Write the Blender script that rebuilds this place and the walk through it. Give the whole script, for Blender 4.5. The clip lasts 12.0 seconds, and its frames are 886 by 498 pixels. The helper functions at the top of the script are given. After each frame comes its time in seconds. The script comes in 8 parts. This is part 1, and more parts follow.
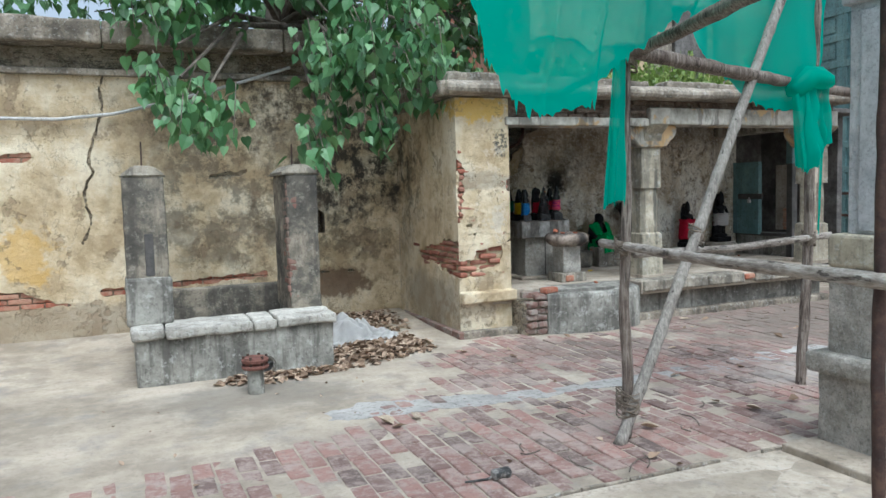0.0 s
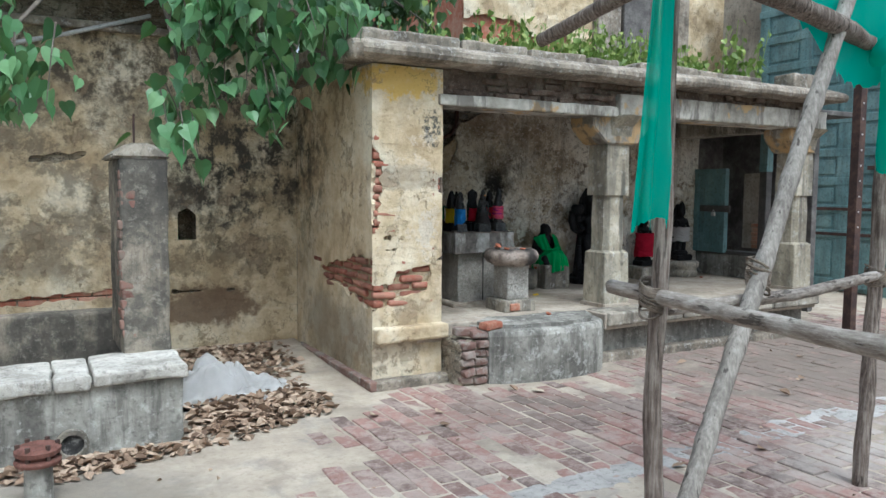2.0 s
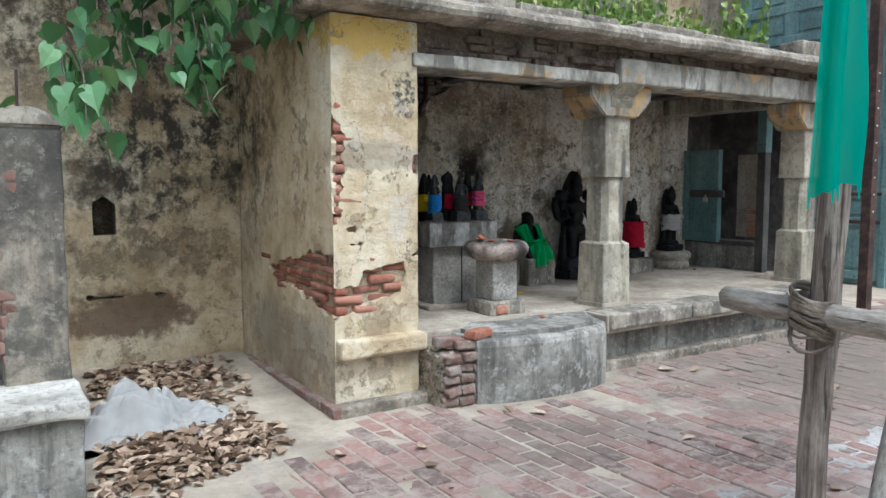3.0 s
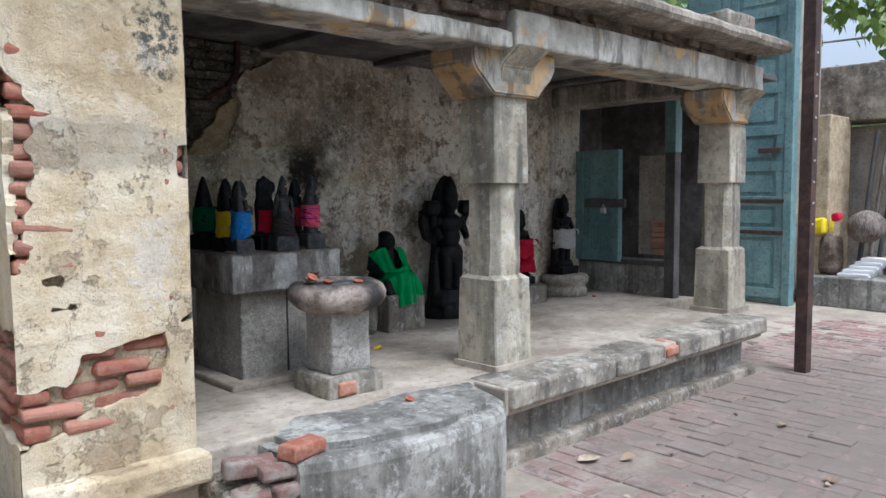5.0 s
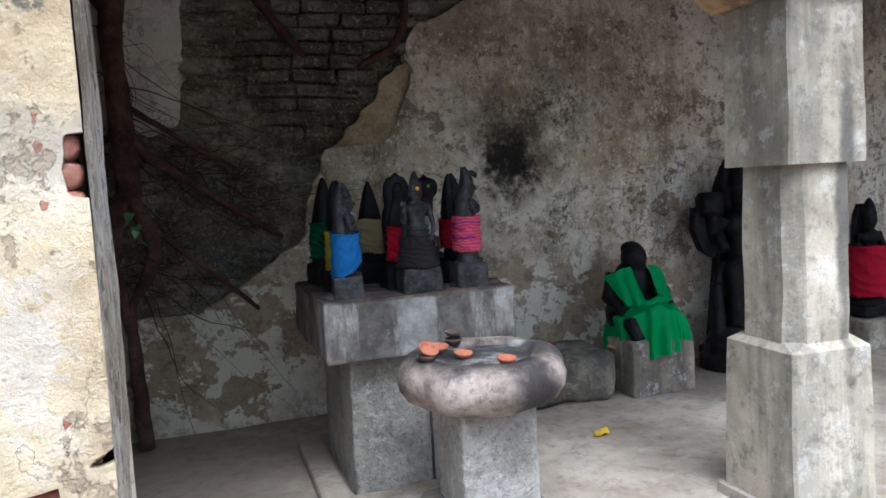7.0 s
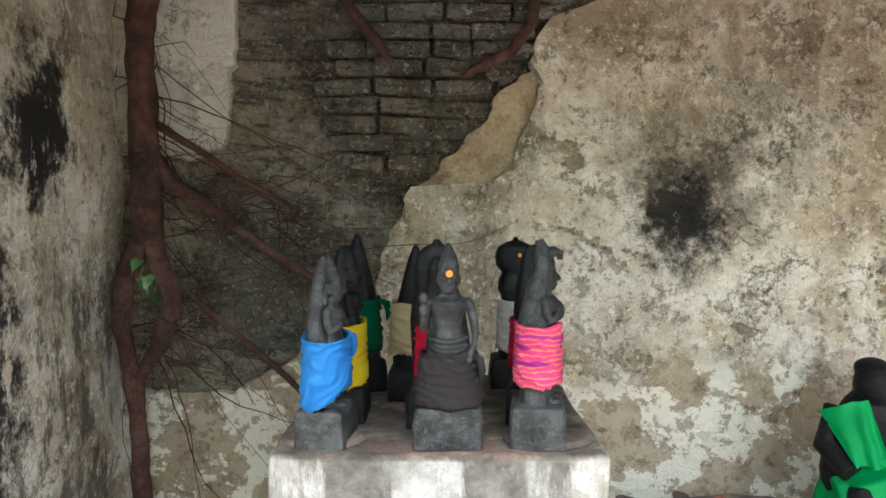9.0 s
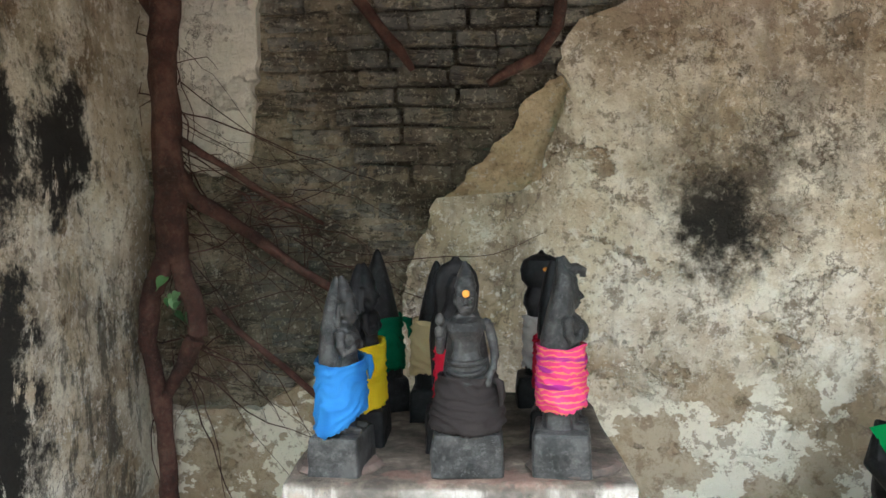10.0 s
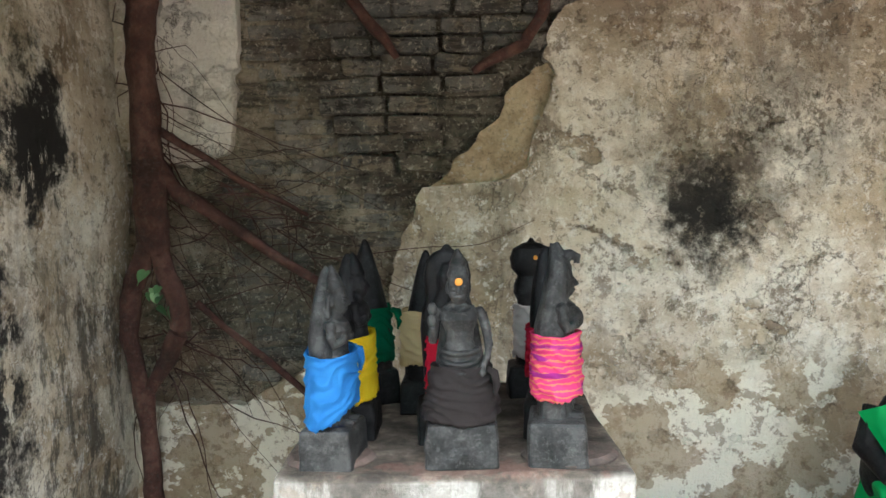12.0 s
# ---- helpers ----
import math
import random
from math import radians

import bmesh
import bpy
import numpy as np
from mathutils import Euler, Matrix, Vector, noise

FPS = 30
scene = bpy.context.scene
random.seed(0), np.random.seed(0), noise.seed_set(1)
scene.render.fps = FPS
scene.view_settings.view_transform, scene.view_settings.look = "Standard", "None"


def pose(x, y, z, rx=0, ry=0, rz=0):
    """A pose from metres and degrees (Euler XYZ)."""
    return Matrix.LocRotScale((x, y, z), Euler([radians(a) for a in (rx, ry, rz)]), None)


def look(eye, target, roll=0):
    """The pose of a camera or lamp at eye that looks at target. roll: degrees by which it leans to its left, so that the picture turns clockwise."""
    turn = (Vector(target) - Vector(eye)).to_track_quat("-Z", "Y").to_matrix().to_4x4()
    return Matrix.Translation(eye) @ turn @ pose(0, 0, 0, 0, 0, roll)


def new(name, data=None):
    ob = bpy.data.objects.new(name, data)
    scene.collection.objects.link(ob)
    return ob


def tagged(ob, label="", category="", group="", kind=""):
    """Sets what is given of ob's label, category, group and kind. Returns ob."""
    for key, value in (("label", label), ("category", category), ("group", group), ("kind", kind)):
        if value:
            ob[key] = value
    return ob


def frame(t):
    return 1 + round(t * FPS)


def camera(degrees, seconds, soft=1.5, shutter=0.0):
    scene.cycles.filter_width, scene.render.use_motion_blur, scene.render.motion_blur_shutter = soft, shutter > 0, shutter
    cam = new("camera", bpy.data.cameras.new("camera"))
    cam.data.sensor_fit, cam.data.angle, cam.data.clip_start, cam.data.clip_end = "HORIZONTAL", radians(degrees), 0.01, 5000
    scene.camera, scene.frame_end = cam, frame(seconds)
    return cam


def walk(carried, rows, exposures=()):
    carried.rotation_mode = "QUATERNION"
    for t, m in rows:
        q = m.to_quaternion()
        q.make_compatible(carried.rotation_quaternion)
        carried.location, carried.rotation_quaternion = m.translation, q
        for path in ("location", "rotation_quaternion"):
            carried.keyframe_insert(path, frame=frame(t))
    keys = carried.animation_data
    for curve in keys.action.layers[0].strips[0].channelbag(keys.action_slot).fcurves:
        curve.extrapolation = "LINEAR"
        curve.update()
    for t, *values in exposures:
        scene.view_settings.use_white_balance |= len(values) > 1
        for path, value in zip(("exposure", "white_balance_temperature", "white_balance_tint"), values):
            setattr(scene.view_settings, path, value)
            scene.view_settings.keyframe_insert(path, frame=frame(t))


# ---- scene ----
cam = camera(61.2, 12.0)
PATH = [
    (0, (0.486, 0.294, 1.516), (1.262, 2.131, 1.359), -1.6),
    (0.5, (0.655, 0.638, 1.498), (1.54, 2.42, 1.293), -1.2),
    (1, (0.836, 1.089, 1.493), (1.835, 2.803, 1.233), -0.9),
    (1.5, (1.147, 1.581, 1.541), (2.148, 3.3, 1.331), 0.3),
    (2, (1.315, 2.085, 1.512), (2.289, 3.824, 1.354), 0.4),
    (2.5, (1.507, 2.575, 1.452), (2.509, 4.298, 1.288), 0.0),
    (2.9, (1.657, 2.944, 1.429), (2.715, 4.633, 1.257), -0.2),
    (3, (1.689, 3.065, 1.431), (2.77, 4.738, 1.254), -0.1),
    (3.2, (1.705, 3.303, 1.423), (2.839, 4.941, 1.251), -0.6),
    (3.5, (1.844, 3.552, 1.435), (3.03, 5.152, 1.25), -1.4),
    (3.6, (1.893, 3.667, 1.438), (3.089, 5.258, 1.244), -1.4),
    (3.7, (1.97, 3.743, 1.437), (3.182, 5.323, 1.251), -1.6),
    (5.3, (3.178, 4.747, 1.438), (4.547, 6.196, 1.278), -0.3),
    (5.5, (3.312, 4.874, 1.446), (4.666, 6.337, 1.28), 0.0),
    (6, (3.72, 5.153, 1.437), (4.932, 6.736, 1.277), 0.1),
    (6.5, (4.098, 5.416, 1.436), (5.051, 7.167, 1.268), -1.1),
    (7, (4.38, 5.655, 1.473), (5.002, 7.547, 1.3), -3.3),
    (8.8, (5.034, 6.507, 1.561), (5.081, 8.503, 1.441), 0.6),
    (9, (5.053, 6.576, 1.587), (5.072, 8.573, 1.48), 0.2),
    (9.5, (5.093, 6.647, 1.608), (5.05, 8.644, 1.512), -0.7),
    (10, (5.102, 6.637, 1.612), (5.009, 8.633, 1.515), -0.8),
    (10.5, (5.1, 6.643, 1.604), (4.986, 8.637, 1.511), -0.7),
    (11, (5.095, 6.639, 1.608), (4.98, 8.633, 1.51), -0.6),
    (11.5, (5.094, 6.647, 1.604), (5.006, 8.642, 1.499), -1.0),
    (12, (5.079, 6.664, 1.6), (5.039, 8.66, 1.485), -1.4),
]
EXPOSURES = [(0.0, 0.5, 5650, 3), (3.5, 0.68, 5600, 6), (5.5, 0.75, 5520, 10), (6.0, 0.88, 5500, 10), (6.5, 1.12, 5480, 10), (7.0, 1.28, 5450, 10), (9.0, 3.05, 6150, 4), (12.0, 3.05, 6150, 4)]
walk(cam, [(t, look(eye, target, roll)) for t, eye, target, roll in PATH], EXPOSURES)

# ---- light: an overcast day ----
world = bpy.data.worlds.new("overcast_sky")
scene.world = world
world.use_nodes = True
wt = world.node_tree
sky = wt.nodes.new("ShaderNodeTexSky")
sky.sky_type = "NISHITA"
sky.sun_disc = False
sky.sun_elevation, sky.sun_rotation = radians(62), radians(182)
sky.air_density, sky.dust_density = 1.0, 5.0
soft = wt.nodes.new("ShaderNodeHueSaturation")
soft.inputs["Saturation"].default_value = 0.45
wt.links.new(sky.outputs[0], soft.inputs["Color"])
wt.links.new(soft.outputs[0], wt.nodes["Background"].inputs["Color"])
wt.nodes["Background"].inputs["Strength"].default_value = 0.15
sun = new("sun", bpy.data.lights.new("sun", "SUN"))
sun.data.energy, sun.data.angle, sun.data.color = 1.3, radians(32), (1.0, 0.985, 0.96)
sun.matrix_world = look((0.2, -6.2, 11.5), (0, 0, 0))


# ---- materials ----
class Nodes:
    """A short way to write a node material."""

    def __init__(self, name):
        self.mat = bpy.data.materials.new(name)
        self.mat.use_nodes = True
        self.t = self.mat.node_tree
        self.bsdf = self.t.nodes["Principled BSDF"]
        self.pos = self.t.nodes.new("ShaderNodeNewGeometry").outputs["Position"]

    def put(self, sock, v):
        if isinstance(v, (int, float)):
            sock.default_value = v
        elif isinstance(v, (tuple, list)):
            sock.default_value = (*v, 1.0) if sock.type == "RGBA" and len(v) == 3 else v
        else:
            self.t.links.new(v, sock)

    def math(self, op, a, b=0.0, c=0.0):
        n = self.t.nodes.new("ShaderNodeMath")
        n.operation = op
        for k, v in enumerate((a, b, c)):
            self.put(n.inputs[k], v)
        return n.outputs[0]

    def scaled(self, s, shift=(0, 0, 0)):
        n = self.t.nodes.new("ShaderNodeMapping")
        self.put(n.inputs["Vector"], self.pos)
        n.inputs["Scale"].default_value = s
        n.inputs["Location"].default_value = shift
        return n.outputs[0]

    def noise(self, scale, detail=6.0, rough=0.6, vec=None, distort=0.0):
        n = self.t.nodes.new("ShaderNodeTexNoise")
        self.put(n.inputs["Vector"], self.pos if vec is None else vec)
        self.put(n.inputs["Scale"], scale)
        self.put(n.inputs["Detail"], detail)
        self.put(n.inputs["Roughness"], rough)
        self.put(n.inputs["Distortion"], distort)
        return n.outputs["Fac"]

    def cells(self, scale, vec=None, feature="F1"):
        n = self.t.nodes.new("ShaderNodeTexVoronoi")
        n.feature = feature
        self.put(n.inputs["Vector"], self.pos if vec is None else vec)
        self.put(n.inputs["Scale"], scale)
        return n.outputs["Distance"]

    def step(self, fac, lo, hi):
        n = self.t.nodes.new("ShaderNodeMapRange")
        n.interpolation_type = "SMOOTHSTEP"
        self.put(n.inputs["Value"], fac)
        n.inputs["From Min"].default_value, n.inputs["From Max"].default_value = lo, hi
        return n.outputs["Result"]

    def mix(self, fac, a, b):
        n = self.t.nodes.new("ShaderNodeMix")
        n.data_type = "RGBA"
        self.put(n.inputs["Factor"], fac)
        self.put(n.inputs["A"], a)
        self.put(n.inputs["B"], b)
        return n.outputs["Result"]

    def ramp(self, fac, *stops):
        n = self.t.nodes.new("ShaderNodeValToRGB")
        e = n.color_ramp.elements
        while len(e) < len(stops):
            e.new(0.5)
        for k, (p, col) in enumerate(stops):
            e[k].position, e[k].color = p, (*col, 1)
        self.put(n.inputs["Fac"], fac)
        return n.outputs["Color"]

    def random(self, island=False):
        if island:
            return self.t.nodes.new("ShaderNodeNewGeometry").outputs["Random Per Island"]
        return self.t.nodes.new("ShaderNodeObjectInfo").outputs["Random"]

    def blot(self, centre, size, wobble=0.6, freq=5.0, lo=0.75, hi=1.15, rough=0.7):
        """1 inside an uneven blot round centre, 0 outside."""
        a = self.t.nodes.new("ShaderNodeVectorMath")
        a.operation = "SUBTRACT"
        self.put(a.inputs[0], self.pos)
        a.inputs[1].default_value = centre
        b = self.t.nodes.new("ShaderNodeVectorMath")
        b.operation = "DIVIDE"
        self.put(b.inputs[0], a.outputs[0])
        b.inputs[1].default_value = size
        d = self.t.nodes.new("ShaderNodeVectorMath")
        d.operation = "LENGTH"
        self.put(d.inputs[0], b.outputs[0])
        n = self.math("MULTIPLY", self.math("SUBTRACT", self.noise(freq, 8, rough), 0.5), wobble * 2)
        r = self.math("ADD", d.outputs["Value"], n)
        return self.math("SUBTRACT", 1.0, self.step(r, lo, hi))

    def streaks(self, across=9.0, along=0.7, lo=0.5, hi=0.68):
        return self.step(self.noise(1.0, 7, 0.65, self.scaled((across, across, along))), lo, hi)

    def both(self, a, b):
        return self.math("MULTIPLY", a, b)

    def done(self, color, rough=0.85, bump=0.0, height=None, dist=0.01, metal=0.0, spec=0.3):
        self.put(self.bsdf.inputs["Base Color"], color)
        self.put(self.bsdf.inputs["Roughness"], rough)
        self.put(self.bsdf.inputs["Metallic"], metal)
        self.put(self.bsdf.inputs["Specular IOR Level"], spec)
        if bump:
            n = self.t.nodes.new("ShaderNodeBump")
            n.inputs["Strength"].default_value, n.inputs["Distance"].default_value = bump, dist
            self.put(n.inputs["Height"], height if height is not None else self.noise(40, 8, 0.65))
            self.t.links.new(n.outputs[0], self.bsdf.inputs["Normal"])
        return self.mat


def plaster_outer():
    m = Nodes("weathered_cream_plaster")
    c = m.ramp(m.noise(1.8, 10, 0.7), (0.38, (0.43, 0.33, 0.20)), (0.48, (0.60, 0.49, 0.32)), (0.6, (0.74, 0.66, 0.50)))
    c = m.mix(m.math("MULTIPLY", m.step(m.noise(9, 9, 0.75), 0.54, 0.6), 0.28), c, (0.36, 0.29, 0.21))
    c = m.mix(m.math("MULTIPLY", m.streaks(4, 0.8, 0.52, 0.68), 0.22), c, (0.25, 0.205, 0.15))
    # ochre limewash left under the cornice and low on the long wall
    c = m.mix(m.math("MULTIPLY", m.blot((3.85, 7.24, 2.34), (0.42, 0.5, 0.17), 1.4, 8, 0.6, 0.9), 0.85), c, (0.66, 0.43, 0.10))
    c = m.mix(m.math("MULTIPLY", m.blot((-0.5, 9, 0.95), (0.4, 0.5, 0.4), 1.2, 5, 0.5, 0.9), 0.7), c, (0.60, 0.38, 0.11))
    c = m.mix(m.both(m.blot((4.1, 7.2, 1.98), (0.09, 0.3, 0.14), 1.2, 14), m.step(m.noise(30, 9, 0.8), 0.44, 0.54)), c, (0.09, 0.09, 0.08))
    c = m.mix(m.math("MULTIPLY", m.both(m.blot((4.0, 7.2, 1.5), (0.3, 0.3, 0.9), 0.8, 5, 0.5, 1.1), m.step(m.noise(7, 10, 0.75), 0.54, 0.57)), 0.4), c, (0.68, 0.62, 0.52))
    c = m.mix(m.math("MULTIPLY", m.blot((3.9, 7.2, 1.6), (0.35, 0.3, 0.1), 0.9, 9), 0.5), c, (0.27, 0.24, 0.20))
    c = m.mix(m.math("MULTIPLY", m.blot((4.05, 7.2, 1.2), (0.11, 0.3, 0.2), 1.6, 17, 0.55, 0.75), 0.45), c, (0.62, 0.60, 0.55))
    # black mould in the corner under the tree, with the tree's shade painted in
    black = m.step(m.math("ADD", m.blot((3.05, 9, 1.85), (0.95, 0.75, 0.85), 0.9, 4, 0.45, 1.15), m.math("MULTIPLY", m.noise(22, 8, 0.7), 0.35)), 0.45, 1.0)
    c = m.mix(m.both(black, m.step(m.math("ADD", m.noise(5, 10, 0.78), m.math("MULTIPLY", m.streaks(7, 1.2, 0.4, 0.62), 0.08)), 0.47, 0.61)), c, (0.06, 0.056, 0.048))
    # dark brown blot: mould plus painted shade behind the hanging leaves
    c = m.mix(m.math("MULTIPLY", m.blot((1.9, 9, 2.5), (1.5, 0.5, 0.65), 0.9, 3, 0.4, 1.2), m.step(m.noise(4, 9, 0.75), 0.42, 0.58)), c, (0.11, 0.09, 0.065))
    c = m.mix(m.math("MULTIPLY", m.both(m.blot((1.6, 9, 1.5), (1.2, 0.5, 0.9), 0.8, 4, 0.5, 1.2), m.step(m.noise(3.4, 11, 0.76), 0.44, 0.56)), 0.7), c, (0.12, 0.10, 0.075))
    c = m.mix(m.math("MULTIPLY", m.blot((2.75, 9, 0.45), (0.6, 0.4, 0.22), 0.9, 7, 0.6, 1.0), 0.85), c, (0.15, 0.095, 0.06))
    c = m.mix(m.math("MULTIPLY", m.blot((-0.2, 9, 0.15), (2.6, 0.4, 0.32), 0.6, 5, 0.7, 1.0), 0.7), c, (0.30, 0.25, 0.19))
    c = m.mix(m.math("MULTIPLY", m.both(m.blot((3.59, 8.65, 1.7), (0.15, 0.55, 0.9), 0.9, 4, 0.4, 1.2), m.step(m.noise(6, 9, 0.75), 0.45, 0.6)), 0.7), c, (0.09, 0.078, 0.06))
    c = m.mix(m.math("MULTIPLY", m.blot((3.59, 8.0, 0.3), (0.2, 0.9, 0.35), 0.8, 4, 0.5, 1.2), 0.6), c, (0.20, 0.175, 0.14))
    # flakes with crisp edges, pocks and hair cracks
    flake = m.step(m.noise(3.6, 12, 0.72, m.scaled((1, 1, 1), (6, 2, 8))), 0.565, 0.585)
    c = m.mix(m.math("MULTIPLY", flake, 0.55), c, (0.30, 0.225, 0.15))
    c = m.mix(m.math("MULTIPLY", m.step(m.noise(42, 8, 0.8), 0.58, 0.64), 0.4), c, (0.15, 0.12, 0.09))
    crack = m.math("SUBTRACT", 1.0, m.step(m.math("ABSOLUTE", m.math("SUBTRACT", m.noise(1.4, 9, 0.62, m.scaled((1, 1, 0.8), (2, 5, 1))), 0.5)), 0.0, 0.004))
    c = m.mix(m.math("MULTIPLY", crack, 0.6), c, (0.12, 0.095, 0.07))
    # brown-black damp broadly round the corner
    damp = m.blot((2.7, 9, 1.35), (1.3, 0.6, 0.9), 0.8, 3, 0.4, 1.2)
    c = m.mix(m.math("MULTIPLY", m.both(damp, m.step(m.noise(3.2, 11, 0.76), 0.47, 0.56)), 0.6), c, (0.085, 0.07, 0.052))
    z = m.t.nodes.new("ShaderNodeSeparateXYZ")
    m.put(z.inputs[0], m.pos)
    course = m.math("MULTIPLY", m.math("SINE", m.math("ADD", m.math("MULTIPLY", z.outputs["Z"], 96.0), m.math("MULTIPLY", m.noise(3, 4, 0.6), 9.0))), m.math("MULTIPLY", m.step(m.noise(1.7, 5, 0.6), 0.45, 0.6), 0.035))
    h = m.math("ADD", m.math("ADD", course, m.math("MULTIPLY", flake, -0.4)), m.math("ADD", m.noise(6, 10, 0.7), m.math("MULTIPLY", m.noise(60, 6, 0.7), 0.35)))
    return m.done(c, 0.92, 0.8, h, 0.03)


def plaster_inner():
    m = Nodes("sooty_grey_plaster")
    c = m.ramp(m.noise(1.9, 10, 0.7), (0.40, (0.36, 0.30, 0.22)), (0.47, (0.58, 0.52, 0.42)), (0.55, (0.80, 0.765, 0.68)))
    # warm tan stains under whitish lime
    c = m.mix(m.math("MULTIPLY", m.step(m.noise(2.7, 10, 0.72, m.scaled((1, 1, 0.7), (3, 1, 7))), 0.50, 0.58), 0.5), c, (0.52, 0.425, 0.28))
    # flaked patches with sharp edges: brown undercoat and grey scars
    flake = m.step(m.noise(4.2, 12, 0.72, m.scaled((1, 1, 1.1), (9, 4, 2))), 0.565, 0.585)
    c = m.mix(m.math("MULTIPLY", m.both(flake, m.step(m.noise(1.1, 4, 0.6), 0.40, 0.5)), 0.9), c, m.ramp(m.noise(13, 6, 0.7), (0.4, (0.20, 0.145, 0.09)), (0.6, (0.36, 0.28, 0.19))))
    c = m.mix(m.math("MULTIPLY", m.step(m.noise(9, 12, 0.75, m.scaled((1, 1, 1), (1, 8, 5))), 0.575, 0.60), 0.75), c, (0.22, 0.175, 0.13))
    c = m.mix(m.math("MULTIPLY", m.step(m.noise(12, 10, 0.8), 0.55, 0.59), 0.7), c, (0.80, 0.78, 0.73))
    c = m.mix(m.math("MULTIPLY", m.step(m.noise(46, 8, 0.8), 0.575, 0.62), 0.7), c, (0.17, 0.14, 0.11))
    c = m.mix(m.math("MULTIPLY", m.streaks(8, 0.9, 0.52, 0.66), 0.45), c, (0.17, 0.15, 0.125))
    # broad brown damp, and worn spots of two sizes
    c = m.mix(m.math("MULTIPLY", m.step(m.noise(1.3, 9, 0.7, m.scaled((1, 1, 1.3), (8, 3, 3))), 0.52, 0.64), 0.5), c, (0.36, 0.295, 0.215))
    c = m.mix(m.math("MULTIPLY", m.step(m.noise(22, 11, 0.8, m.scaled((1, 1, 1), (6, 3, 1))), 0.55, 0.58), 0.7), c, (0.19, 0.155, 0.115))
    c = m.mix(m.math("MULTIPLY", m.step(m.noise(30, 11, 0.8, m.scaled((1, 1, 1), (2, 7, 1))), 0.56, 0.585), 0.75), c, (0.82, 0.80, 0.74))
    c = m.mix(m.math("MULTIPLY", m.blot((4.24, 9.07, 2.2), (0.22, 0.3, 0.5), 0.5, 6, 0.7, 1.1), 0.7), c, (0.80, 0.78, 0.73))
    # hair cracks
    crack = m.math("SUBTRACT", 1.0, m.step(m.math("ABSOLUTE", m.math("SUBTRACT", m.noise(1.6, 9, 0.62, m.scaled((1, 1, 0.8), (5, 5, 1))), 0.5)), 0.0, 0.0045))
    c = m.mix(m.math("MULTIPLY", crack, 0.75), c, (0.10, 0.085, 0.07))
    # soot cloud of the lamp, ragged and streaky
    soot = m.blot((5.87, 9.07, 1.57), (0.25, 0.4, 0.25), 1.1, 6, 0.35, 0.95, 0.8)
    c = m.mix(m.math("MULTIPLY", soot, m.step(m.noise(15, 10, 0.8), 0.26, 0.47)), c, (0.022, 0.021, 0.02))
    c = m.mix(m.math("MULTIPLY", m.both(m.blot((6.05, 9.07, 1.85), (0.45, 0.4, 0.35), 1.0, 5, 0.3, 1.2), m.step(m.noise(7, 10, 0.78), 0.38, 0.56)), 0.6), c, (0.10, 0.085, 0.07))
    c = m.mix(m.math("MULTIPLY", m.both(m.blot((5.95, 9.07, 2.35), (0.5, 0.4, 0.3), 1.0, 4, 0.4, 1.2), m.step(m.noise(5, 10, 0.75), 0.44, 0.52)), 0.6), c, (0.27, 0.20, 0.15))
    # darker grey upper part in the far bay, in clouds
    c = m.mix(m.math("MULTIPLY", m.blot((7.9, 9.07, 2.5), (1.6, 1.2, 0.5), 0.7, 2.5, 0.4, 1.25), 0.4), c, (0.16, 0.15, 0.15))
    # flaked pale patches low on the wall
    for centre, size in (((6.0, 9.07, 0.75), (1.3, 0.5, 0.4)), ((4.45, 9.07, 0.8), (0.6, 0.5, 0.42))):
        low = m.blot(centre, size, 0.7, 4, 0.6, 1.1)
        c = m.mix(m.math("MULTIPLY", low, 0.75), c, (0.36, 0.28, 0.18))
        c = m.mix(m.both(low, m.step(m.noise(3.6, 12, 0.66, m.scaled((1, 1, 1.2), (2, 2, 6))), 0.495, 0.51)), c, (0.78, 0.75, 0.65))
        c = m.mix(m.math("MULTIPLY", m.both(low, m.step(m.noise(17, 10, 0.75), 0.54, 0.58)), 0.7), c, (0.25, 0.19, 0.13))
    # black mould on the side wall, broken by scratches and runs
    torn = m.step(m.noise(1.0, 10, 0.75, m.scaled((11, 11, 4.5))), 0.38, 0.43)
    for centre, size in (((4.0, 8.57, 1.80), (0.3, 0.20, 0.27)), ((4.0, 8.28, 1.1), (0.3, 0.24, 0.55)), ((4.0, 8.32, 1.8), (0.3, 0.10, 0.34))):
        c = m.mix(m.both(m.blot(centre, size, 1.4, 7, 0.5, 0.95, 0.78), torn), c, (0.022, 0.021, 0.02))
    c = m.mix(m.math("MULTIPLY", m.both(m.blot((4.0, 8.75, 0.95), (0.3, 0.35, 0.6), 0.8, 4, 0.6, 1.1), m.step(m.noise(1.0, 11, 0.78, m.scaled((12, 12, 5))), 0.48, 0.55)), 0.75), c, (0.05, 0.047, 0.04))
    c = m.mix(m.math("MULTIPLY", m.both(m.blot((4.0, 8.3, 2.2), (0.3, 0.5, 0.3), 1.0, 5, 0.5, 1.1), m.streaks(10, 2.0, 0.45, 0.58)), 0.4), c, (0.22, 0.20, 0.12))
    h = m.math("ADD", m.math("MULTIPLY", flake, -0.5), m.math("ADD", m.noise(5, 10, 0.72), m.math("MULTIPLY", m.noise(55, 6, 0.7), 0.35)))
    return m.done(c, 0.93, 1.0, h, 0.035)


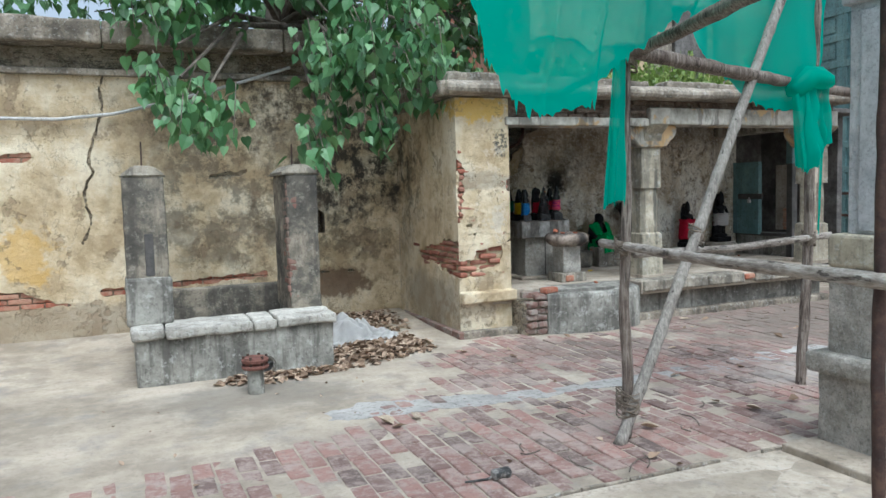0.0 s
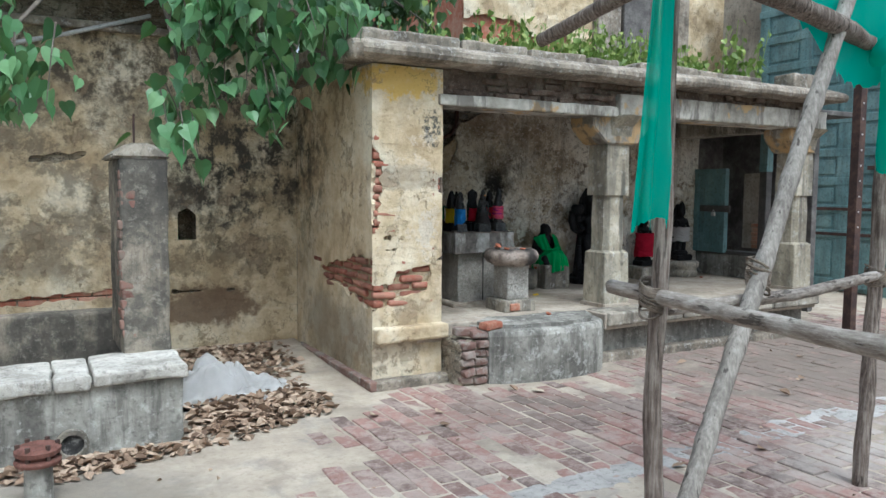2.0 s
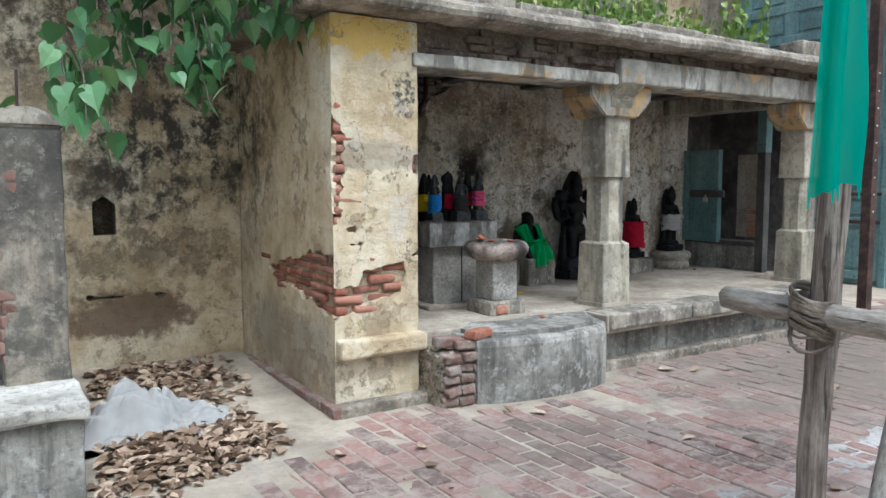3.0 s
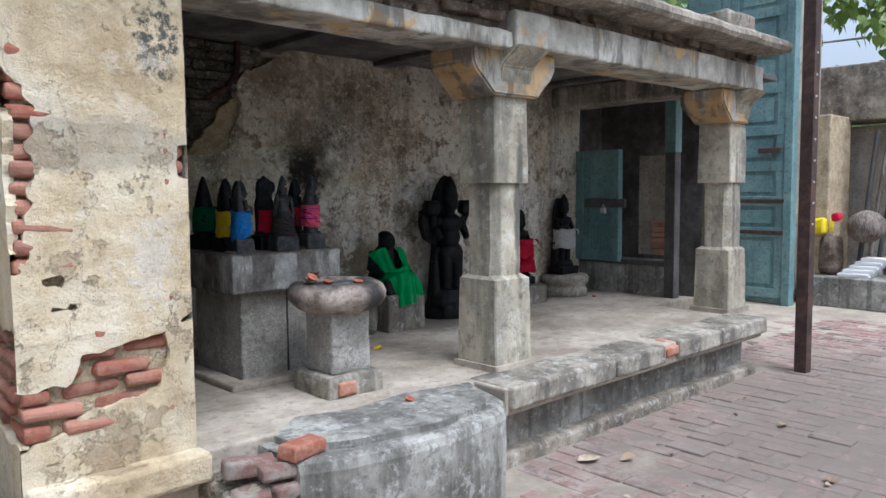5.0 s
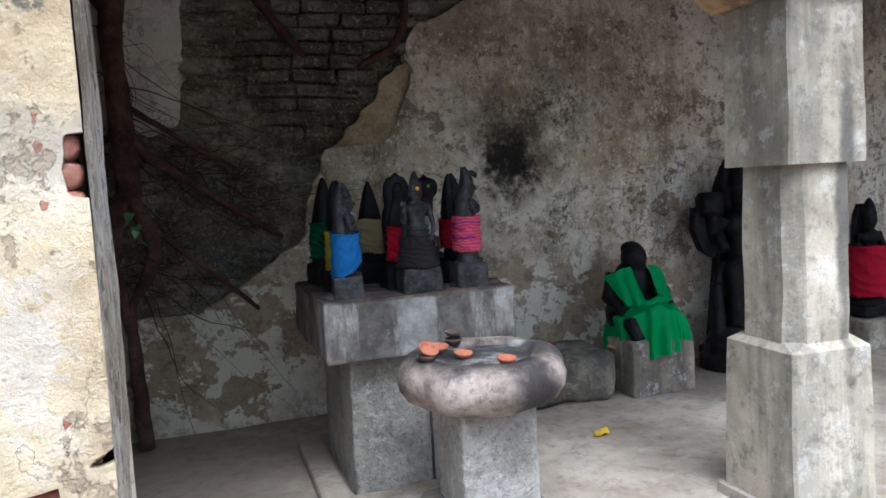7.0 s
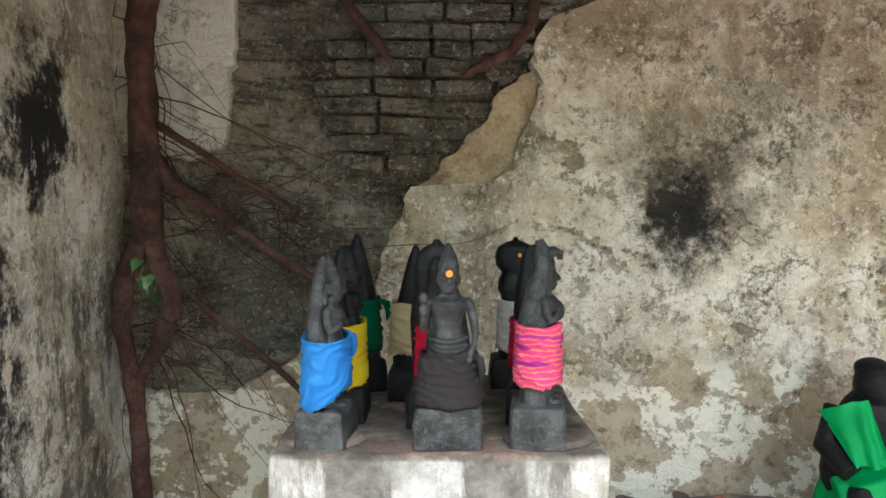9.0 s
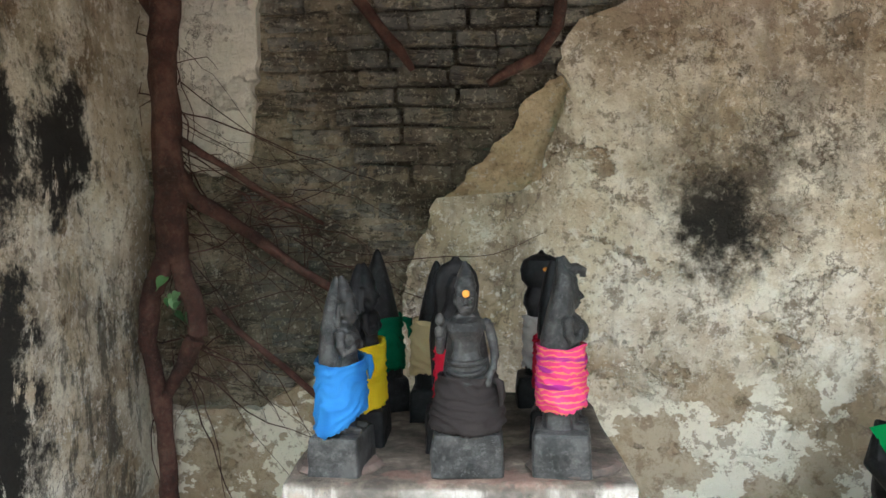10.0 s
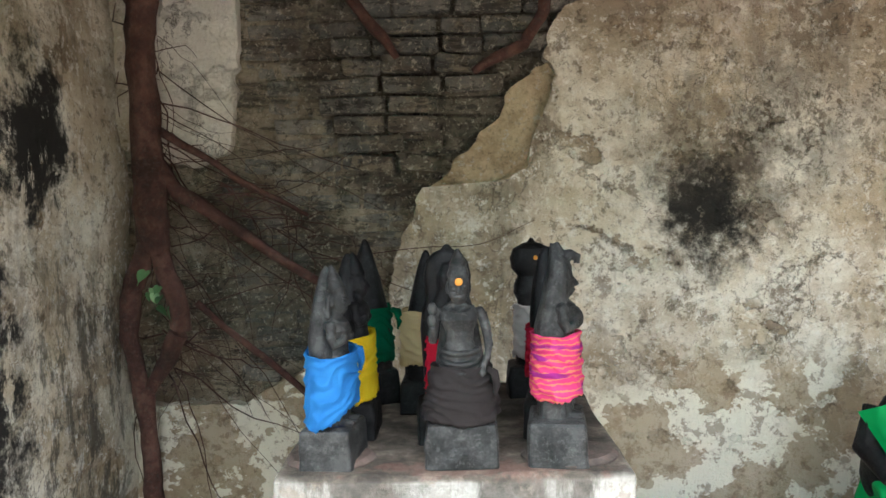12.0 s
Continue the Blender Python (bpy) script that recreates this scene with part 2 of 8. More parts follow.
def mossy_masonry(name, a, b, d, soot=0.0):
    """Damp dark masonry: mud, algae, lime crusts and soot over it, in level beds."""
    m = Nodes(name)
    beds = m.noise(1.0, 9, 0.75, m.scaled((6, 6, 26)))
    c = m.ramp(m.noise(4.5, 11, 0.74), (0.38, a), (0.5, b), (0.61, d))
    c = m.mix(m.math("MULTIPLY", m.step(m.noise(2.1, 8, 0.7, m.scaled((1, 1, 1), (4, 4, 4))), 0.48, 0.58), 0.7), c, (0.17, 0.125, 0.08))
    c = m.mix(m.math("MULTIPLY", m.step(m.noise(7, 10, 0.75, m.scaled((1, 1, 1), (7, 1, 3))), 0.54, 0.60), 0.6), c, (0.085, 0.10, 0.07))
    c = m.mix(m.math("MULTIPLY", m.step(m.noise(1.0, 11, 0.78, m.scaled((9, 9, 17))), 0.55, 0.575), 0.8), c, (0.46, 0.40, 0.29))
    c = m.mix(m.math("MULTIPLY", m.step(beds, 0.545, 0.58), 0.65), c, (0.045, 0.04, 0.033))
    c = m.mix(m.math("MULTIPLY", m.blot((4.5, 9.1, 1.35), (0.4, 0.4, 0.35), 1.2, 6, 0.4, 1.0, 0.75), 0.55), c, (0.05, 0.055, 0.042))
    if soot:
        c = m.mix(m.math("MULTIPLY", m.blot((5.02, 9.1, 2.12), (0.5, 0.4, 0.5), 0.9, 5, 0.6, 1.2, 0.75), soot), c, (0.03, 0.031, 0.033))
    c = m.mix(m.math("MULTIPLY", m.step(m.noise(34, 9, 0.8), 0.55, 0.59), 0.75), c, (0.03, 0.028, 0.024))
    c = m.mix(m.math("MULTIPLY", m.step(m.noise(55, 9, 0.8, m.scaled((1, 1, 1), (3, 3, 3))), 0.555, 0.59), 0.8), c, (0.58, 0.54, 0.44))
    h = m.math("ADD", m.math("ADD", m.noise(9, 11, 0.75), m.math("MULTIPLY", beds, -0.8)), m.math("MULTIPLY", m.noise(48, 8, 0.75), 0.5))
    return m.done(c, 0.93, 1.0, h, 0.045)


def mixed(name, a, b, d, scale, rough=0.9, bump=0.5, fine=45.0, dist=0.01, streak=0.0, dark=(0.06, 0.055, 0.05), speck=0.0, pale=(0.6, 0.6, 0.57), blots=()):
    """Weathered mineral surface: two-scale mottling, rain streaks and pale specks."""
    m = Nodes(name)
    c = m.ramp(m.noise(scale, 10, 0.72), (0.37, a), (0.5, b), (0.62, d))
    if streak:
        c = m.mix(m.math("MULTIPLY", m.streaks(8, 0.8, 0.45, 0.6), streak), c, dark)
    if speck:
        c = m.mix(m.math("MULTIPLY", m.step(m.noise(scale * 6, 9, 0.78), 0.54, 0.61), speck), c, pale)
    c = m.mix(m.math("MULTIPLY", m.step(m.noise(scale * 11, 8, 0.75), 0.5, 0.64), 0.5), c, dark)
    for centre, size, colour, amount in blots:
        c = m.mix(m.math("MULTIPLY", m.blot(centre, size, 0.9, 5, 0.45, 1.15), amount), c, colour)
    h = m.math("ADD", m.noise(fine, 8, 0.7), m.noise(fine * 0.15, 6, 0.6))
    return m.done(c, rough, bump, h, dist)


def wood(name, a, b, d, grain, relief=0.9):
    """Weathered pole wood: long grain, dark checks and blotches."""
    m = Nodes(name)
    g = m.noise(1.0, 7, 0.7, m.scaled(grain))
    c = m.ramp(m.math("ADD", m.math("MULTIPLY", g, 0.6), m.math("MULTIPLY", m.noise(5, 8, 0.7), 0.4)), (0.40, a), (0.5, b), (0.6, d))
    check = m.step(m.noise(1.0, 4, 0.6, m.scaled(tuple(0.5 * k for k in grain), (3, 3, 3))), 0.60, 0.64)
    c = m.mix(m.math("MULTIPLY", check, 0.7), c, (0.035, 0.028, 0.024))
    return m.done(c, 0.85, relief, m.math("SUBTRACT", g, check), 0.006)


def brick_stuff(name, a, b, d, dust=(0.45, 0.36, 0.27), amount=0.35, island=False, rough=0.92, drifts=()):
    m = Nodes(name)
    c = m.ramp(m.random(island), (0.0, a), (0.5, b), (1.0, d))
    c = m.mix(m.math("MULTIPLY", m.step(m.noise(11, 8, 0.75), 0.46, 0.6), amount), c, dust)
    c = m.mix(m.math("MULTIPLY", m.step(m.noise(2.3, 8, 0.7), 0.48, 0.6), amount), c, dust)
    c = m.mix(m.math("MULTIPLY", m.step(m.noise(30, 6, 0.7), 0.5, 0.7), 0.3), c, (0.07, 0.045, 0.04))
    for centre, size, colour, much in drifts:
        c = m.mix(m.math("MULTIPLY", m.both(m.blot(centre, size, 0.8, 2.5, 0.4, 1.2), m.step(m.noise(5, 9, 0.72), 0.28, 0.5)), much), c, colour)
    return m.done(c, rough, 0.6, m.noise(35, 8, 0.7), 0.012)


def fabric(name, a, b, scale=14.0, bands=None, rough=0.85):
    m = Nodes(name)
    c = m.mix(m.noise(scale, 5, 0.6), a, b)
    if bands:
        w = m.t.nodes.new("ShaderNodeTexWave")
        w.bands_direction = "Z"
        m.put(w.inputs["Vector"], m.pos)
        w.inputs["Scale"].default_value, w.inputs["Distortion"].default_value, w.inputs["Detail"].default_value = 30, 7.0, 4
        c = m.mix(m.math("MULTIPLY", m.step(w.outputs["Fac"], 0.7, 0.9), 0.7), c, bands[0])
        c = m.mix(m.step(m.noise(1.0, 3, 0.5, m.scaled((6, 6, 55))), 0.56, 0.62), c, bands[1])
    weave = m.noise(1.0, 2, 0.5, m.scaled((260, 260, 500)))
    return m.done(c, rough, 0.25, weave, 0.003, spec=0.15)


def foliage(name, a, b, d):
    m = Nodes(name)
    c = m.ramp(m.random(True), (0.0, a), (0.55, b), (1.0, d))
    c = m.mix(m.math("MULTIPLY", m.noise(25, 4, 0.6), 0.3), c, (0.10, 0.14, 0.05))
    m.done(c, 0.42, 0.2, m.noise(60, 4, 0.6), 0.004, spec=0.45)
    tl = m.t.nodes.new("ShaderNodeBsdfTranslucent")
    m.put(tl.inputs["Color"], (0.14, 0.26, 0.05))
    mx = m.t.nodes.new("ShaderNodeMixShader")
    mx.inputs[0].default_value = 0.2
    m.t.links.new(m.bsdf.outputs[0], mx.inputs[1])
    m.t.links.new(tl.outputs[0], mx.inputs[2])
    m.t.links.new(mx.outputs[0], m.t.nodes["Material Output"].inputs["Surface"])
    return m.mat


def shade_net():
    m = Nodes("green_shade_net")
    fold = m.noise(2.2, 6, 0.6)
    m.done(m.mix(fold, (0.0, 0.27, 0.20), (0.02, 0.42, 0.32)), 0.6, 0.15, m.noise(1.0, 2, 0.5, m.scaled((300, 300, 300))), 0.003, spec=0.2)
    tl = m.t.nodes.new("ShaderNodeBsdfTranslucent")
    m.put(tl.inputs["Color"], (0.0, 0.60, 0.46))
    gap = m.t.nodes.new("ShaderNodeBsdfTransparent")
    a, b = m.t.nodes.new("ShaderNodeMixShader"), m.t.nodes.new("ShaderNodeMixShader")
    a.inputs[0].default_value, b.inputs[0].default_value = 0.5, 0.1
    m.t.links.new(m.bsdf.outputs[0], a.inputs[1])
    m.t.links.new(tl.outputs[0], a.inputs[2])
    m.t.links.new(a.outputs[0], b.inputs[1])
    m.t.links.new(gap.outputs[0], b.inputs[2])
    m.t.links.new(b.outputs[0], m.t.nodes["Material Output"].inputs["Surface"])
    return m.mat


def ground_stuff():
    m = Nodes("sandy_dirt_ground")
    c = m.ramp(m.noise(0.9, 10, 0.7), (0.38, (0.28, 0.24, 0.19)), (0.5, (0.40, 0.345, 0.275)), (0.61, (0.50, 0.44, 0.36)))
    c = m.mix(m.math("MULTIPLY", m.step(m.noise(2.6, 8, 0.7), 0.5, 0.68), 0.6), c, (0.25, 0.235, 0.22))
    c = m.mix(m.math("MULTIPLY", m.step(m.noise(30, 7, 0.75), 0.5, 0.7), 0.35), c, (0.14, 0.115, 0.09))
    c = m.mix(m.math("MULTIPLY", m.blot((1.3, 6.0, 0), (0.9, 0.5, 0.5), 0.7, 3, 0.5, 1.2), 0.6), c, (0.16, 0.145, 0.125))
    c = m.mix(m.math("MULTIPLY", m.blot((7.9, 6.0, 0), (2.8, 1.9, 0.5), 0.8, 2.5, 0.5, 1.2), 0.9), c, (0.17, 0.14, 0.118))
    c = m.mix(m.math("MULTIPLY", m.step(m.noise(1.7, 10, 0.7, m.scaled((1, 1, 1), (3, 8, 0))), 0.5, 0.6), 0.5), c, (0.24, 0.205, 0.165))
    h = m.math("ADD", m.noise(60, 8, 0.75), m.math("MULTIPLY", m.noise(7, 6, 0.6), 0.8))
    return m.done(c, 0.96, 0.6, h, 0.015)


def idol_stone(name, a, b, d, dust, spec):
    """Black stone in a given tone, under a bloom of grey dust."""
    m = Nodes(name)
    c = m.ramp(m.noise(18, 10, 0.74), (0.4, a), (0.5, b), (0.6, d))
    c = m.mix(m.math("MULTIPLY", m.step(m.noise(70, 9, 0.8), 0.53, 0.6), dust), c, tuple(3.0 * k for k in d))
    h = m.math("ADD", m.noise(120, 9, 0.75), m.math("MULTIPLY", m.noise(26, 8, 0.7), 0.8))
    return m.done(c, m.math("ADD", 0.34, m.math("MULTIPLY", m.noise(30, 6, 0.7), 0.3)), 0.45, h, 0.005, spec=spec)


def slab_stuff():
    """Limewashed slab front, run over with black oil, under a dusty dark top."""
    m = Nodes("stained_stone_slab")
    c = m.ramp(m.noise(7, 10, 0.72), (0.38, (0.15, 0.143, 0.13)), (0.5, (0.25, 0.243, 0.228)), (0.62, (0.38, 0.372, 0.355)))
    runs = m.step(m.noise(1.0, 9, 0.72, m.scaled((6, 6, 1.3), (2, 1, 0))), 0.43, 0.52)
    c = m.mix(m.math("MULTIPLY", runs, 0.88), c, m.ramp(m.noise(16, 8, 0.7), (0.4, (0.05, 0.045, 0.04)), (0.6, (0.13, 0.115, 0.10))))
    c = m.mix(m.math("MULTIPLY", m.step(m.noise(13, 9, 0.75), 0.55, 0.6), 0.6), c, (0.20, 0.17, 0.14))
    top = m.blot((5.06, 8.3, 1.126), (0.6, 0.6, 0.024), 0.25, 6, 0.7, 1.0)
    c = m.mix(top, c, m.ramp(m.noise(8, 10, 0.74), (0.4, (0.035, 0.03, 0.026)), (0.52, (0.085, 0.072, 0.06)), (0.62, (0.18, 0.155, 0.13))))
    c = m.mix(m.math("MULTIPLY", m.blot((5.1, 8.0, 1.126), (0.32, 0.05, 0.03), 1.5, 20, 0.4, 0.8), 0.22), c, (0.22, 0.09, 0.075))
    return m.done(c, 0.88, 0.6, m.noise(40, 8, 0.7), 0.012)


PLASTER, INNER, GROUND, NET = plaster_outer(), plaster_inner(), ground_stuff(), shade_net()
STONE = mixed("weathered_grey_stone", (0.16, 0.143, 0.115), (0.29, 0.262, 0.212), (0.44, 0.40, 0.33), 2.4, streak=0.55, speck=0.4)
PILLAR = mixed("limewashed_stone", (0.25, 0.22, 0.165), (0.40, 0.36, 0.275), (0.54, 0.49, 0.385), 2.2, streak=0.45, speck=0.35, dark=(0.10, 0.10, 0.09), blots=(((6.13, 7.29, 1.25), (0.035, 0.12, 0.55), (0.06, 0.06, 0.055), 0.8), ((8.72, 7.29, 1.3), (0.03, 0.12, 0.6), (0.09, 0.085, 0.075), 0.6)))
CEMENT = mixed("damp_cement_render", (0.13, 0.126, 0.112), (0.25, 0.242, 0.215), (0.39, 0.38, 0.34), 2.0, streak=0.6, speck=0.4)
COPING = mixed("blackened_cement_coping", (0.10, 0.088, 0.07), (0.25, 0.215, 0.17), (0.40, 0.355, 0.29), 3.0, streak=0.35, speck=0.4)
# blots: darker floor left of the altar and before the standing idol
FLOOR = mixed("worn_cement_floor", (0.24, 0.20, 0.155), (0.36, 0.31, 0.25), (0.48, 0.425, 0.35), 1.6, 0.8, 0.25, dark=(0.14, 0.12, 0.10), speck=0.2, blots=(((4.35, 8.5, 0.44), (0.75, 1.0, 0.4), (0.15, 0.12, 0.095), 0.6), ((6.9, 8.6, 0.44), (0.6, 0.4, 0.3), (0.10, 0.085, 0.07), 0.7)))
GRANITE = mixed("rough_dressed_granite", (0.25, 0.235, 0.205), (0.38, 0.36, 0.32), (0.52, 0.495, 0.45), 6.0, 0.9, 1.0, 30, 0.03, speck=0.5, dark=(0.09, 0.09, 0.085))
SLAB = slab_stuff()
LAMPSTONE = mixed("oily_brown_stone", (0.045, 0.04, 0.037), (0.26, 0.21, 0.175), (0.46, 0.385, 0.33), 4.0, 0.82, 0.6, streak=0.2, blots=(((5.2, 7.44, 0.92), (0.10, 0.14, 0.14), (0.03, 0.027, 0.026), 0.95), ((5.1, 7.62, 1.0), (0.26, 0.24, 0.06), (0.022, 0.021, 0.02), 1.0), ((5.36, 7.6, 0.93), (0.1, 0.14, 0.12), (0.05, 0.047, 0.045), 0.8), ((5.22, 7.7, 1.0), (0.09, 0.05, 0.03), (0.55, 0.54, 0.52), 0.8)))
SOOTBRICK = mossy_masonry("blackened_brick", (0.16, 0.16, 0.15), (0.29, 0.285, 0.26), (0.45, 0.42, 0.36), 0.35)
MUD = mossy_masonry("dark_mud_mortar", (0.23, 0.20, 0.16), (0.40, 0.345, 0.26), (0.60, 0.52, 0.40), 0.6)
TAN = mixed("tan_lime_undercoat", (0.32, 0.24, 0.15), (0.50, 0.40, 0.26), (0.62, 0.52, 0.36), 6.0, bump=1.0, fine=28, dist=0.03, speck=0.5, dark=(0.13, 0.10, 0.07))
OLDBRICK = brick_stuff("eroded_red_brick", (0.20, 0.072, 0.05), (0.33, 0.115, 0.075), (0.42, 0.18, 0.125), (0.42, 0.31, 0.23), 0.25)
DUSTBRICK = brick_stuff("sooty_dusty_brick", (0.15, 0.075, 0.06), (0.24, 0.125, 0.10), (0.30, 0.19, 0.155), (0.20, 0.17, 0.14), 0.6)
REDBRICK = brick_stuff("old_red_brick", (0.27, 0.085, 0.055), (0.36, 0.13, 0.08), (0.42, 0.19, 0.13), (0.50, 0.40, 0.30), 0.3)
DRIFTS = (((7.9, 6.0, 0), (2.6, 1.7, 1), (0.185, 0.155, 0.13), 0.92), ((4.4, 6.2, 0), (0.9, 0.5, 1), (0.17, 0.145, 0.125), 0.6), ((6.2, 4.6, 0), (1.6, 0.5, 1), (0.40, 0.375, 0.34), 0.7))
PAVER = brick_stuff("worn_paving_brick", (0.13, 0.10, 0.09), (0.25, 0.15, 0.13), (0.33, 0.20, 0.17), (0.36, 0.295, 0.26), 0.72, drifts=DRIFTS)
PAVER_FAR = brick_stuff("worn_paving_brick_far", (0.13, 0.10, 0.09), (0.25, 0.15, 0.13), (0.33, 0.20, 0.17), (0.36, 0.295, 0.26), 0.72, True, drifts=DRIFTS)
GREYBRICK = brick_stuff("weathered_brown_brick", (0.10, 0.065, 0.055), (0.19, 0.11, 0.09), (0.26, 0.19, 0.16), (0.30, 0.28, 0.25), 0.65)
BLACK = idol_stone("deep_black_stone", (0.003, 0.003, 0.0035), (0.006, 0.006, 0.007), (0.012, 0.012, 0.013), 0.3, 0.14)
GREYBLACK = idol_stone("greyish_black_stone", (0.010, 0.0105, 0.011), (0.024, 0.025, 0.026), (0.05, 0.051, 0.052), 0.22, 0.2)
BAMBOO = wood("grey_bamboo", (0.17, 0.155, 0.14), (0.27, 0.25, 0.225), (0.40, 0.375, 0.34), (70, 70, 14), 0.35)
PALESTONE = mixed("pale_worn_stone", (0.28, 0.265, 0.235), (0.45, 0.43, 0.385), (0.60, 0.58, 0.53), 3.0, streak=0.15, speck=0.45)
RAILWOOD = wood("bleached_rail_wood", (0.15, 0.125, 0.105), (0.27, 0.24, 0.21), (0.42, 0.39, 0.35), (14, 14, 75))
TIMBER = wood("weathered_round_timber", (0.07, 0.052, 0.043), (0.16, 0.13, 0.11), (0.30, 0.265, 0.23), (75, 75, 5))
ROOT = mixed("red_brown_root_bark", (0.03, 0.014, 0.012), (0.07, 0.03, 0.024), (0.12, 0.062, 0.05), 9.0, 0.85, 0.9, 60, 0.012, speck=0.25, pale=(0.2, 0.13, 0.1))
TEAL = mixed("faded_teal_paint", (0.10, 0.19, 0.20), (0.14, 0.25, 0.26), (0.19, 0.31, 0.31), 2.5, 0.6, 0.25, streak=0.25)
DARKWOOD = mixed("dark_old_wood", (0.05, 0.05, 0.05), (0.08, 0.078, 0.075), (0.12, 0.11, 0.105), 4.0, 0.8, 0.4)
RUST = mixed("rusted_steel", (0.035, 0.022, 0.02), (0.06, 0.035, 0.03), (0.10, 0.06, 0.045), 8.0, 0.75, 0.4)
PALEPAINT = mixed("dirty_cream_paint", (0.32, 0.28, 0.23), (0.42, 0.37, 0.31), (0.50, 0.46, 0.40), 2.5, streak=0.2)
PIPE = mixed("grey_plastic_conduit", (0.42, 0.42, 0.41), (0.50, 0.50, 0.49), (0.56, 0.56, 0.55), 4.0, 0.5, 0.1)
SACK = fabric("white_woven_sack", (0.46, 0.45, 0.43), (0.78, 0.78, 0.78), 7)
CLAY = mixed("terracotta", (0.26, 0.075, 0.04), (0.36, 0.12, 0.065), (0.42, 0.16, 0.09), 12.0, 0.8, 0.3)
SOOTCLAY = mixed("sooty_clay", (0.05, 0.035, 0.03), (0.10, 0.07, 0.06), (0.16, 0.11, 0.09), 12.0, 0.8, 0.3)
OIL = mixed("black_oily_ash", (0.02, 0.02, 0.02), (0.05, 0.05, 0.05), (0.30, 0.29, 0.27), 11.0, 0.55, 0.5)
LEAF = foliage("fig_leaf_green", (0.035, 0.11, 0.05), (0.095, 0.25, 0.10), (0.24, 0.43, 0.21))
DEEPLEAF = foliage("dark_leaf_green", (0.025, 0.065, 0.025), (0.045, 0.10, 0.04), (0.07, 0.14, 0.055))
WEED = foliage("yellow_green_weed", (0.12, 0.20, 0.035), (0.20, 0.30, 0.06), (0.32, 0.38, 0.10))
DRYLEAF = brick_stuff("dry_brown_leaves", (0.085, 0.052, 0.035), (0.27, 0.185, 0.125), (0.52, 0.41, 0.31), (0.3, 0.22, 0.15), 0.2, True, 0.8)
BARK = mixed("grey_bark", (0.07, 0.06, 0.05), (0.13, 0.11, 0.09), (0.2, 0.17, 0.14), 6.0, 0.9, 0.6)
ASHLAR = mixed("old_temple_ashlar", (0.24, 0.21, 0.17), (0.36, 0.32, 0.26), (0.46, 0.42, 0.35), 1.2, streak=0.4)
WIRE = mixed("rusty_wire", (0.05, 0.04, 0.035), (0.09, 0.07, 0.06), (0.13, 0.11, 0.09), 12.0, 0.7, 0.2)
YELLOWLEAF = fabric("yellow_petal", (0.65, 0.42, 0.02), (0.75, 0.52, 0.04))
MARK = fabric("orange_sandal_paste", (0.50, 0.20, 0.035), (0.60, 0.27, 0.06))
WHITE = fabric("white_paper", (0.65, 0.65, 0.66), (0.78, 0.78, 0.78))
STEEL = mixed("dull_steel", (0.35, 0.35, 0.34), (0.45, 0.45, 0.44), (0.55, 0.55, 0.54), 9.0, 0.4, 0.1)
CLOTHS = {
    "blue": fabric("blue_cotton", (0.03, 0.20, 0.58), (0.06, 0.30, 0.70)),
    "yellow": fabric("yellow_cotton", (0.70, 0.52, 0.01), (0.78, 0.62, 0.03)),
    "green": fabric("dark_green_cotton", (0.0, 0.10, 0.05), (0.01, 0.16, 0.08)),
    "beige": fabric("beige_cotton", (0.50, 0.40, 0.22), (0.60, 0.50, 0.30)),
    "red": fabric("red_cotton", (0.50, 0.01, 0.04), (0.62, 0.02, 0.06)),
    "pink": fabric("pink_striped_cotton", (0.75, 0.05, 0.22), (0.82, 0.09, 0.30), 14, ((0.80, 0.36, 0.12), (0.38, 0.03, 0.28))),
    "white": fabric("white_cotton", (0.56, 0.54, 0.53), (0.68, 0.66, 0.65)),
    "black": fabric("charcoal_cotton", (0.03, 0.026, 0.027), (0.05, 0.044, 0.045)),
    "leafgreen": fabric("bright_green_satin", (0.0, 0.17, 0.04), (0.012, 0.29, 0.08), rough=0.55),
}


# ---- ways of making meshes ----
def from_bm(name, bm, material, smooth=False):
    me = bpy.data.meshes.new(name)
    bm.to_mesh(me)
    bm.free()
    me.materials.append(material)
    if smooth:
        me.polygons.foreach_set("use_smooth", [True] * len(me.polygons))
    return me


def part(name, bm, material, parent=None, label="", smooth=False):
    """A bmesh as one mesh object, under a thing or a part."""
    ob = new(name, from_bm(name, bm, material, smooth))
    if parent is not None:
        ob.parent = parent
        ob.matrix_parent_inverse = parent.matrix_basis.inverted()
    return tagged(ob, label)


def thing(name, label, category, group="", kind="", at=(0, 0, 0)):
    ob = new(name)
    ob.location = at
    ob.empty_display_size = 0.1
    return tagged(ob, label, category, group, kind)


def whole(name, bm, material, label, category, group="", kind="", smooth=False):
    return tagged(part(name, bm, material, None, "", smooth), label, category, group, kind)


def lines(lo, hi, r, cell):
    a, b = lo + r, hi - r
    n = max(1, int(round((b - a) / cell)))
    return [lo, lo + 0.3 * r] + [a + (b - a) * k / n for k in range(n + 1)] + [hi - 0.3 * r, hi]


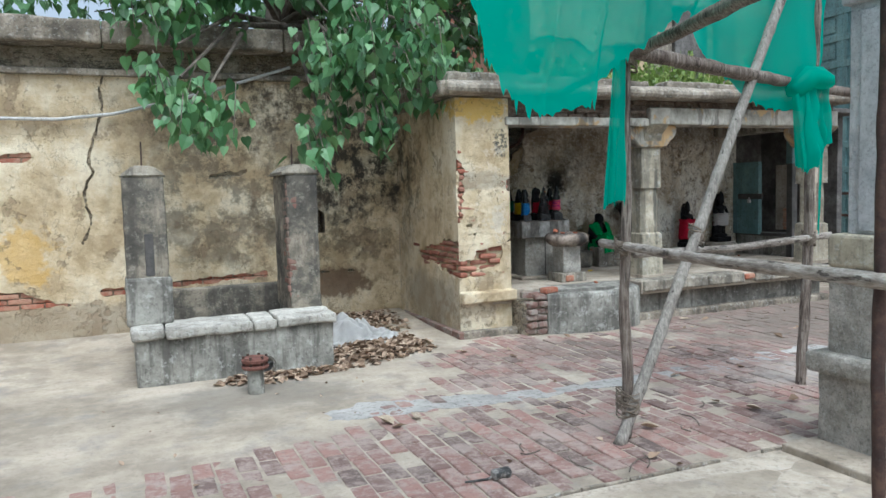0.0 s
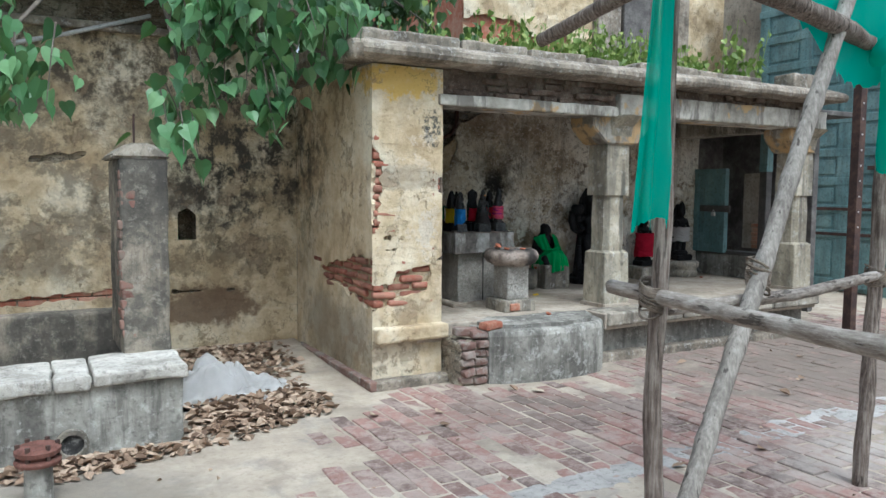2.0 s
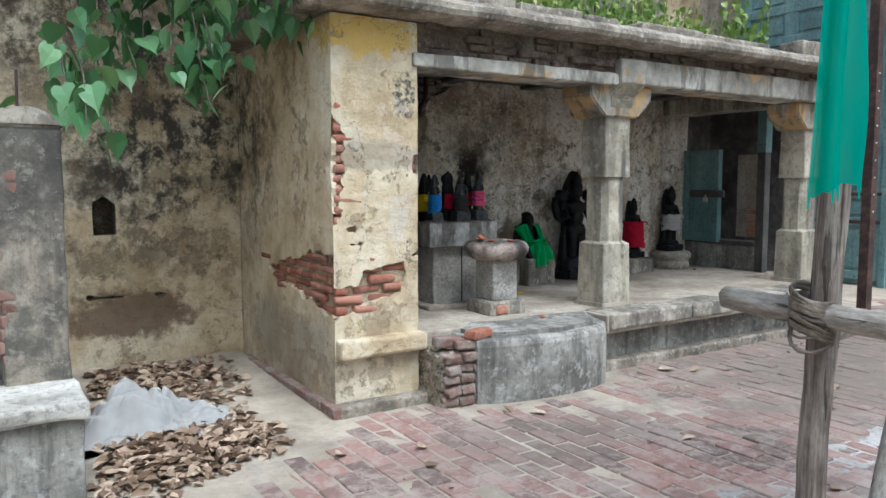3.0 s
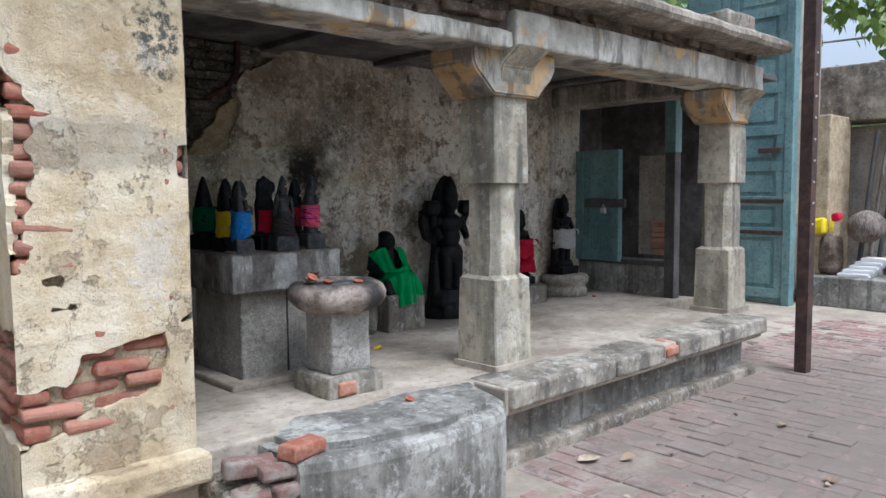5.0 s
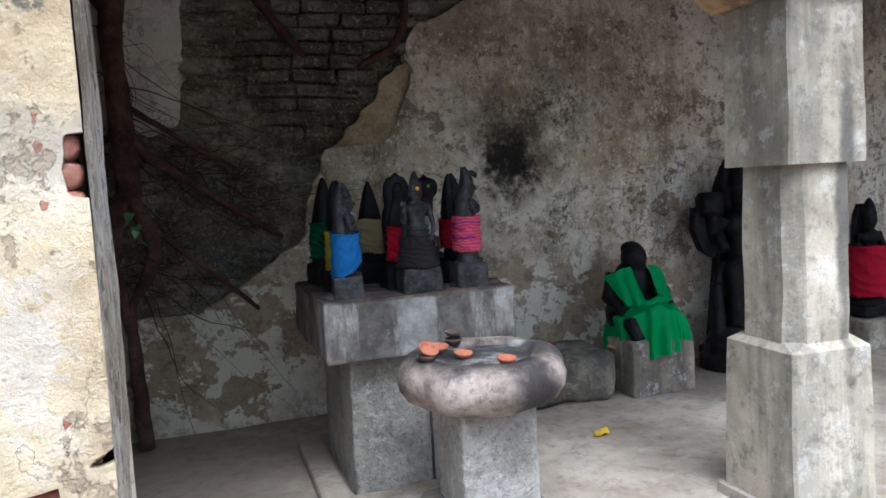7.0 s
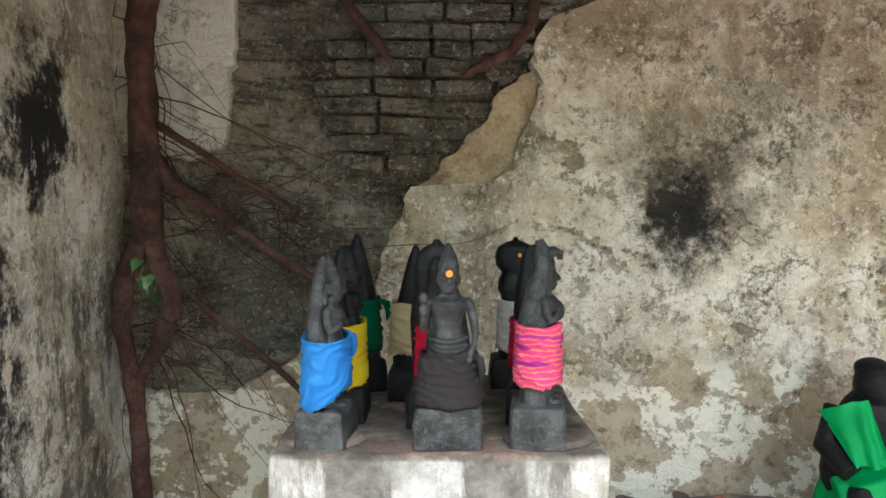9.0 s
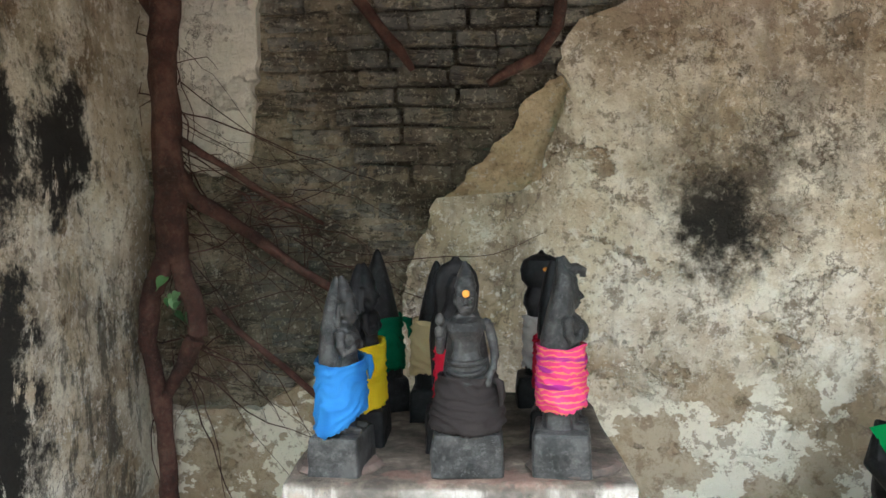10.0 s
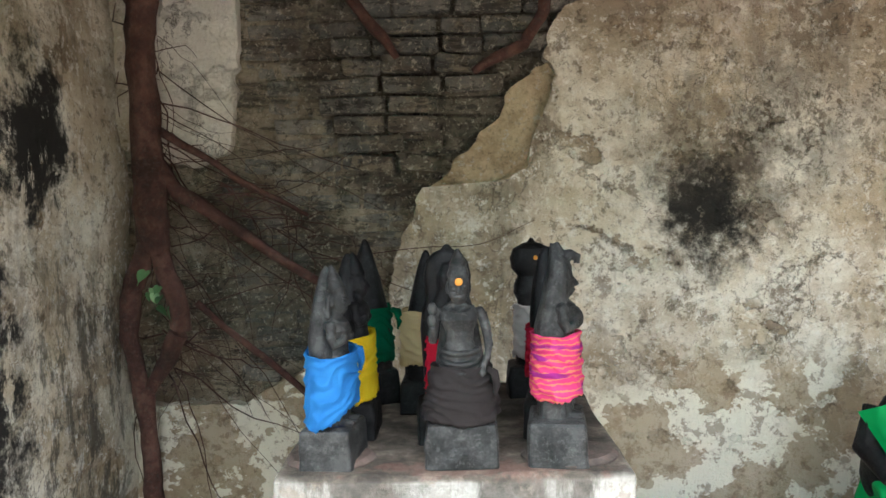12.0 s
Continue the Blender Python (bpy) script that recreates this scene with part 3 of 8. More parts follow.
def rbox(bm, lo, hi, r=0.012, cell=0.12, amp=0.0, freq=5.0, seed=0.0):
    """A block with rounded, worn edges and an uneven face."""
    lo, hi = Vector(lo), Vector(hi)
    r = min(r, 0.45 * min(hi - lo))
    g = [lines(lo[k], hi[k], r, cell) for k in range(3)]
    made = {}

    def vert(p):
        key = tuple(round(c, 5) for c in p)
        if key not in made:
            q = Vector([min(max(p[k], lo[k] + r), hi[k] - r) for k in range(3)])
            d = Vector(p) - q
            w = q + d.normalized() * r if d.length > 1e-9 else q
            if amp:
                s = w * freq + Vector((seed, seed * 1.7, seed * 0.6))
                w = w + noise.noise_vector(s) * amp + noise.noise_vector(s * 3.1) * amp * 0.4
            made[key] = bm.verts.new(w)
        return made[key]

    for axis in range(3):
        u, v = [(1, 2), (2, 0), (0, 1)][axis]
        for side in (0, 1):
            w = (lo, hi)[side][axis]
            for i in range(len(g[u]) - 1):
                for j in range(len(g[v]) - 1):
                    pts = []
                    for a, b in ((i, j), (i + 1, j), (i + 1, j + 1), (i, j + 1)):
                        p = [0, 0, 0]
                        p[axis], p[u], p[v] = w, g[u][a], g[v][b]
                        pts.append(vert(p))
                    if not side:
                        pts.reverse()
                    if len(set(pts)) == 4:
                        try:
                            bm.faces.new(pts)
                        except ValueError:
                            pass
    return bm


def block(lo, hi, r=0.012, cell=0.12, amp=0.0, freq=5.0, seed=0.0):
    return rbox(bmesh.new(), lo, hi, r, cell, amp, freq, seed)


def tube(bm, pts, radii, seg=9, wob=0.0, seed=0.0, cap=True):
    """A round length along pts with a radius at each, rough by wob."""
    pts = [Vector(p) for p in pts]
    rings, up = [], Vector((0.31, 0.17, 0.93))
    for k, p in enumerate(pts):
        d = (pts[min(k + 1, len(pts) - 1)] - pts[max(k - 1, 0)]).normalized()
        a = d.cross(up)
        a = a.normalized() if a.length > 1e-3 else d.cross(Vector((1, 0, 0))).normalized()
        b = d.cross(a)
        ring = []
        for s in range(seg):
            t = 2 * math.pi * s / seg
            o = a * math.cos(t) + b * math.sin(t)
            r = radii[k] if hasattr(radii, "__len__") else radii
            n = 1 + wob * noise.noise((p + o * 0.5) * 6 + Vector((seed, seed, 0)))
            ring.append(bm.verts.new(p + o * r * n))
        rings.append(ring)
    for k in range(len(rings) - 1):
        for s in range(seg):
            bm.faces.new((rings[k][s], rings[k][(s + 1) % seg], rings[k + 1][(s + 1) % seg], rings[k + 1][s]))
    if cap:
        bm.faces.new(rings[0][::-1])
        bm.faces.new(rings[-1])
    return bm


def lathe(bm, profile, centre, seg=20, squash=(1, 1), wave=None, close=True):
    """A turned shape; profile is (radius, z). wave(angle, z) scales the radius."""
    cx, cy, cz = centre
    rings = []
    for r, z in profile:
        ring = []
        for s in range(seg):
            t = 2 * math.pi * s / seg
            k = wave(t, z) if wave else 1.0
            ring.append(bm.verts.new((cx + r * k * squash[0] * math.cos(t), cy + r * k * squash[1] * math.sin(t), cz + z)))
        rings.append(ring)
    for k in range(len(rings) - 1):
        for s in range(seg):
            bm.faces.new((rings[k][s], rings[k][(s + 1) % seg], rings[k + 1][(s + 1) % seg], rings[k + 1][s]))
    if close:
        bm.faces.new(rings[0][::-1])
        bm.faces.new(rings[-1])
    return bm


def ball(bm, centre, size, turn=0.0, sub=2):
    m = Matrix.Translation(centre) @ Matrix.Rotation(turn, 4, "Y") @ Matrix.Diagonal((*size, 1))
    bmesh.ops.create_icosphere(bm, subdivisions=sub, radius=1.0, matrix=m)
    return bm


def prism(bm, outline, axis, lo, hi):
    """An outline of (a, b) drawn out along an axis from lo to hi; a, b are the other two axes in order."""
    def at(a, b, w):
        p = [a, b]
        p.insert(axis, w)
        return bm.verts.new(p)
    one, two = [at(a, b, lo) for a, b in outline], [at(a, b, hi) for a, b in outline]
    n = len(outline)
    for k in range(n):
        bm.faces.new((one[k], one[(k + 1) % n], two[(k + 1) % n], two[k]))
    bm.faces.new(one[::-1])
    bm.faces.new(two)
    bmesh.ops.recalc_face_normals(bm, faces=bm.faces)
    return bm


def inside(u, v, poly, ragged=0.0, freq=9.0, seed=0.0):
    """Signed distance to a polygon, positive inside, with a ragged edge."""
    d = np.full(u.shape, 1e9)
    odd = np.zeros(u.shape, bool)
    for k in range(len(poly)):
        (ax, ay), (bx, by) = poly[k], poly[(k + 1) % len(poly)]
        ex, ey = bx - ax, by - ay
        t = np.clip(((u - ax) * ex + (v - ay) * ey) / (ex * ex + ey * ey + 1e-12), 0, 1)
        d = np.minimum(d, np.hypot(u - ax - t * ex, v - ay - t * ey))
        cross = ((ay > v) != (by > v)) & (u < ex * (v - ay) / (by - ay + 1e-12) + ax)
        odd ^= cross
    d = np.where(odd, d, -d)
    if ragged:
        d = d + ragged * rough_field(u, v, freq, seed)
    return d


def rough_field(u, v, freq, seed=0.0):
    out = np.zeros(u.shape)
    for i in range(u.shape[0]):
        for j in range(u.shape[1]):
            p = Vector((u[i, j] * freq, v[i, j] * freq, seed))
            out[i, j] = noise.noise(p) + 0.5 * noise.noise(p * 2.3) + 0.3 * noise.noise(p * 5.1)
    return out


def skin(name, material, origin, ua, va, na, us, vs, cell, keep, thick, parent=None, amp=0.006, label="", freq=3.0):
    """A coat of plaster over a plane, broken away where keep(u, v) is below 0, with real edges."""
    origin, ua, va, na = Vector(origin), Vector(ua), Vector(va), Vector(na)
    nu, nv = int(round((us[1] - us[0]) / cell)) + 1, int(round((vs[1] - vs[0]) / cell)) + 1
    gu, gv = np.meshgrid(np.linspace(us[0], us[1], nu), np.linspace(vs[0], vs[1], nv), indexing="ij")
    f = keep(gu, gv)
    verts, faces, found = [], [], {}

    def add(u, v, back=False):
        p = origin + ua * u + va * v
        h = -thick if back else amp * (noise.noise(p * freq) + 0.5 * noise.noise(p * freq * 3.3))
        verts.append(p + na * h)
        return len(verts) - 1

    def corner(i, j):
        if (i, j) not in found:
            found[i, j] = add(gu[i, j], gv[i, j])
        return found[i, j]

    def crossing(a, b):
        key = (min(a, b), max(a, b), "x")
        if key not in found:
            (i, j), (k, l) = key[0], key[1]
            t = f[i, j] / (f[i, j] - f[k, l])
            u, v = gu[i, j] + t * (gu[k, l] - gu[i, j]), gv[i, j] + t * (gv[k, l] - gv[i, j])
            found[key] = (add(u, v), add(u, v, True))
        return found[key]

    flip = ua.cross(va).dot(na) < 0
    for i in range(nu - 1):
        for j in range(nv - 1):
            ring = [(i, j), (i + 1, j), (i + 1, j + 1), (i, j + 1)]
            on = [f[c] > 0 for c in ring]
            if not any(on):
                continue
            face, cut = [], []
            for k in range(4):
                a, b = ring[k], ring[(k + 1) % 4]
                if on[k]:
                    face.append(corner(*a))
                if on[k] != on[(k + 1) % 4]:
                    c = crossing(a, b)
                    face.append(c[0])
                    cut.append(c)
            if len(face) > 2:
                faces.append(face[::-1] if flip else face)
            if len(cut) == 2:
                faces.append([cut[0][0], cut[1][0], cut[1][1], cut[0][1]])
    me = bpy.data.meshes.new(name)
    me.from_pydata(verts, [], faces)
    me.materials.append(material)
    me.update()
    ob = new(name, me)
    if parent is not None:
        ob.parent = parent
    return tagged(ob, label)


def brick_mesh(name, l, h, d, material, r=0.008, amp=0.004, seed=0.0):
    return from_bm(name, block((-l / 2, -d / 2, -h / 2), (l / 2, d / 2, h / 2), r, 0.2, amp, 8, seed), material)


def place(name, me, m, parent, label=""):
    ob = new(name, me)
    ob.matrix_basis = m
    if parent is not None:
        ob.parent = parent
        ob.matrix_parent_inverse = parent.matrix_basis.inverted()
    return tagged(ob, label)


def piecewise(x, table):
    xs, ys = zip(*table)
    return np.interp(x, xs, ys)


# ---- ground ----
def paved_from(y):
    """The x where the brick paving begins, along the yard's depth."""
    return piecewise(y, [(-3, -4), (3.6, -4), (4.5, -1.2), (4.72, 0.9), (4.85, 1.5), (5.3, 1.75), (5.9, 2.65), (6.6, 2.85), (6.9, 3.2), (7.2, 3.55), (8, 9.2)])


def ground_height(x, y):
    h = 0.006 * noise.noise(Vector((x * 1.3, y * 1.3, 0))) + 0.004 * noise.noise(Vector((x * 5, y * 5, 3)))
    edge = x - float(paved_from(y))
    near_wall = max(0.0, y - 7.6) * 0.05 if x < 3.55 else 0.0
    if 3.3 < y < 7.6 and edge > 0 and x < 11.5:
        return -0.004 + 0.4 * h
    return 0.006 + h + near_wall


def make_ground():
    xs = [-60, -30, -15, -8] + [-5 + 0.09 * k for k in range(int(17.5 / 0.09))] + [13, 18, 30, 60]
    ys = [-60, -30, -12, -5] + [-2 + 0.09 * k for k in range(int(12 / 0.09))] + [11, 16, 30, 60]
    verts = [(x, y, ground_height(x, y)) for x in xs for y in ys]
    n = len(ys)
    faces = [(i * n + j, (i + 1) * n + j, (i + 1) * n + j + 1, i * n + j + 1) for i in range(len(xs) - 1) for j in range(n - 1)]
    me = bpy.data.meshes.new("ground")
    me.from_pydata(verts, [], faces)
    me.materials.append(GROUND)
    me.polygons.foreach_set("use_smooth", [True] * len(me.polygons))
    return tagged(new("ground", me), "sandy, dusty dirt ground of the temple yard", "ground", kind="structure")


ground = make_ground()

# concrete apron in front of the granite column, with a pale edging strip
apron = whole("pavement_apron", block((2.3, -1.5, -0.10), (9.5, 3.36, 0.006), 0.004, 0.25, 0.004, 2), FLOOR, "worn grey-brown cement apron beside the brick paving", "pavement", kind="structure")
bm = bmesh.new()
for k in range(9):
    a = 2.2 + k * 0.3
    if k in (4, 7):
        continue
    rbox(bm, (a, 3.368, -0.03), (a + 0.29, 3.392, 0.016), 0.006, 0.1, 0.006, 6, k)
whole("pavement_edging", bm, COPING, "broken pale cement edging strip along the paving", "edging", kind="structure")


# ---- long wall ----
def long_wall():
    wall = thing("wall_north", "cream plastered boundary wall with black mould, cracks and bare brick", "wall", kind="structure")
    niche = [(2.50, 1.05), (2.66, 1.05), (2.66, 1.27), (2.58, 1.34), (2.50, 1.29)]
    core = bmesh.new()
    # the core is split round the niche so that it is a real recess
    for lo, hi in (((-7, 9.035, -0.1), (2.50, 9.45, 3.1)), ((2.66, 9.035, -0.1), (3.6, 9.45, 3.1)), ((2.50, 9.035, -0.1), (2.66, 9.45, 1.05)), ((2.50, 9.035, 1.33), (2.66, 9.45, 3.1)), ((2.50, 9.20, 1.05), (2.66, 9.45, 1.33))):
        rbox(core, lo, hi, 0.003, 0.5)
    part("wall_core", core, MUD, wall)
    bare = [
        [(-0.75, 1.98), (-0.36, 2.01), (-0.32, 1.93), (-0.8, 1.9)],
        [(0.90, 0.53), (1.30, 0.55), (1.95, 0.57), (1.95, 0.64), (1.4, 0.62), (0.92, 0.585)],
        [(-0.9, 0.62), (-0.55, 0.58), (-0.1, 0.42), (-0.9, 0.40)],
        [(0.2, 0.48), (0.62, 0.50), (0.6, 0.57), (0.2, 0.56)],
        [(2.45, 0.60), (3.12, 0.585), (3.12, 0.572), (2.45, 0.585)],
        [(1.36, 1.76), (1.78, 1.79), (1.7, 1.72), (1.36, 1.71)],
    ]
    crack = [(0.36, 2.80), (0.30, 2.66), (0.34, 2.5), (0.16, 1.95), (0.20, 1.8), (0.10, 1.6), (0.12, 1.45), (0.16, 1.3), (0.06, 1.05)]

    def keep(u, v):
        f = np.full(u.shape, 1.0)
        for k, poly in enumerate(bare):
            f = np.minimum(f, -inside(u, v, poly, 0.03, 8, k))
        f = np.minimum(f, -inside(u, v, niche))
        wob = 0.02 * rough_field(u, v, 12, 4)
        for (ax, az), (bx, bz) in zip(crack, crack[1:]):
            t = np.clip(((u - ax) * (bx - ax) + (v - az) * (bz - az)) / ((bx - ax) ** 2 + (bz - az) ** 2), 0, 1)
            f = np.minimum(f, np.hypot(u - ax - t * (bx - ax) - wob, v - az - t * (bz - az)) - 0.014)
        return f

    skin("plaster", PLASTER, (0, 9.0, 0), (1, 0, 0), (0, 0, 1), (0, -1, 0), (-1.3, 3.585), (-0.05, 2.86), 0.022, keep, 0.034, wall, 0.010, "cream plaster stained black and brown")
    part("plaster", block((-7, 9.0, -0.05), (-1.3, 9.04, 2.86), 0.004, 0.3), PLASTER, wall)
    # bare bricks behind the broken plaster
    shapes = [brick_mesh("brick", 0.21, 0.052, 0.05, REDBRICK, 0.008, 0.006, k) for k in range(4)]
    for k, poly in enumerate(bare[:4]):
        us, vs = [p[0] for p in poly], [p[1] for p in poly]
        row = 0
        z = min(vs) - 0.03
        while z < max(vs) + 0.05:
            x = min(us) - 0.1 - 0.11 * (row % 2)
            while x < max(us) + 0.15:
                place("brick", random.choice(shapes), pose(x, 9.042 + random.uniform(-0.008, 0.01), z, 0, random.uniform(-2, 2), random.uniform(-2, 2)), wall)
                x += 0.222
            z += 0.06
            row += 1
    # projecting coping over a shadowed band
    part("band", block((-7, 9.06, 2.86), (3.6, 9.3, 3.1), 0.01, 0.2, 0.012, 5), MUD, wall, "dark recessed brick band")
    part("ledge", block((-7, 8.93, 2.80), (3.6, 9.2, 2.87), 0.015, 0.2, 0.008, 5), COPING, wall)
    bm = bmesh.new()
    for k, (a, b) in enumerate(((-7, -4.2), (-4.19, -1.9), (-1.89, 0.36), (0.37, 2.2), (2.21, 3.6))):
        rbox(bm, (a, 8.72, 3.09), (b, 9.5, 3.33), 0.03, 0.16, 0.016, 4, k)
    part("coping", bm, COPING, wall, "grey weathered stone coping")
    return wall


long_wall()


# ---- end wall and pier of the shrine porch ----
def porch_end():
    wall = thing("wall_porch_end", "yellow plastered end pier of the porch with bare red brick", "wall", kind="structure")
    side_bare = [(7.2, 0.99), (7.5, 1.0), (7.8, 0.95), (8.05, 0.90), (8.35, 0.82), (8.3, 0.75), (7.95, 0.71), (7.6, 0.65), (7.2, 0.58)]
    front_bare = [(3.5, 0.80), (3.62, 0.79), (3.75, 0.775), (3.80, 0.88), (3.92, 0.90), (4.09, 0.93), (4.09, 0.80), (4.06, 0.73), (3.85, 0.68), (3.70, 0.61), (3.5, 0.58)]
    spine = [(3.5, 1.86), (3.60, 1.86), (3.67, 1.74), (3.68, 1.64), (3.645, 1.60), (3.68, 1.52), (3.65, 1.45), (3.685, 1.40), (3.63, 1.36), (3.645, 1.24), (3.61, 1.18), (3.5, 1.15)]
    side_spine = [(7.15, 1.72), (7.245, 1.7), (7.255, 1.5), (7.245, 1.25), (7.15, 1.2)]
    chips = [[(3.68, 1.15), (3.75, 1.16), (3.75, 1.13), (3.68, 1.12)], [(3.7, 1.06), (3.79, 1.07), (3.78, 1.045), (3.7, 1.04)], [(4.15, 1.48), (4.25, 1.48), (4.25, 1.62), (4.16, 1.60)], [(4.15, 0.96), (4.25, 0.95), (4.25, 1.05)]]

    def keep_front(u, v):
        f = -inside(u, v, front_bare, 0.022, 11, 1)
        f = np.minimum(f, -inside(u, v, spine, 0.024, 19, 2))
        for k, poly in enumerate(chips):
            f = np.minimum(f, -inside(u, v, poly, 0.015, 14, k))
        return f

    def keep_side(u, v):
        f = -inside(u, v, side_bare, 0.045, 9, 3)
        return np.minimum(f, -inside(u, v, side_spine, 0.02, 16, 2))

    core = bmesh.new()
    rbox(core, (3.625, 7.275, -0.1), (3.97, 9.05, 2.44), 0.003, 0.6)
    rbox(core, (3.97, 7.275, -0.1), (4.165, 7.56, 2.44), 0.003, 0.6)
    part("wall_core", core, TAN, wall)
    skin("plaster", PLASTER, (0, 7.24, 0), (1, 0, 0), (0, 0, 1), (0, -1, 0), (3.592, 4.192), (0.0, 2.44), 0.015, keep_front, 0.03, wall, 0.006, "cream plaster, ochre at the top, flaking", 4)
    skin("plaster", PLASTER, (3.592, 0, 0), (0, 1, 0), (0, 0, 1), (-1, 0, 0), (7.24, 9.02), (-0.02, 2.44), 0.018, keep_side, 0.03, wall, 0.008, "dirty cream plaster", 3)
    full = lambda u, v: np.ones(u.shape)
    skin("plaster", INNER, (4.192, 0, 0), (0, 1, 0), (0, 0, 1), (1, 0, 0), (7.24, 7.58), (0.0, 2.44), 0.03, full, 0.03, wall, 0.008)
    skin("plaster", INNER, (0, 7.58, 0), (1, 0, 0), (0, 0, 1), (0, 1, 0), (3.98, 4.192), (0.0, 2.44), 0.03, full, 0.03, wall, 0.006)
    skin("plaster", INNER, (4.0, 0, 0), (0, 1, 0), (0, 0, 1), (1, 0, 0), (7.58, 9.1), (0.4, 2.46), 0.025, full, 0.03, wall, 0.022, "grey plaster with black soot and mould", 2.5)
    # worn moulding and foot of the pier
    part("moulding", block((3.60, 7.155, 0.345), (4.215, 7.27, 0.465), 0.022, 0.06, 0.008, 8, 3), PLASTER, wall)
    part("footing", block((3.575, 7.13, -0.05), (4.235, 7.30, 0.065), 0.015, 0.08, 0.008, 7, 5), COPING, wall)
    # a low kerb of bricks along the side
    kerb = brick_mesh("brick", 0.21, 0.07, 0.07, GREYBRICK, 0.012, 0.008, 2)
    for k in range(8):
        place("brick", kerb, pose(3.565, 7.24 + k * 0.218, 0.03, 0, 0, 90 + random.uniform(-2, 2)), wall)
    shapes = [brick_mesh("brick", 0.195, 0.052, 0.07, OLDBRICK, 0.02, 0.014, k) for k in range(7)]
    half = brick_mesh("brick", 0.095, 0.052, 0.07, OLDBRICK, 0.02, 0.012, 9)
    for row in range(22):
        z = 0.575 + row * 0.0625 + random.uniform(-0.003, 0.003)
        if 0.97 < z < 1.1:
            continue
        wide = z < 1.0
        x = 3.66 + (0.1 if row % 2 else 0.0)
        place("brick", half if row % 2 else random.choice(shapes), pose(3.601 + (0.0475 if row % 2 else 0.0975), 7.279 + random.uniform(-0.006, 0.008), z, 0, random.uniform(-2, 2), 0), wall)
        if wide:
            x = 3.625 + (0.10 if row % 2 else 0.205)
            while x < 3.95:
                place("brick", random.choice(shapes), pose(x + 0.1, 7.288 + random.uniform(-0.014, 0.012), z, 0, random.uniform(-4, 4), random.uniform(-4, 4)), wall)
                x += 0.212
        if wide and z < 0.98:
            y = 7.27 + (0.0 if row % 2 else 0.11)
            while y < 8.35:
                place("brick", random.choice(shapes), pose(3.638 + random.uniform(-0.014, 0.012), y + 0.1, z, random.uniform(-2, 2), 0, 90 + random.uniform(-2, 2)), wall)
                y += 0.212
    for z in (1.475, 1.53, 1.585, 1.64, 0.99, 1.045):
        place("brick", half, pose(4.137, 7.28, z, 0, random.uniform(-3, 3), 2), wall)
    return wall


porch_end()


# ---- back wall of the porch, plaster fallen away at one end ----
def eroded_face(wall):
    """Bare rubble masonry in washed-out level courses."""
    nx, nz = 146, 172
    verts = []
    for i in range(nx):
        for j in range(nz):
            x, z = 3.97 + 0.012 * i, 0.42 + 0.012 * j
            p = Vector((x, 0, z))
            row = z / 0.064 + 0.5 * noise.noise(p * 2.5)
            k = math.floor(row)
            joint = max(0.0, 1 - abs(row - k - 0.5) / 0.16)
            head = x / 0.19 + 0.37 * (k % 7) + 0.3 * noise.noise(Vector((x * 3, k, 4)))
            upright = max(0.0, 1 - abs(head - math.floor(head) - 0.5) / 0.06)
            worn = 0.35 + 0.65 * max(0.0, min(1.0, 0.5 + 1.6 * noise.noise(p * 3 + Vector((5, 0, 2)))))
            h = 0.024 * noise.noise(p * 4) + 0.012 * noise.noise(Vector((x * 9, k * 3.3, z * 5))) + 0.006 * noise.noise(p * 34) - 0.026 * worn * max(joint, 0.8 * upright)
            verts.append((x, 9.118 - h, z))
    faces = [(i * nz + j, (i + 1) * nz + j, (i + 1) * nz + j + 1, i * nz + j + 1) for i in range(nx - 1) for j in range(nz - 1)]
    me = bpy.data.meshes.new("bare_masonry")
    me.from_pydata(verts, [], faces)
    me.materials.append(MUD)
    ob = new("bare_masonry", me)
    ob.parent = wall
    return tagged(ob, "brown mud-mortared rubble laid bare")


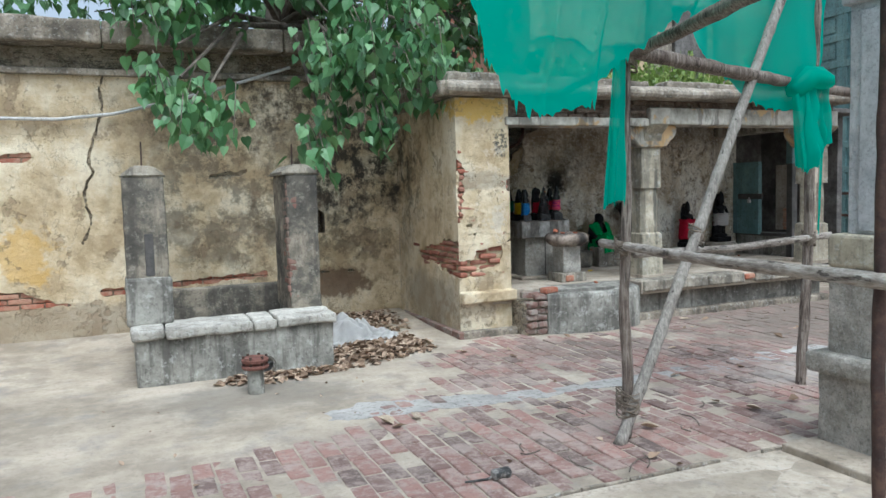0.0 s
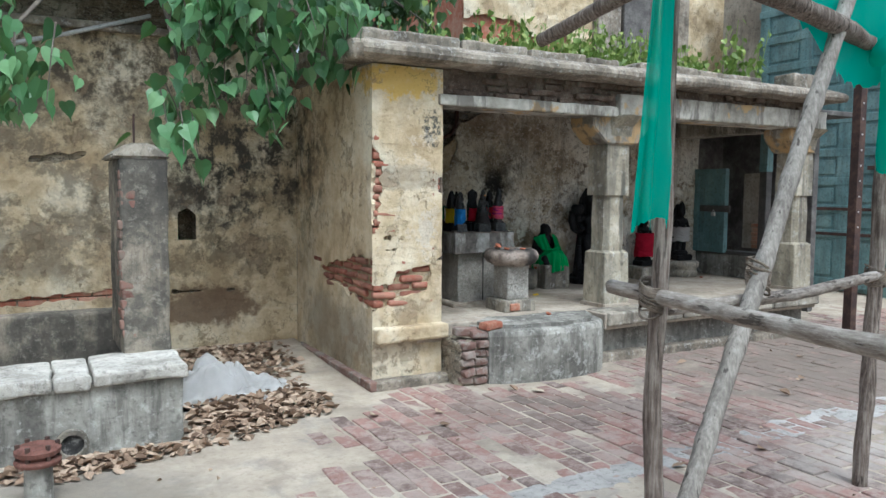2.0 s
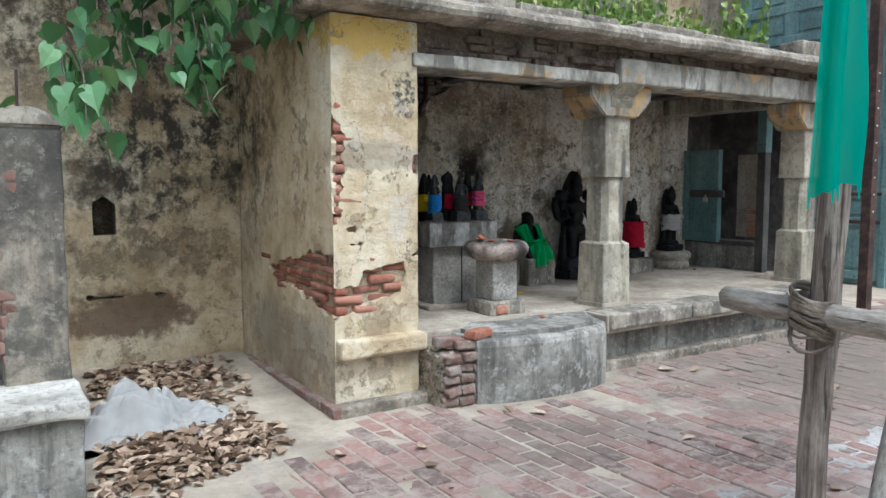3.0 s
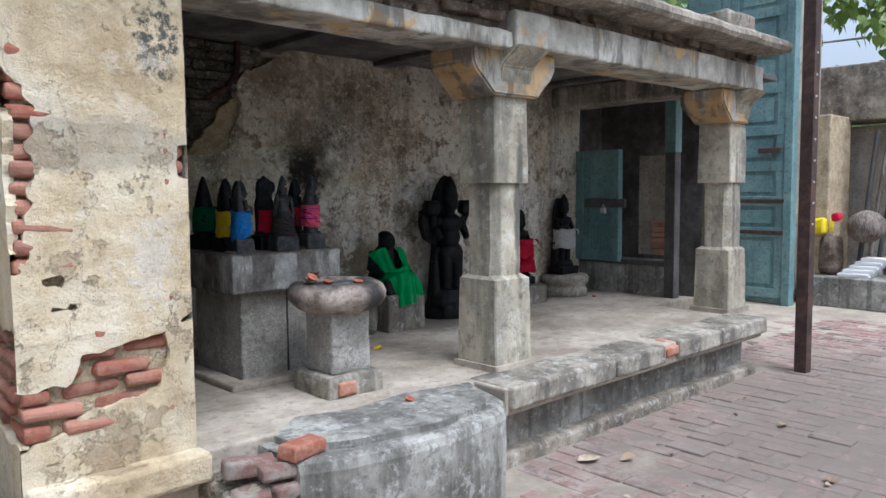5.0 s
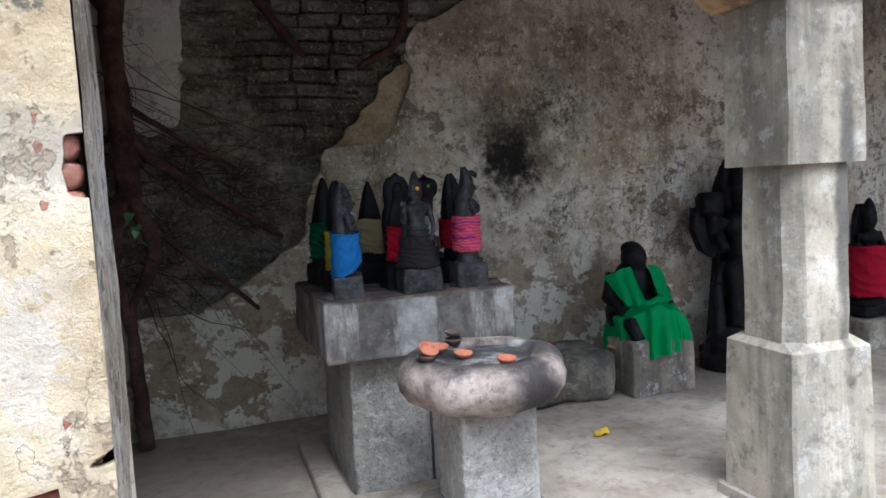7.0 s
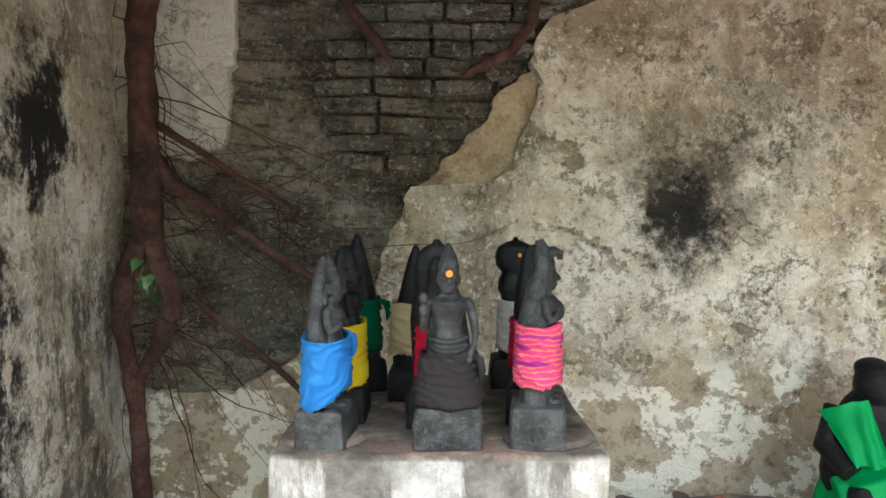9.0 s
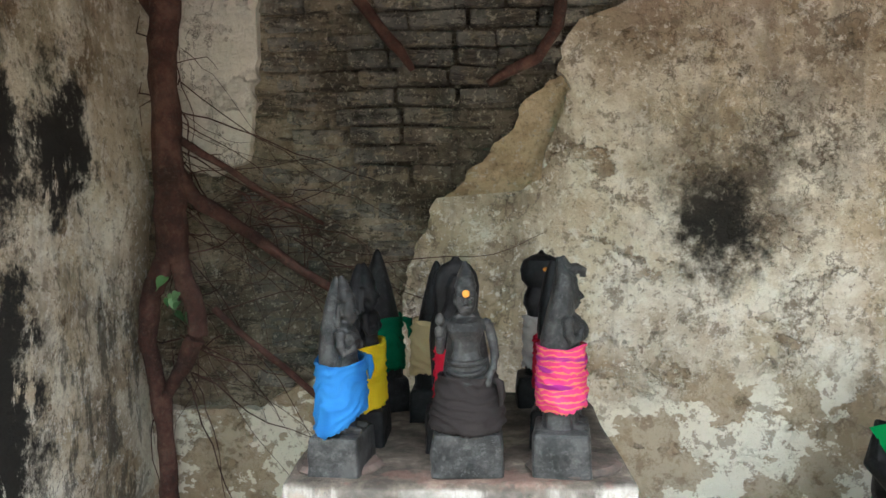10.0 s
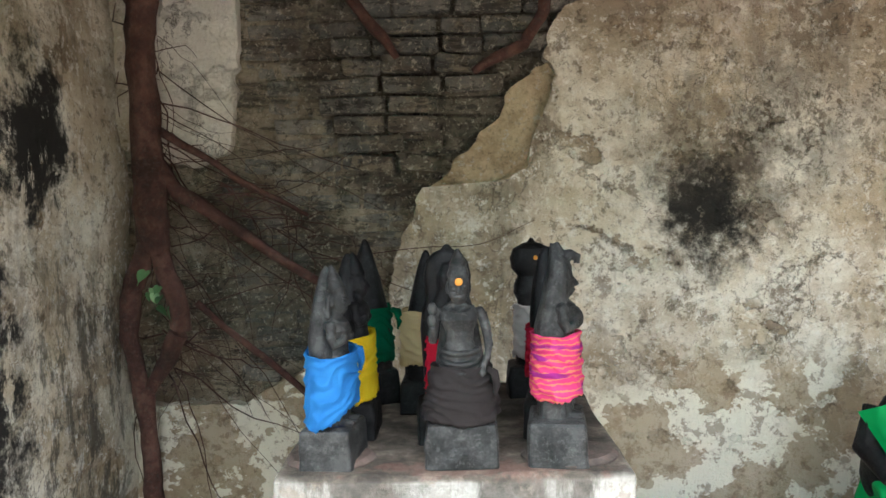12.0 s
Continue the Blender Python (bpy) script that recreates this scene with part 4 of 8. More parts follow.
def back_wall():
    wall = thing("wall_porch_back", "sooty grey plastered back wall, plaster fallen from dark brick", "wall", kind="structure")
    part("wall_core", block((3.9, 9.16, 0.0), (9.1, 9.5, 2.5), 0.003, 0.3), MUD, wall)
    eroded_face(wall)
    edge = [(0.4, 4.84), (0.9, 4.845), (1.02, 4.845), (1.15, 4.85), (1.42, 4.865), (1.60, 4.95), (1.665, 4.985), (1.675, 5.24), (1.72, 5.30), (1.95, 5.385), (2.05, 5.36), (2.12, 5.38), (2.215, 5.43), (2.265, 5.56), (2.33, 5.68), (2.5, 5.85)]

    def keep(u, v):
        f = u - piecewise(v, edge)
        low = piecewise(u, [(3.9, 0.99), (4.10, 0.975), (4.36, 0.97), (4.55, 1.07), (4.75, 1.2), (4.9, 1.3)]) - v
        f = np.maximum(f, low)
        f = np.maximum(f, inside(u, v, [(3.9, 1.84), (4.1, 1.79), (4.25, 1.755), (4.36, 1.80), (4.385, 2.0), (4.38, 2.25), (4.42, 2.5), (3.9, 2.5)]))
        steps = np.vectorize(lambda w: noise.noise(Vector((math.floor(w / 0.062) * 7.3, 2, 0))))(v)
        return f + 0.05 * steps * (v > 1.45) + 0.022 * rough_field(u, v, 9, 7) + 0.008 * rough_field(u, v, 34, 3)

    skin("plaster", INNER, (0, 9.07, 0), (1, 0, 0), (0, 0, 1), (0, -1, 0), (3.98, 9.06), (0.42, 2.48), 0.02, keep, 0.05, wall, 0.014, "grey-beige plaster, smoke-stained, flaking", 2.2)
    tan = [(4.99, 1.64), (5.30, 1.63), (5.42, 1.95), (5.42, 2.08), (5.33, 2.04), (5.20, 1.87), (5.06, 1.72)]
    skin("undercoat", TAN, (0, 9.085, 0), (1, 0, 0), (0, 0, 1), (0, -1, 0), (4.9, 5.5), (1.5, 2.15), 0.02, lambda u, v: inside(u, v, tan, 0.045, 13, 2), 0.035, wall, 0.012, "tan lime undercoat", 6)
    def bare_tan(u, v, l):
        return max(float(inside(np.array([[u + s * l / 2]]), np.array([[v]]), tan)[0, 0]) for s in (-1, 0, 1)) > -0.03

    # dark courses laid bare
    shapes = [brick_mesh("brick", l, 0.050, 0.06, SOOTBRICK, 0.009, 0.012, k) for k, l in enumerate((0.19, 0.16, 0.21, 0.12))]
    lengths = (0.19, 0.16, 0.21, 0.12)
    row, z = 0, 1.06
    while z < 2.46:
        x = 4.30 + random.uniform(0, 0.12)
        while x < 5.62:
            k = random.randrange(4)
            l = lengths[k]
            mid = x + l / 2
            if mid + l * 0.2 < float(piecewise(z, edge)) and not bare_tan(mid, z, l) and (mid > 4.42 or z < 1.75) and z > 1.02 + 0.35 * (mid - 4.3) * (mid > 4.3):
                crisp = (mid > 4.72 and z > 1.70)
                deep = random.uniform(-0.008, 0.020) if crisp else random.uniform(0.030, 0.062)
                place("brick", shapes[k], pose(mid, 9.128 - 0.03 + deep, z, random.uniform(-3, 3), random.uniform(-2.5, 2.5), random.uniform(-3, 3)), wall)
            x += l + 0.012
        z += 0.062
        row += 1
    return wall


back_wall()


# ---- floor of the porch, its plinth and the rounded step ----
def plinth():
    p = thing("floor_porch", "raised cement porch floor on a moulded stone plinth", "porch floor", kind="structure")
    bm = bmesh.new()
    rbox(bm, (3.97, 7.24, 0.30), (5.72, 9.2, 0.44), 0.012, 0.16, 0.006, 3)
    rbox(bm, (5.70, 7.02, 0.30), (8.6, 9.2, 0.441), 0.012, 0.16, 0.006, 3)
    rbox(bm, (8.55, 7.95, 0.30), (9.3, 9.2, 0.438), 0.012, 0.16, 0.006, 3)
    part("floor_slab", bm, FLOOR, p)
    bm = bmesh.new()
    for k, (a, b) in enumerate(((5.72, 6.62), (6.63, 7.16), (7.34, 7.9), (7.91, 8.62))):
        rbox(bm, (a, 6.985, 0.335), (b, 7.30, 0.452 - 0.003 * (k % 2)), 0.018, 0.07, 0.009, 7, k)
    part("edge_stone", bm, STONE, p, "worn grey edging stones")
    part("plinth_wall", block((5.6, 7.17, -0.05), (8.58, 7.5, 0.36), 0.01, 0.1, 0.008, 6), CEMENT, p)
    part("plinth_wall", block((8.3, 7.17, -0.05), (8.6, 9.2, 0.36), 0.01, 0.1, 0.008, 6), CEMENT, p)
    part("plinth_foot", block((5.6, 7.08, -0.05), (8.66, 7.25, 0.075), 0.022, 0.1, 0.009, 6), COPING, p)
    red = brick_mesh("brick", 0.16, 0.06, 0.1, REDBRICK, 0.014, 0.008, 3)
    place("brick", red, pose(7.25, 7.04, 0.40, 4, -3, 4), p, "bare red brick in a chipped edge")
    place("brick", red, pose(7.36, 7.10, 0.415, 0, 3, -6), p)
    return p


plinth()


def rounded_step():
    st = thing("step_rounded", "bow-fronted cement step, one end broken to bare brick", "step", kind="structure")
    bow = [(4.44, 7.22), (4.45, 6.93), (4.62, 6.86), (4.85, 6.81), (5.1, 6.79), (5.35, 6.81), (5.52, 6.86), (5.62, 6.95), (5.66, 7.07), (5.68, 7.22)]
    fine = []
    for (ax, ay), (bx, by) in zip(bow, bow[1:]):
        n = max(1, int(math.hypot(bx - ax, by - ay) / 0.04))
        fine += [(ax + (bx - ax) * k / n, ay + (by - ay) * k / n) for k in range(n)]
    fine.append(bow[-1])
    bm = bmesh.new()
    levels = [(-0.04, 0.0), (0.08, 0.0), (0.18, 0.0), (0.28, 0.0), (0.37, 0.0), (0.405, 0.012), (0.418, 0.04)]
    rings = []
    for z, inset in levels:
        ring = []
        for x, y in fine:
            w = 0.010 * noise.noise(Vector((x * 5, y * 5, z * 5))) + 0.004 * noise.noise(Vector((x * 17, y * 17, z * 17)))
            if y < 7.2:
                y = y + inset + w
            ring.append(bm.verts.new((x, y, z)))
        rings.append(ring)
    n = len(fine)
    for k in range(len(rings) - 1):
        for s in range(n):
            bm.faces.new((rings[k][s], rings[k][(s + 1) % n], rings[k + 1][(s + 1) % n], rings[k + 1][s]))
    bm.faces.new(rings[-1])
    part("step_body", bm, CEMENT, st, "grey streaked cement render")
    part("step_top", prism(bmesh.new(), [(4.5, 7.2), (4.52, 7.02), (4.7, 6.93), (5.1, 6.86), (5.45, 6.92), (5.58, 7.05), (5.66, 7.24), (5.3, 7.32), (4.95, 7.28), (4.7, 7.36)], 2, 0.39, 0.447), CEMENT, st)
    shapes = [brick_mesh("brick", l, 0.06, 0.12, GREYBRICK, 0.016, 0.016, k) for k, l in enumerate((0.11, 0.13, 0.10, 0.2))]
    for row in range(5):
        x = 4.215
        while x < 4.46:
            k = random.randrange(3)
            l = (0.11, 0.13, 0.10)[k]
            place("brick", shapes[k], pose(x + l / 2, 7.0 + random.uniform(-0.02, 0.02), 0.035 + row * 0.069 + random.uniform(-0.004, 0.004), random.uniform(-6, 6), random.uniform(-6, 6), random.uniform(-12, 12)), st)
            x += l + 0.006
    part("rubble_core", block((4.2, 6.968, -0.05), (4.5, 7.4, 0.34), 0.02, 0.03, 0.02, 14), MUD, st)
    place("brick", shapes[3], pose(4.42, 7.02, 0.385, 0, 0, -6), st)
    return st


rounded_step()
brick_loose = brick_mesh("loose_brick", 0.19, 0.065, 0.11, GREYBRICK, 0.014, 0.012, 4)
tagged(place("loose_brick", brick_loose, pose(4.32, 7.08, 0.40, 0, 4, -18), None), "loose brown brick lying on the broken step", "brick", "loose bricks")
orange = brick_mesh("loose_brick", 0.17, 0.06, 0.10, REDBRICK, 0.014, 0.012, 6)
tagged(place("loose_brick", orange, pose(4.50, 6.99, 0.452, 0, 0, 12), None), "loose orange-red brick on the rounded step", "brick", "loose bricks")


# ---- columns, beams and roof of the porch ----
def column(cx, cy, full=True):
    c = thing("porch_column", "limewashed square stone column with a bracket capital", "column", "porch columns", "structure", (cx, cy, 0.44))

    def taper(a, b, z0, z1, cham0, cham1):
        bm = bmesh.new()
        rings = []
        for k in range(7):
            t = k / 6
            w, ch, z = a + (b - a) * t, cham0 + (cham1 - cham0) * t, z0 + (z1 - z0) * t
            ring = []
            for sx, sy, first in ((1, 1, 0), (-1, 1, 1), (-1, -1, 0), (1, -1, 1)):
                pts = [(sx * w, sy * (w - ch)), (sx * (w - ch), sy * w)]
                if first:
                    pts.reverse()
                for x, y in pts:
                    p = Vector((cx + x, cy + y, z))
                    p += noise.noise_vector(p * 6) * 0.006
                    ring.append(bm.verts.new(p))
            rings.append(ring)
        for k in range(6):
            for s in range(8):
                bm.faces.new((rings[k][s], rings[k][(s + 1) % 8], rings[k + 1][(s + 1) % 8], rings[k + 1][s]))
        bm.faces.new(rings[0][::-1])
        bm.faces.new(rings[-1])
        return bm

    part("foot", taper(0.175, 0.172, 0.43, 0.475, 0.012, 0.012), FLOOR, c)
    part("base", taper(0.152, 0.143, 0.43, 0.94, 0.008, 0.010), PILLAR, c)
    part("base_shoulder", taper(0.143, 0.118, 0.94, 0.965, 0.010, 0.035), PILLAR, c)
    part("shaft", taper(0.122, 0.118, 0.96, 1.49, 0.045, 0.04), PILLAR, c)
    part("upper_block", taper(0.138, 0.132, 1.47, 1.94, 0.008, 0.008), PILLAR, c)
    left, right = 0.33, (0.34 if full else 0.14)
    out = [(-left, 2.185), (right, 2.185), (right, 2.10), (right - 0.03, 2.05), (right - 0.10, 1.99), (right - 0.15 if full else right, 1.935), (-left + 0.16, 1.935), (-left + 0.10, 1.99), (-left + 0.03, 2.05), (-left, 2.10)]
    bm = prism(bmesh.new(), [(cx + a, b) for a, b in out], 1, cy - 0.165, cy + 0.165)
    bmesh.ops.bevel(bm, geom=list(bm.edges), offset=0.012, segments=2, affect="EDGES")
    part("bracket_capital", bm, CAPITAL, c, "bracket capital with chipped ochre limewash")
    bm = prism(bmesh.new(), [(cy + a * 0.9, b) for a, b in ((-0.34, 2.18), (0.34, 2.18), (0.34, 2.09), (0.24, 1.99), (0.16, 1.94), (-0.16, 1.94), (-0.18, 1.99), (-0.2, 2.09))], 0, cx - 0.13, cx + 0.13)
    bmesh.ops.bevel(bm, geom=list(bm.edges), offset=0.01, segments=2, affect="EDGES")
    part("bracket_arm", bm, PILLAR, c)
    return c


def ochre(name, lo, hi):
    m = Nodes(name)
    c = m.ramp(m.noise(2.2, 9, 0.68), (0.38, (0.20, 0.185, 0.155)), (0.5, (0.38, 0.36, 0.31)), (0.62, (0.60, 0.58, 0.52)))
    c = m.mix(m.math("MULTIPLY", m.step(m.noise(4.5, 7, 0.6), lo, hi), 0.8), c, (0.52, 0.34, 0.15))
    c = m.mix(m.math("MULTIPLY", m.streaks(6, 1.5, 0.5, 0.6), 0.65), c, (0.09, 0.08, 0.07))
    return m.done(c, 0.9, 0.5, m.noise(40, 8, 0.7), 0.01)


OCHRE, CAPITAL = ochre("ochre_traces_on_stone", 0.56, 0.61), ochre("chipped_ochre_limewash", 0.45, 0.52)
column(6.07, 7.44)
column(8.75, 7.44, False)


def porch_roof():
    roof = thing("porch_roof", "flat stone porch roof with a black-stained moulded cornice", "roof", kind="structure")
    part("beam", block((4.15, 7.20, 2.165), (5.965, 7.52, 2.255), 0.014, 0.09, 0.010, 7), OCHRE, roof, "thin weathered edge beam")
    part("beam", block((5.975, 7.19, 2.185), (8.92, 7.54, 2.375), 0.016, 0.10, 0.008, 6), OCHRE, roof, "grey stone beam with pale limewash")
    part("beam", block((8.62, 7.50, 2.185), (8.92, 9.1, 2.375), 0.016, 0.12, 0.008, 6), STONE, roof)
    part("brick_band", block((4.16, 7.25, 2.25), (5.97, 7.55, 2.46), 0.012, 0.07, 0.02, 9), MUDRED, roof, "dark broken brick band under the cornice")
    part("brick_band", block((5.97, 7.25, 2.37), (8.9, 7.55, 2.46), 0.012, 0.07, 0.014, 9), MUDRED, roof)
    shapes = [brick_mesh("brick", l, 0.05, 0.09, MUDRED, 0.014, 0.014, k) for k, l in enumerate((0.2, 0.15, 0.23, 0.11))]
    for row in range(4):
        x = 4.2 + random.uniform(0, 0.1)
        while x < 8.75:
            k = random.randrange(4)
            l = (0.2, 0.15, 0.23, 0.11)[k]
            if (x < 5.75 or row > 1) and random.random() < 0.86:
                place("brick", shapes[k], pose(x + l / 2, 7.275 + random.uniform(-0.03, 0.02), 2.27 + row * 0.053, random.uniform(-4, 4), random.uniform(-3, 3), random.uniform(-4, 4)), roof)
            x += l + random.uniform(0.006, 0.03)
    # cornice: a sloped, rounded lip that returns along both ends
    prof = [(7.30, 2.45), (7.08, 2.455), (7.01, 2.47), (6.995, 2.50), (7.0, 2.535), (7.03, 2.56), (7.15, 2.60), (7.34, 2.625), (7.34, 2.45)]
    bm = bmesh.new()
    xs = [k * 0.13 for k in range(44)]
    rings = []
    for s in xs:
        f = s / xs[-1]
        ring = []
        for y, z in prof:
            out = 7.34 - y
            x = (3.59 - 0.5 * out) + f * ((8.86 + 0.35 * out) - (3.59 - 0.5 * out))
            p = Vector((x, y, z))
            p += noise.noise_vector(p * 4) * 0.010 + noise.noise_vector(p * 13) * 0.005
            ring.append(bm.verts.new(p))
        rings.append(ring)
    n = len(prof)
    for k in range(len(rings) - 1):
        for s in range(n):
            bm.faces.new((rings[k][s], rings[k][(s + 1) % n], rings[k + 1][(s + 1) % n], rings[k + 1][s]))
    bm.faces.new(rings[0][::-1])
    bm.faces.new(rings[-1])
    bmesh.ops.recalc_face_normals(bm, faces=bm.faces)
    part("cornice", bm, COPING, roof, "grey and black moulded cement cornice")
    part("cornice", block((3.40, 7.16, 2.455), (3.62, 9.0, 2.60), 0.035, 0.12, 0.010, 5), COPING, roof)
    part("cornice", block((8.84, 7.2, 2.455), (8.98, 9.3, 2.60), 0.035, 0.12, 0.010, 5), COPING, roof)
    part("roof_slab", block((3.6, 7.3, 2.44), (8.9, 9.6, 2.62), 0.01, 0.3, 0.006), CEMENT, roof)
    bm = bmesh.new()
    for k, (a, b, h) in enumerate(((3.5, 4.35, 2.70), (4.36, 5.0, 2.69), (5.03, 5.62, 2.68), (5.64, 6.0, 2.67), (6.25, 7.0, 2.68), (7.02, 7.9, 2.67), (8.42, 8.86, 2.76))):
        rbox(bm, (a, 7.24, 2.59), (b, 7.5, h), 0.022, 0.09, 0.014, 6, k)
    part("parapet", bm, COPING, roof, "low broken kerb on the roof edge")
    part("parapet", block((3.47, 7.24, 2.58), (3.66, 9.0, 2.70), 0.02, 0.12, 0.012), COPING, roof)
    part("soffit", block((3.98, 7.5, 2.40), (8.65, 9.2, 2.452), 0.006, 0.25, 0.008, 3), DARKSTONE, roof, "dark grey stone soffit")
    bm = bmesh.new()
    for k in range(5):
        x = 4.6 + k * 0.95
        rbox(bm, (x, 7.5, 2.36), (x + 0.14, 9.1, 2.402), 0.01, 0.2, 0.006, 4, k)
    part("joist", bm, DARKSTONE, roof)
    return roof


MUDRED = mixed("dark_weathered_brick_band", (0.07, 0.05, 0.04), (0.14, 0.10, 0.075), (0.24, 0.19, 0.15), 5.0, bump=1.0, fine=20, dist=0.03, speck=0.3, pale=(0.4, 0.36, 0.3))
# one dark tone for soffit, joists, room beyond the screen and hall window
DARKSTONE = mixed("dark_grey_stone", (0.06, 0.057, 0.055), (0.12, 0.114, 0.11), (0.21, 0.20, 0.19), 2.5, bump=0.7, streak=0.2)
porch_roof()


# ---- far end of the porch: framed opening with shutters ----
def end_screen():
    w = thing("wall_porch_screen", "dark timber screen with an open teal shutter above a low wall", "screen", kind="structure")
    part("low_wall", block((9.08, 8.12, 0.40), (9.26, 9.12, 0.72), 0.012, 0.12, 0.006), CEMENT, w)
    part("sill", block((9.05, 8.12, 0.72), (9.28, 9.12, 0.765), 0.008, 0.2), DARKWOOD, w)
    part("post", block((9.06, 8.03, 0.40), (9.16, 8.13, 1.75), 0.008, 0.3), DARKWOOD, w, "bare grey timber post")
    part("post", block((9.055, 8.025, 1.75), (9.165, 8.135, 2.25), 0.008, 0.3), TEAL, w, "timber post painted teal")
    part("lintel", block((8.9, 7.98, 2.20), (9.0, 9.12, 2.26), 0.008, 0.3), DARKWOOD, w)
    # dark stone puts the inner room's shade into its walls and ceiling
    part("wall_dark", block((9.9, 8.0, 0.0), (10.0, 9.8, 2.45), 0.01, 0.4), DARKSTONE, w)
    part("wall_dark", block((9.05, 9.4, 0.0), (9.95, 9.5, 2.45), 0.01, 0.4), DARKSTONE, w)
    part("ceiling_dark", block((8.9, 7.55, 2.40), (10.0, 9.5, 2.46), 0.01, 0.4), DARKSTONE, w)
    part("panel", block((9.32, 8.22, 0.80), (9.36, 8.56, 1.74), 0.006, 0.15, 0.003), PALEPAINT, w, "cream painted panel with bare brick below")
    b = brick_mesh("brick", 0.16, 0.045, 0.03, REDBRICK, 0.008, 0.004, 1)
    for k in range(6):
        place("brick", b, pose(9.312, 8.32 + 0.01 * (k % 2), 0.83 + k * 0.052, 0, 0, 90), w)
    sh = part("shutter", block((9.02, 8.58, 0.74), (9.075, 9.08, 1.80), 0.008, 0.3), TEAL, w, "teal painted wooden shutter, padlocked")
    for y in (8.58, 8.99):
        part("stile", block((9.0, y, 0.74), (9.022, y + 0.09, 1.80), 0.006, 0.3), TEAL, sh)
    part("hasp", block((8.985, 8.50, 1.255), (9.02, 8.96, 1.335), 0.006, 0.2), DARKWOOD, sh, "dark wooden bar")
    pl = bmesh.new()
    rbox(pl, (8.955, 8.70, 1.20), (8.985, 8.75, 1.25), 0.006, 0.05)
    tube(pl, [(8.97, 8.71 + 0.03 * k / 6, 1.25 + 0.03 * math.sin(math.pi * k / 6)) for k in range(7)], 0.005, 6)
    part("padlock", pl, STEEL, sh, "steel padlock")
    return w


end_screen()


# ---- tall gate leaf and the store corner beyond ----
def gate():
    g = thing("door_gate", "tall teal panelled wooden gate leaf standing open", "gate", kind="structure")
    part("leaf", block((12.10, 8.30, 0.02), (12.17, 10.6, 4.7), 0.01, 0.6), TEAL, g)
    part("edge_post", block((12.05, 8.22, 0.0), (12.20, 8.32, 4.7), 0.01, 0.6), TEAL, g)
    for z in (0.08, 0.82, 1.2, 1.62, 2.05, 2.55, 3.0, 3.45, 3.9, 4.35):
        part("rail", block((12.065, 8.32, z), (12.105, 10.6, z + 0.12), 0.01, 0.6), TEAL, g)
    for y in (8.32, 8.92, 9.02, 9.62, 9.72, 10.4):
        part("stile", block((12.07, y, 0.1), (12.106, y + 0.10, 4.6), 0.01, 0.6), TEAL, g)
    rails = (0.08, 0.82, 1.2, 1.62, 2.05, 2.55, 3.0, 3.45, 3.9, 4.35)
    for z0, z1 in zip(rails, rails[1:]):
        for y0, y1 in ((8.42, 8.92), (9.12, 9.62), (9.82, 10.4)):
            part("panel", block((12.082, y0 + 0.045, z0 + 0.165), (12.106, y1 - 0.045, z1 - 0.045), 0.010, 0.6), TEAL, g)
    for z in (0.86, 1.24):
        part("strap", block((12.05, 8.30, z), (12.066, 9.7, z + 0.045), 0.004, 0.6), RUST, g, "rusted iron strap")
    part("bolt", block((12.02, 8.36, 1.84), (12.066, 8.62, 1.90), 0.006, 0.2), RUST, g)
    return g


gate()
whole("wall_gatehouse", block((12.25, 8.35, 0.0), (13.2, 11.5, 5.5), 0.02, 0.5, 0.01, 2), ASHLAR, "old stone gatehouse wall behind the teal gate", "wall", kind="structure")


def store_corner():
    w = thing("wall_store", "beige store wall with a dark concrete lintel", "wall", kind="structure")
    part("wall_body", block((13.6, 4.2, 0.0), (14.0, 9.0, 2.2), 0.02, 0.4, 0.008), PALEPAINT, w)
    part("lintel", block((13.2, 4.2, 2.25), (14.0, 8.6, 2.95), 0.02, 0.3, 0.008), COPING, w, "dark stained concrete lintel")
    part("bench", block((12.35, 4.2, 0.0), (13.7, 8.2, 0.36), 0.02, 0.2, 0.01), CEMENT, w, "low masonry bench")
    part("pier", block((12.6, 8.0, 0.3), (13.3, 8.3, 2.3), 0.02, 0.3, 0.006), TAN, w)
    return w


store_corner()
bm = bmesh.new()
for k in range(5):
    rbox(bm, (12.5 + 0.05 * k, 7.5 - 0.03 * k, 0.36 + 0.045 * k), (12.85 + 0.02 * k, 7.85 - 0.05 * k, 0.40 + 0.045 * k), 0.006, 0.1, 0.008, 6, k)
whole("paper_stack", bm, WHITE, "untidy stack of white papers on the masonry bench", "papers")
whole("stone_carving", rbox(bmesh.new(), (12.55, 7.88, 0.36), (12.85, 8.1, 0.85), 0.08, 0.08, 0.03, 5, 3), MUDRED, "worn brown carved stone leaning on the bench", "stone")
whole("bundle", ball(bmesh.new(), (12.75, 7.62, 0.95), (0.2, 0.22, 0.2)), TIMBER, "brown cloth bundle on the junk heap", "bundle", smooth=True)
bm = bmesh.new()
rbox(bm, (12.5, 8.0, 0.85), (12.8, 8.2, 1.05), 0.04, 0.06, 0.03, 8, 2)
whole("plastic_bag", bm, CLOTHS["yellow"], "crumpled yellowish plastic bag on the stone", "bag")
bm = bmesh.new()
rbox(bm, (12.56, 7.86, 1.02), (12.68, 7.96, 1.12), 0.03, 0.04, 0.02, 8, 5)
whole("red_bag", bm, CLOTHS["red"], "small red cloth bag on the junk heap", "bag")
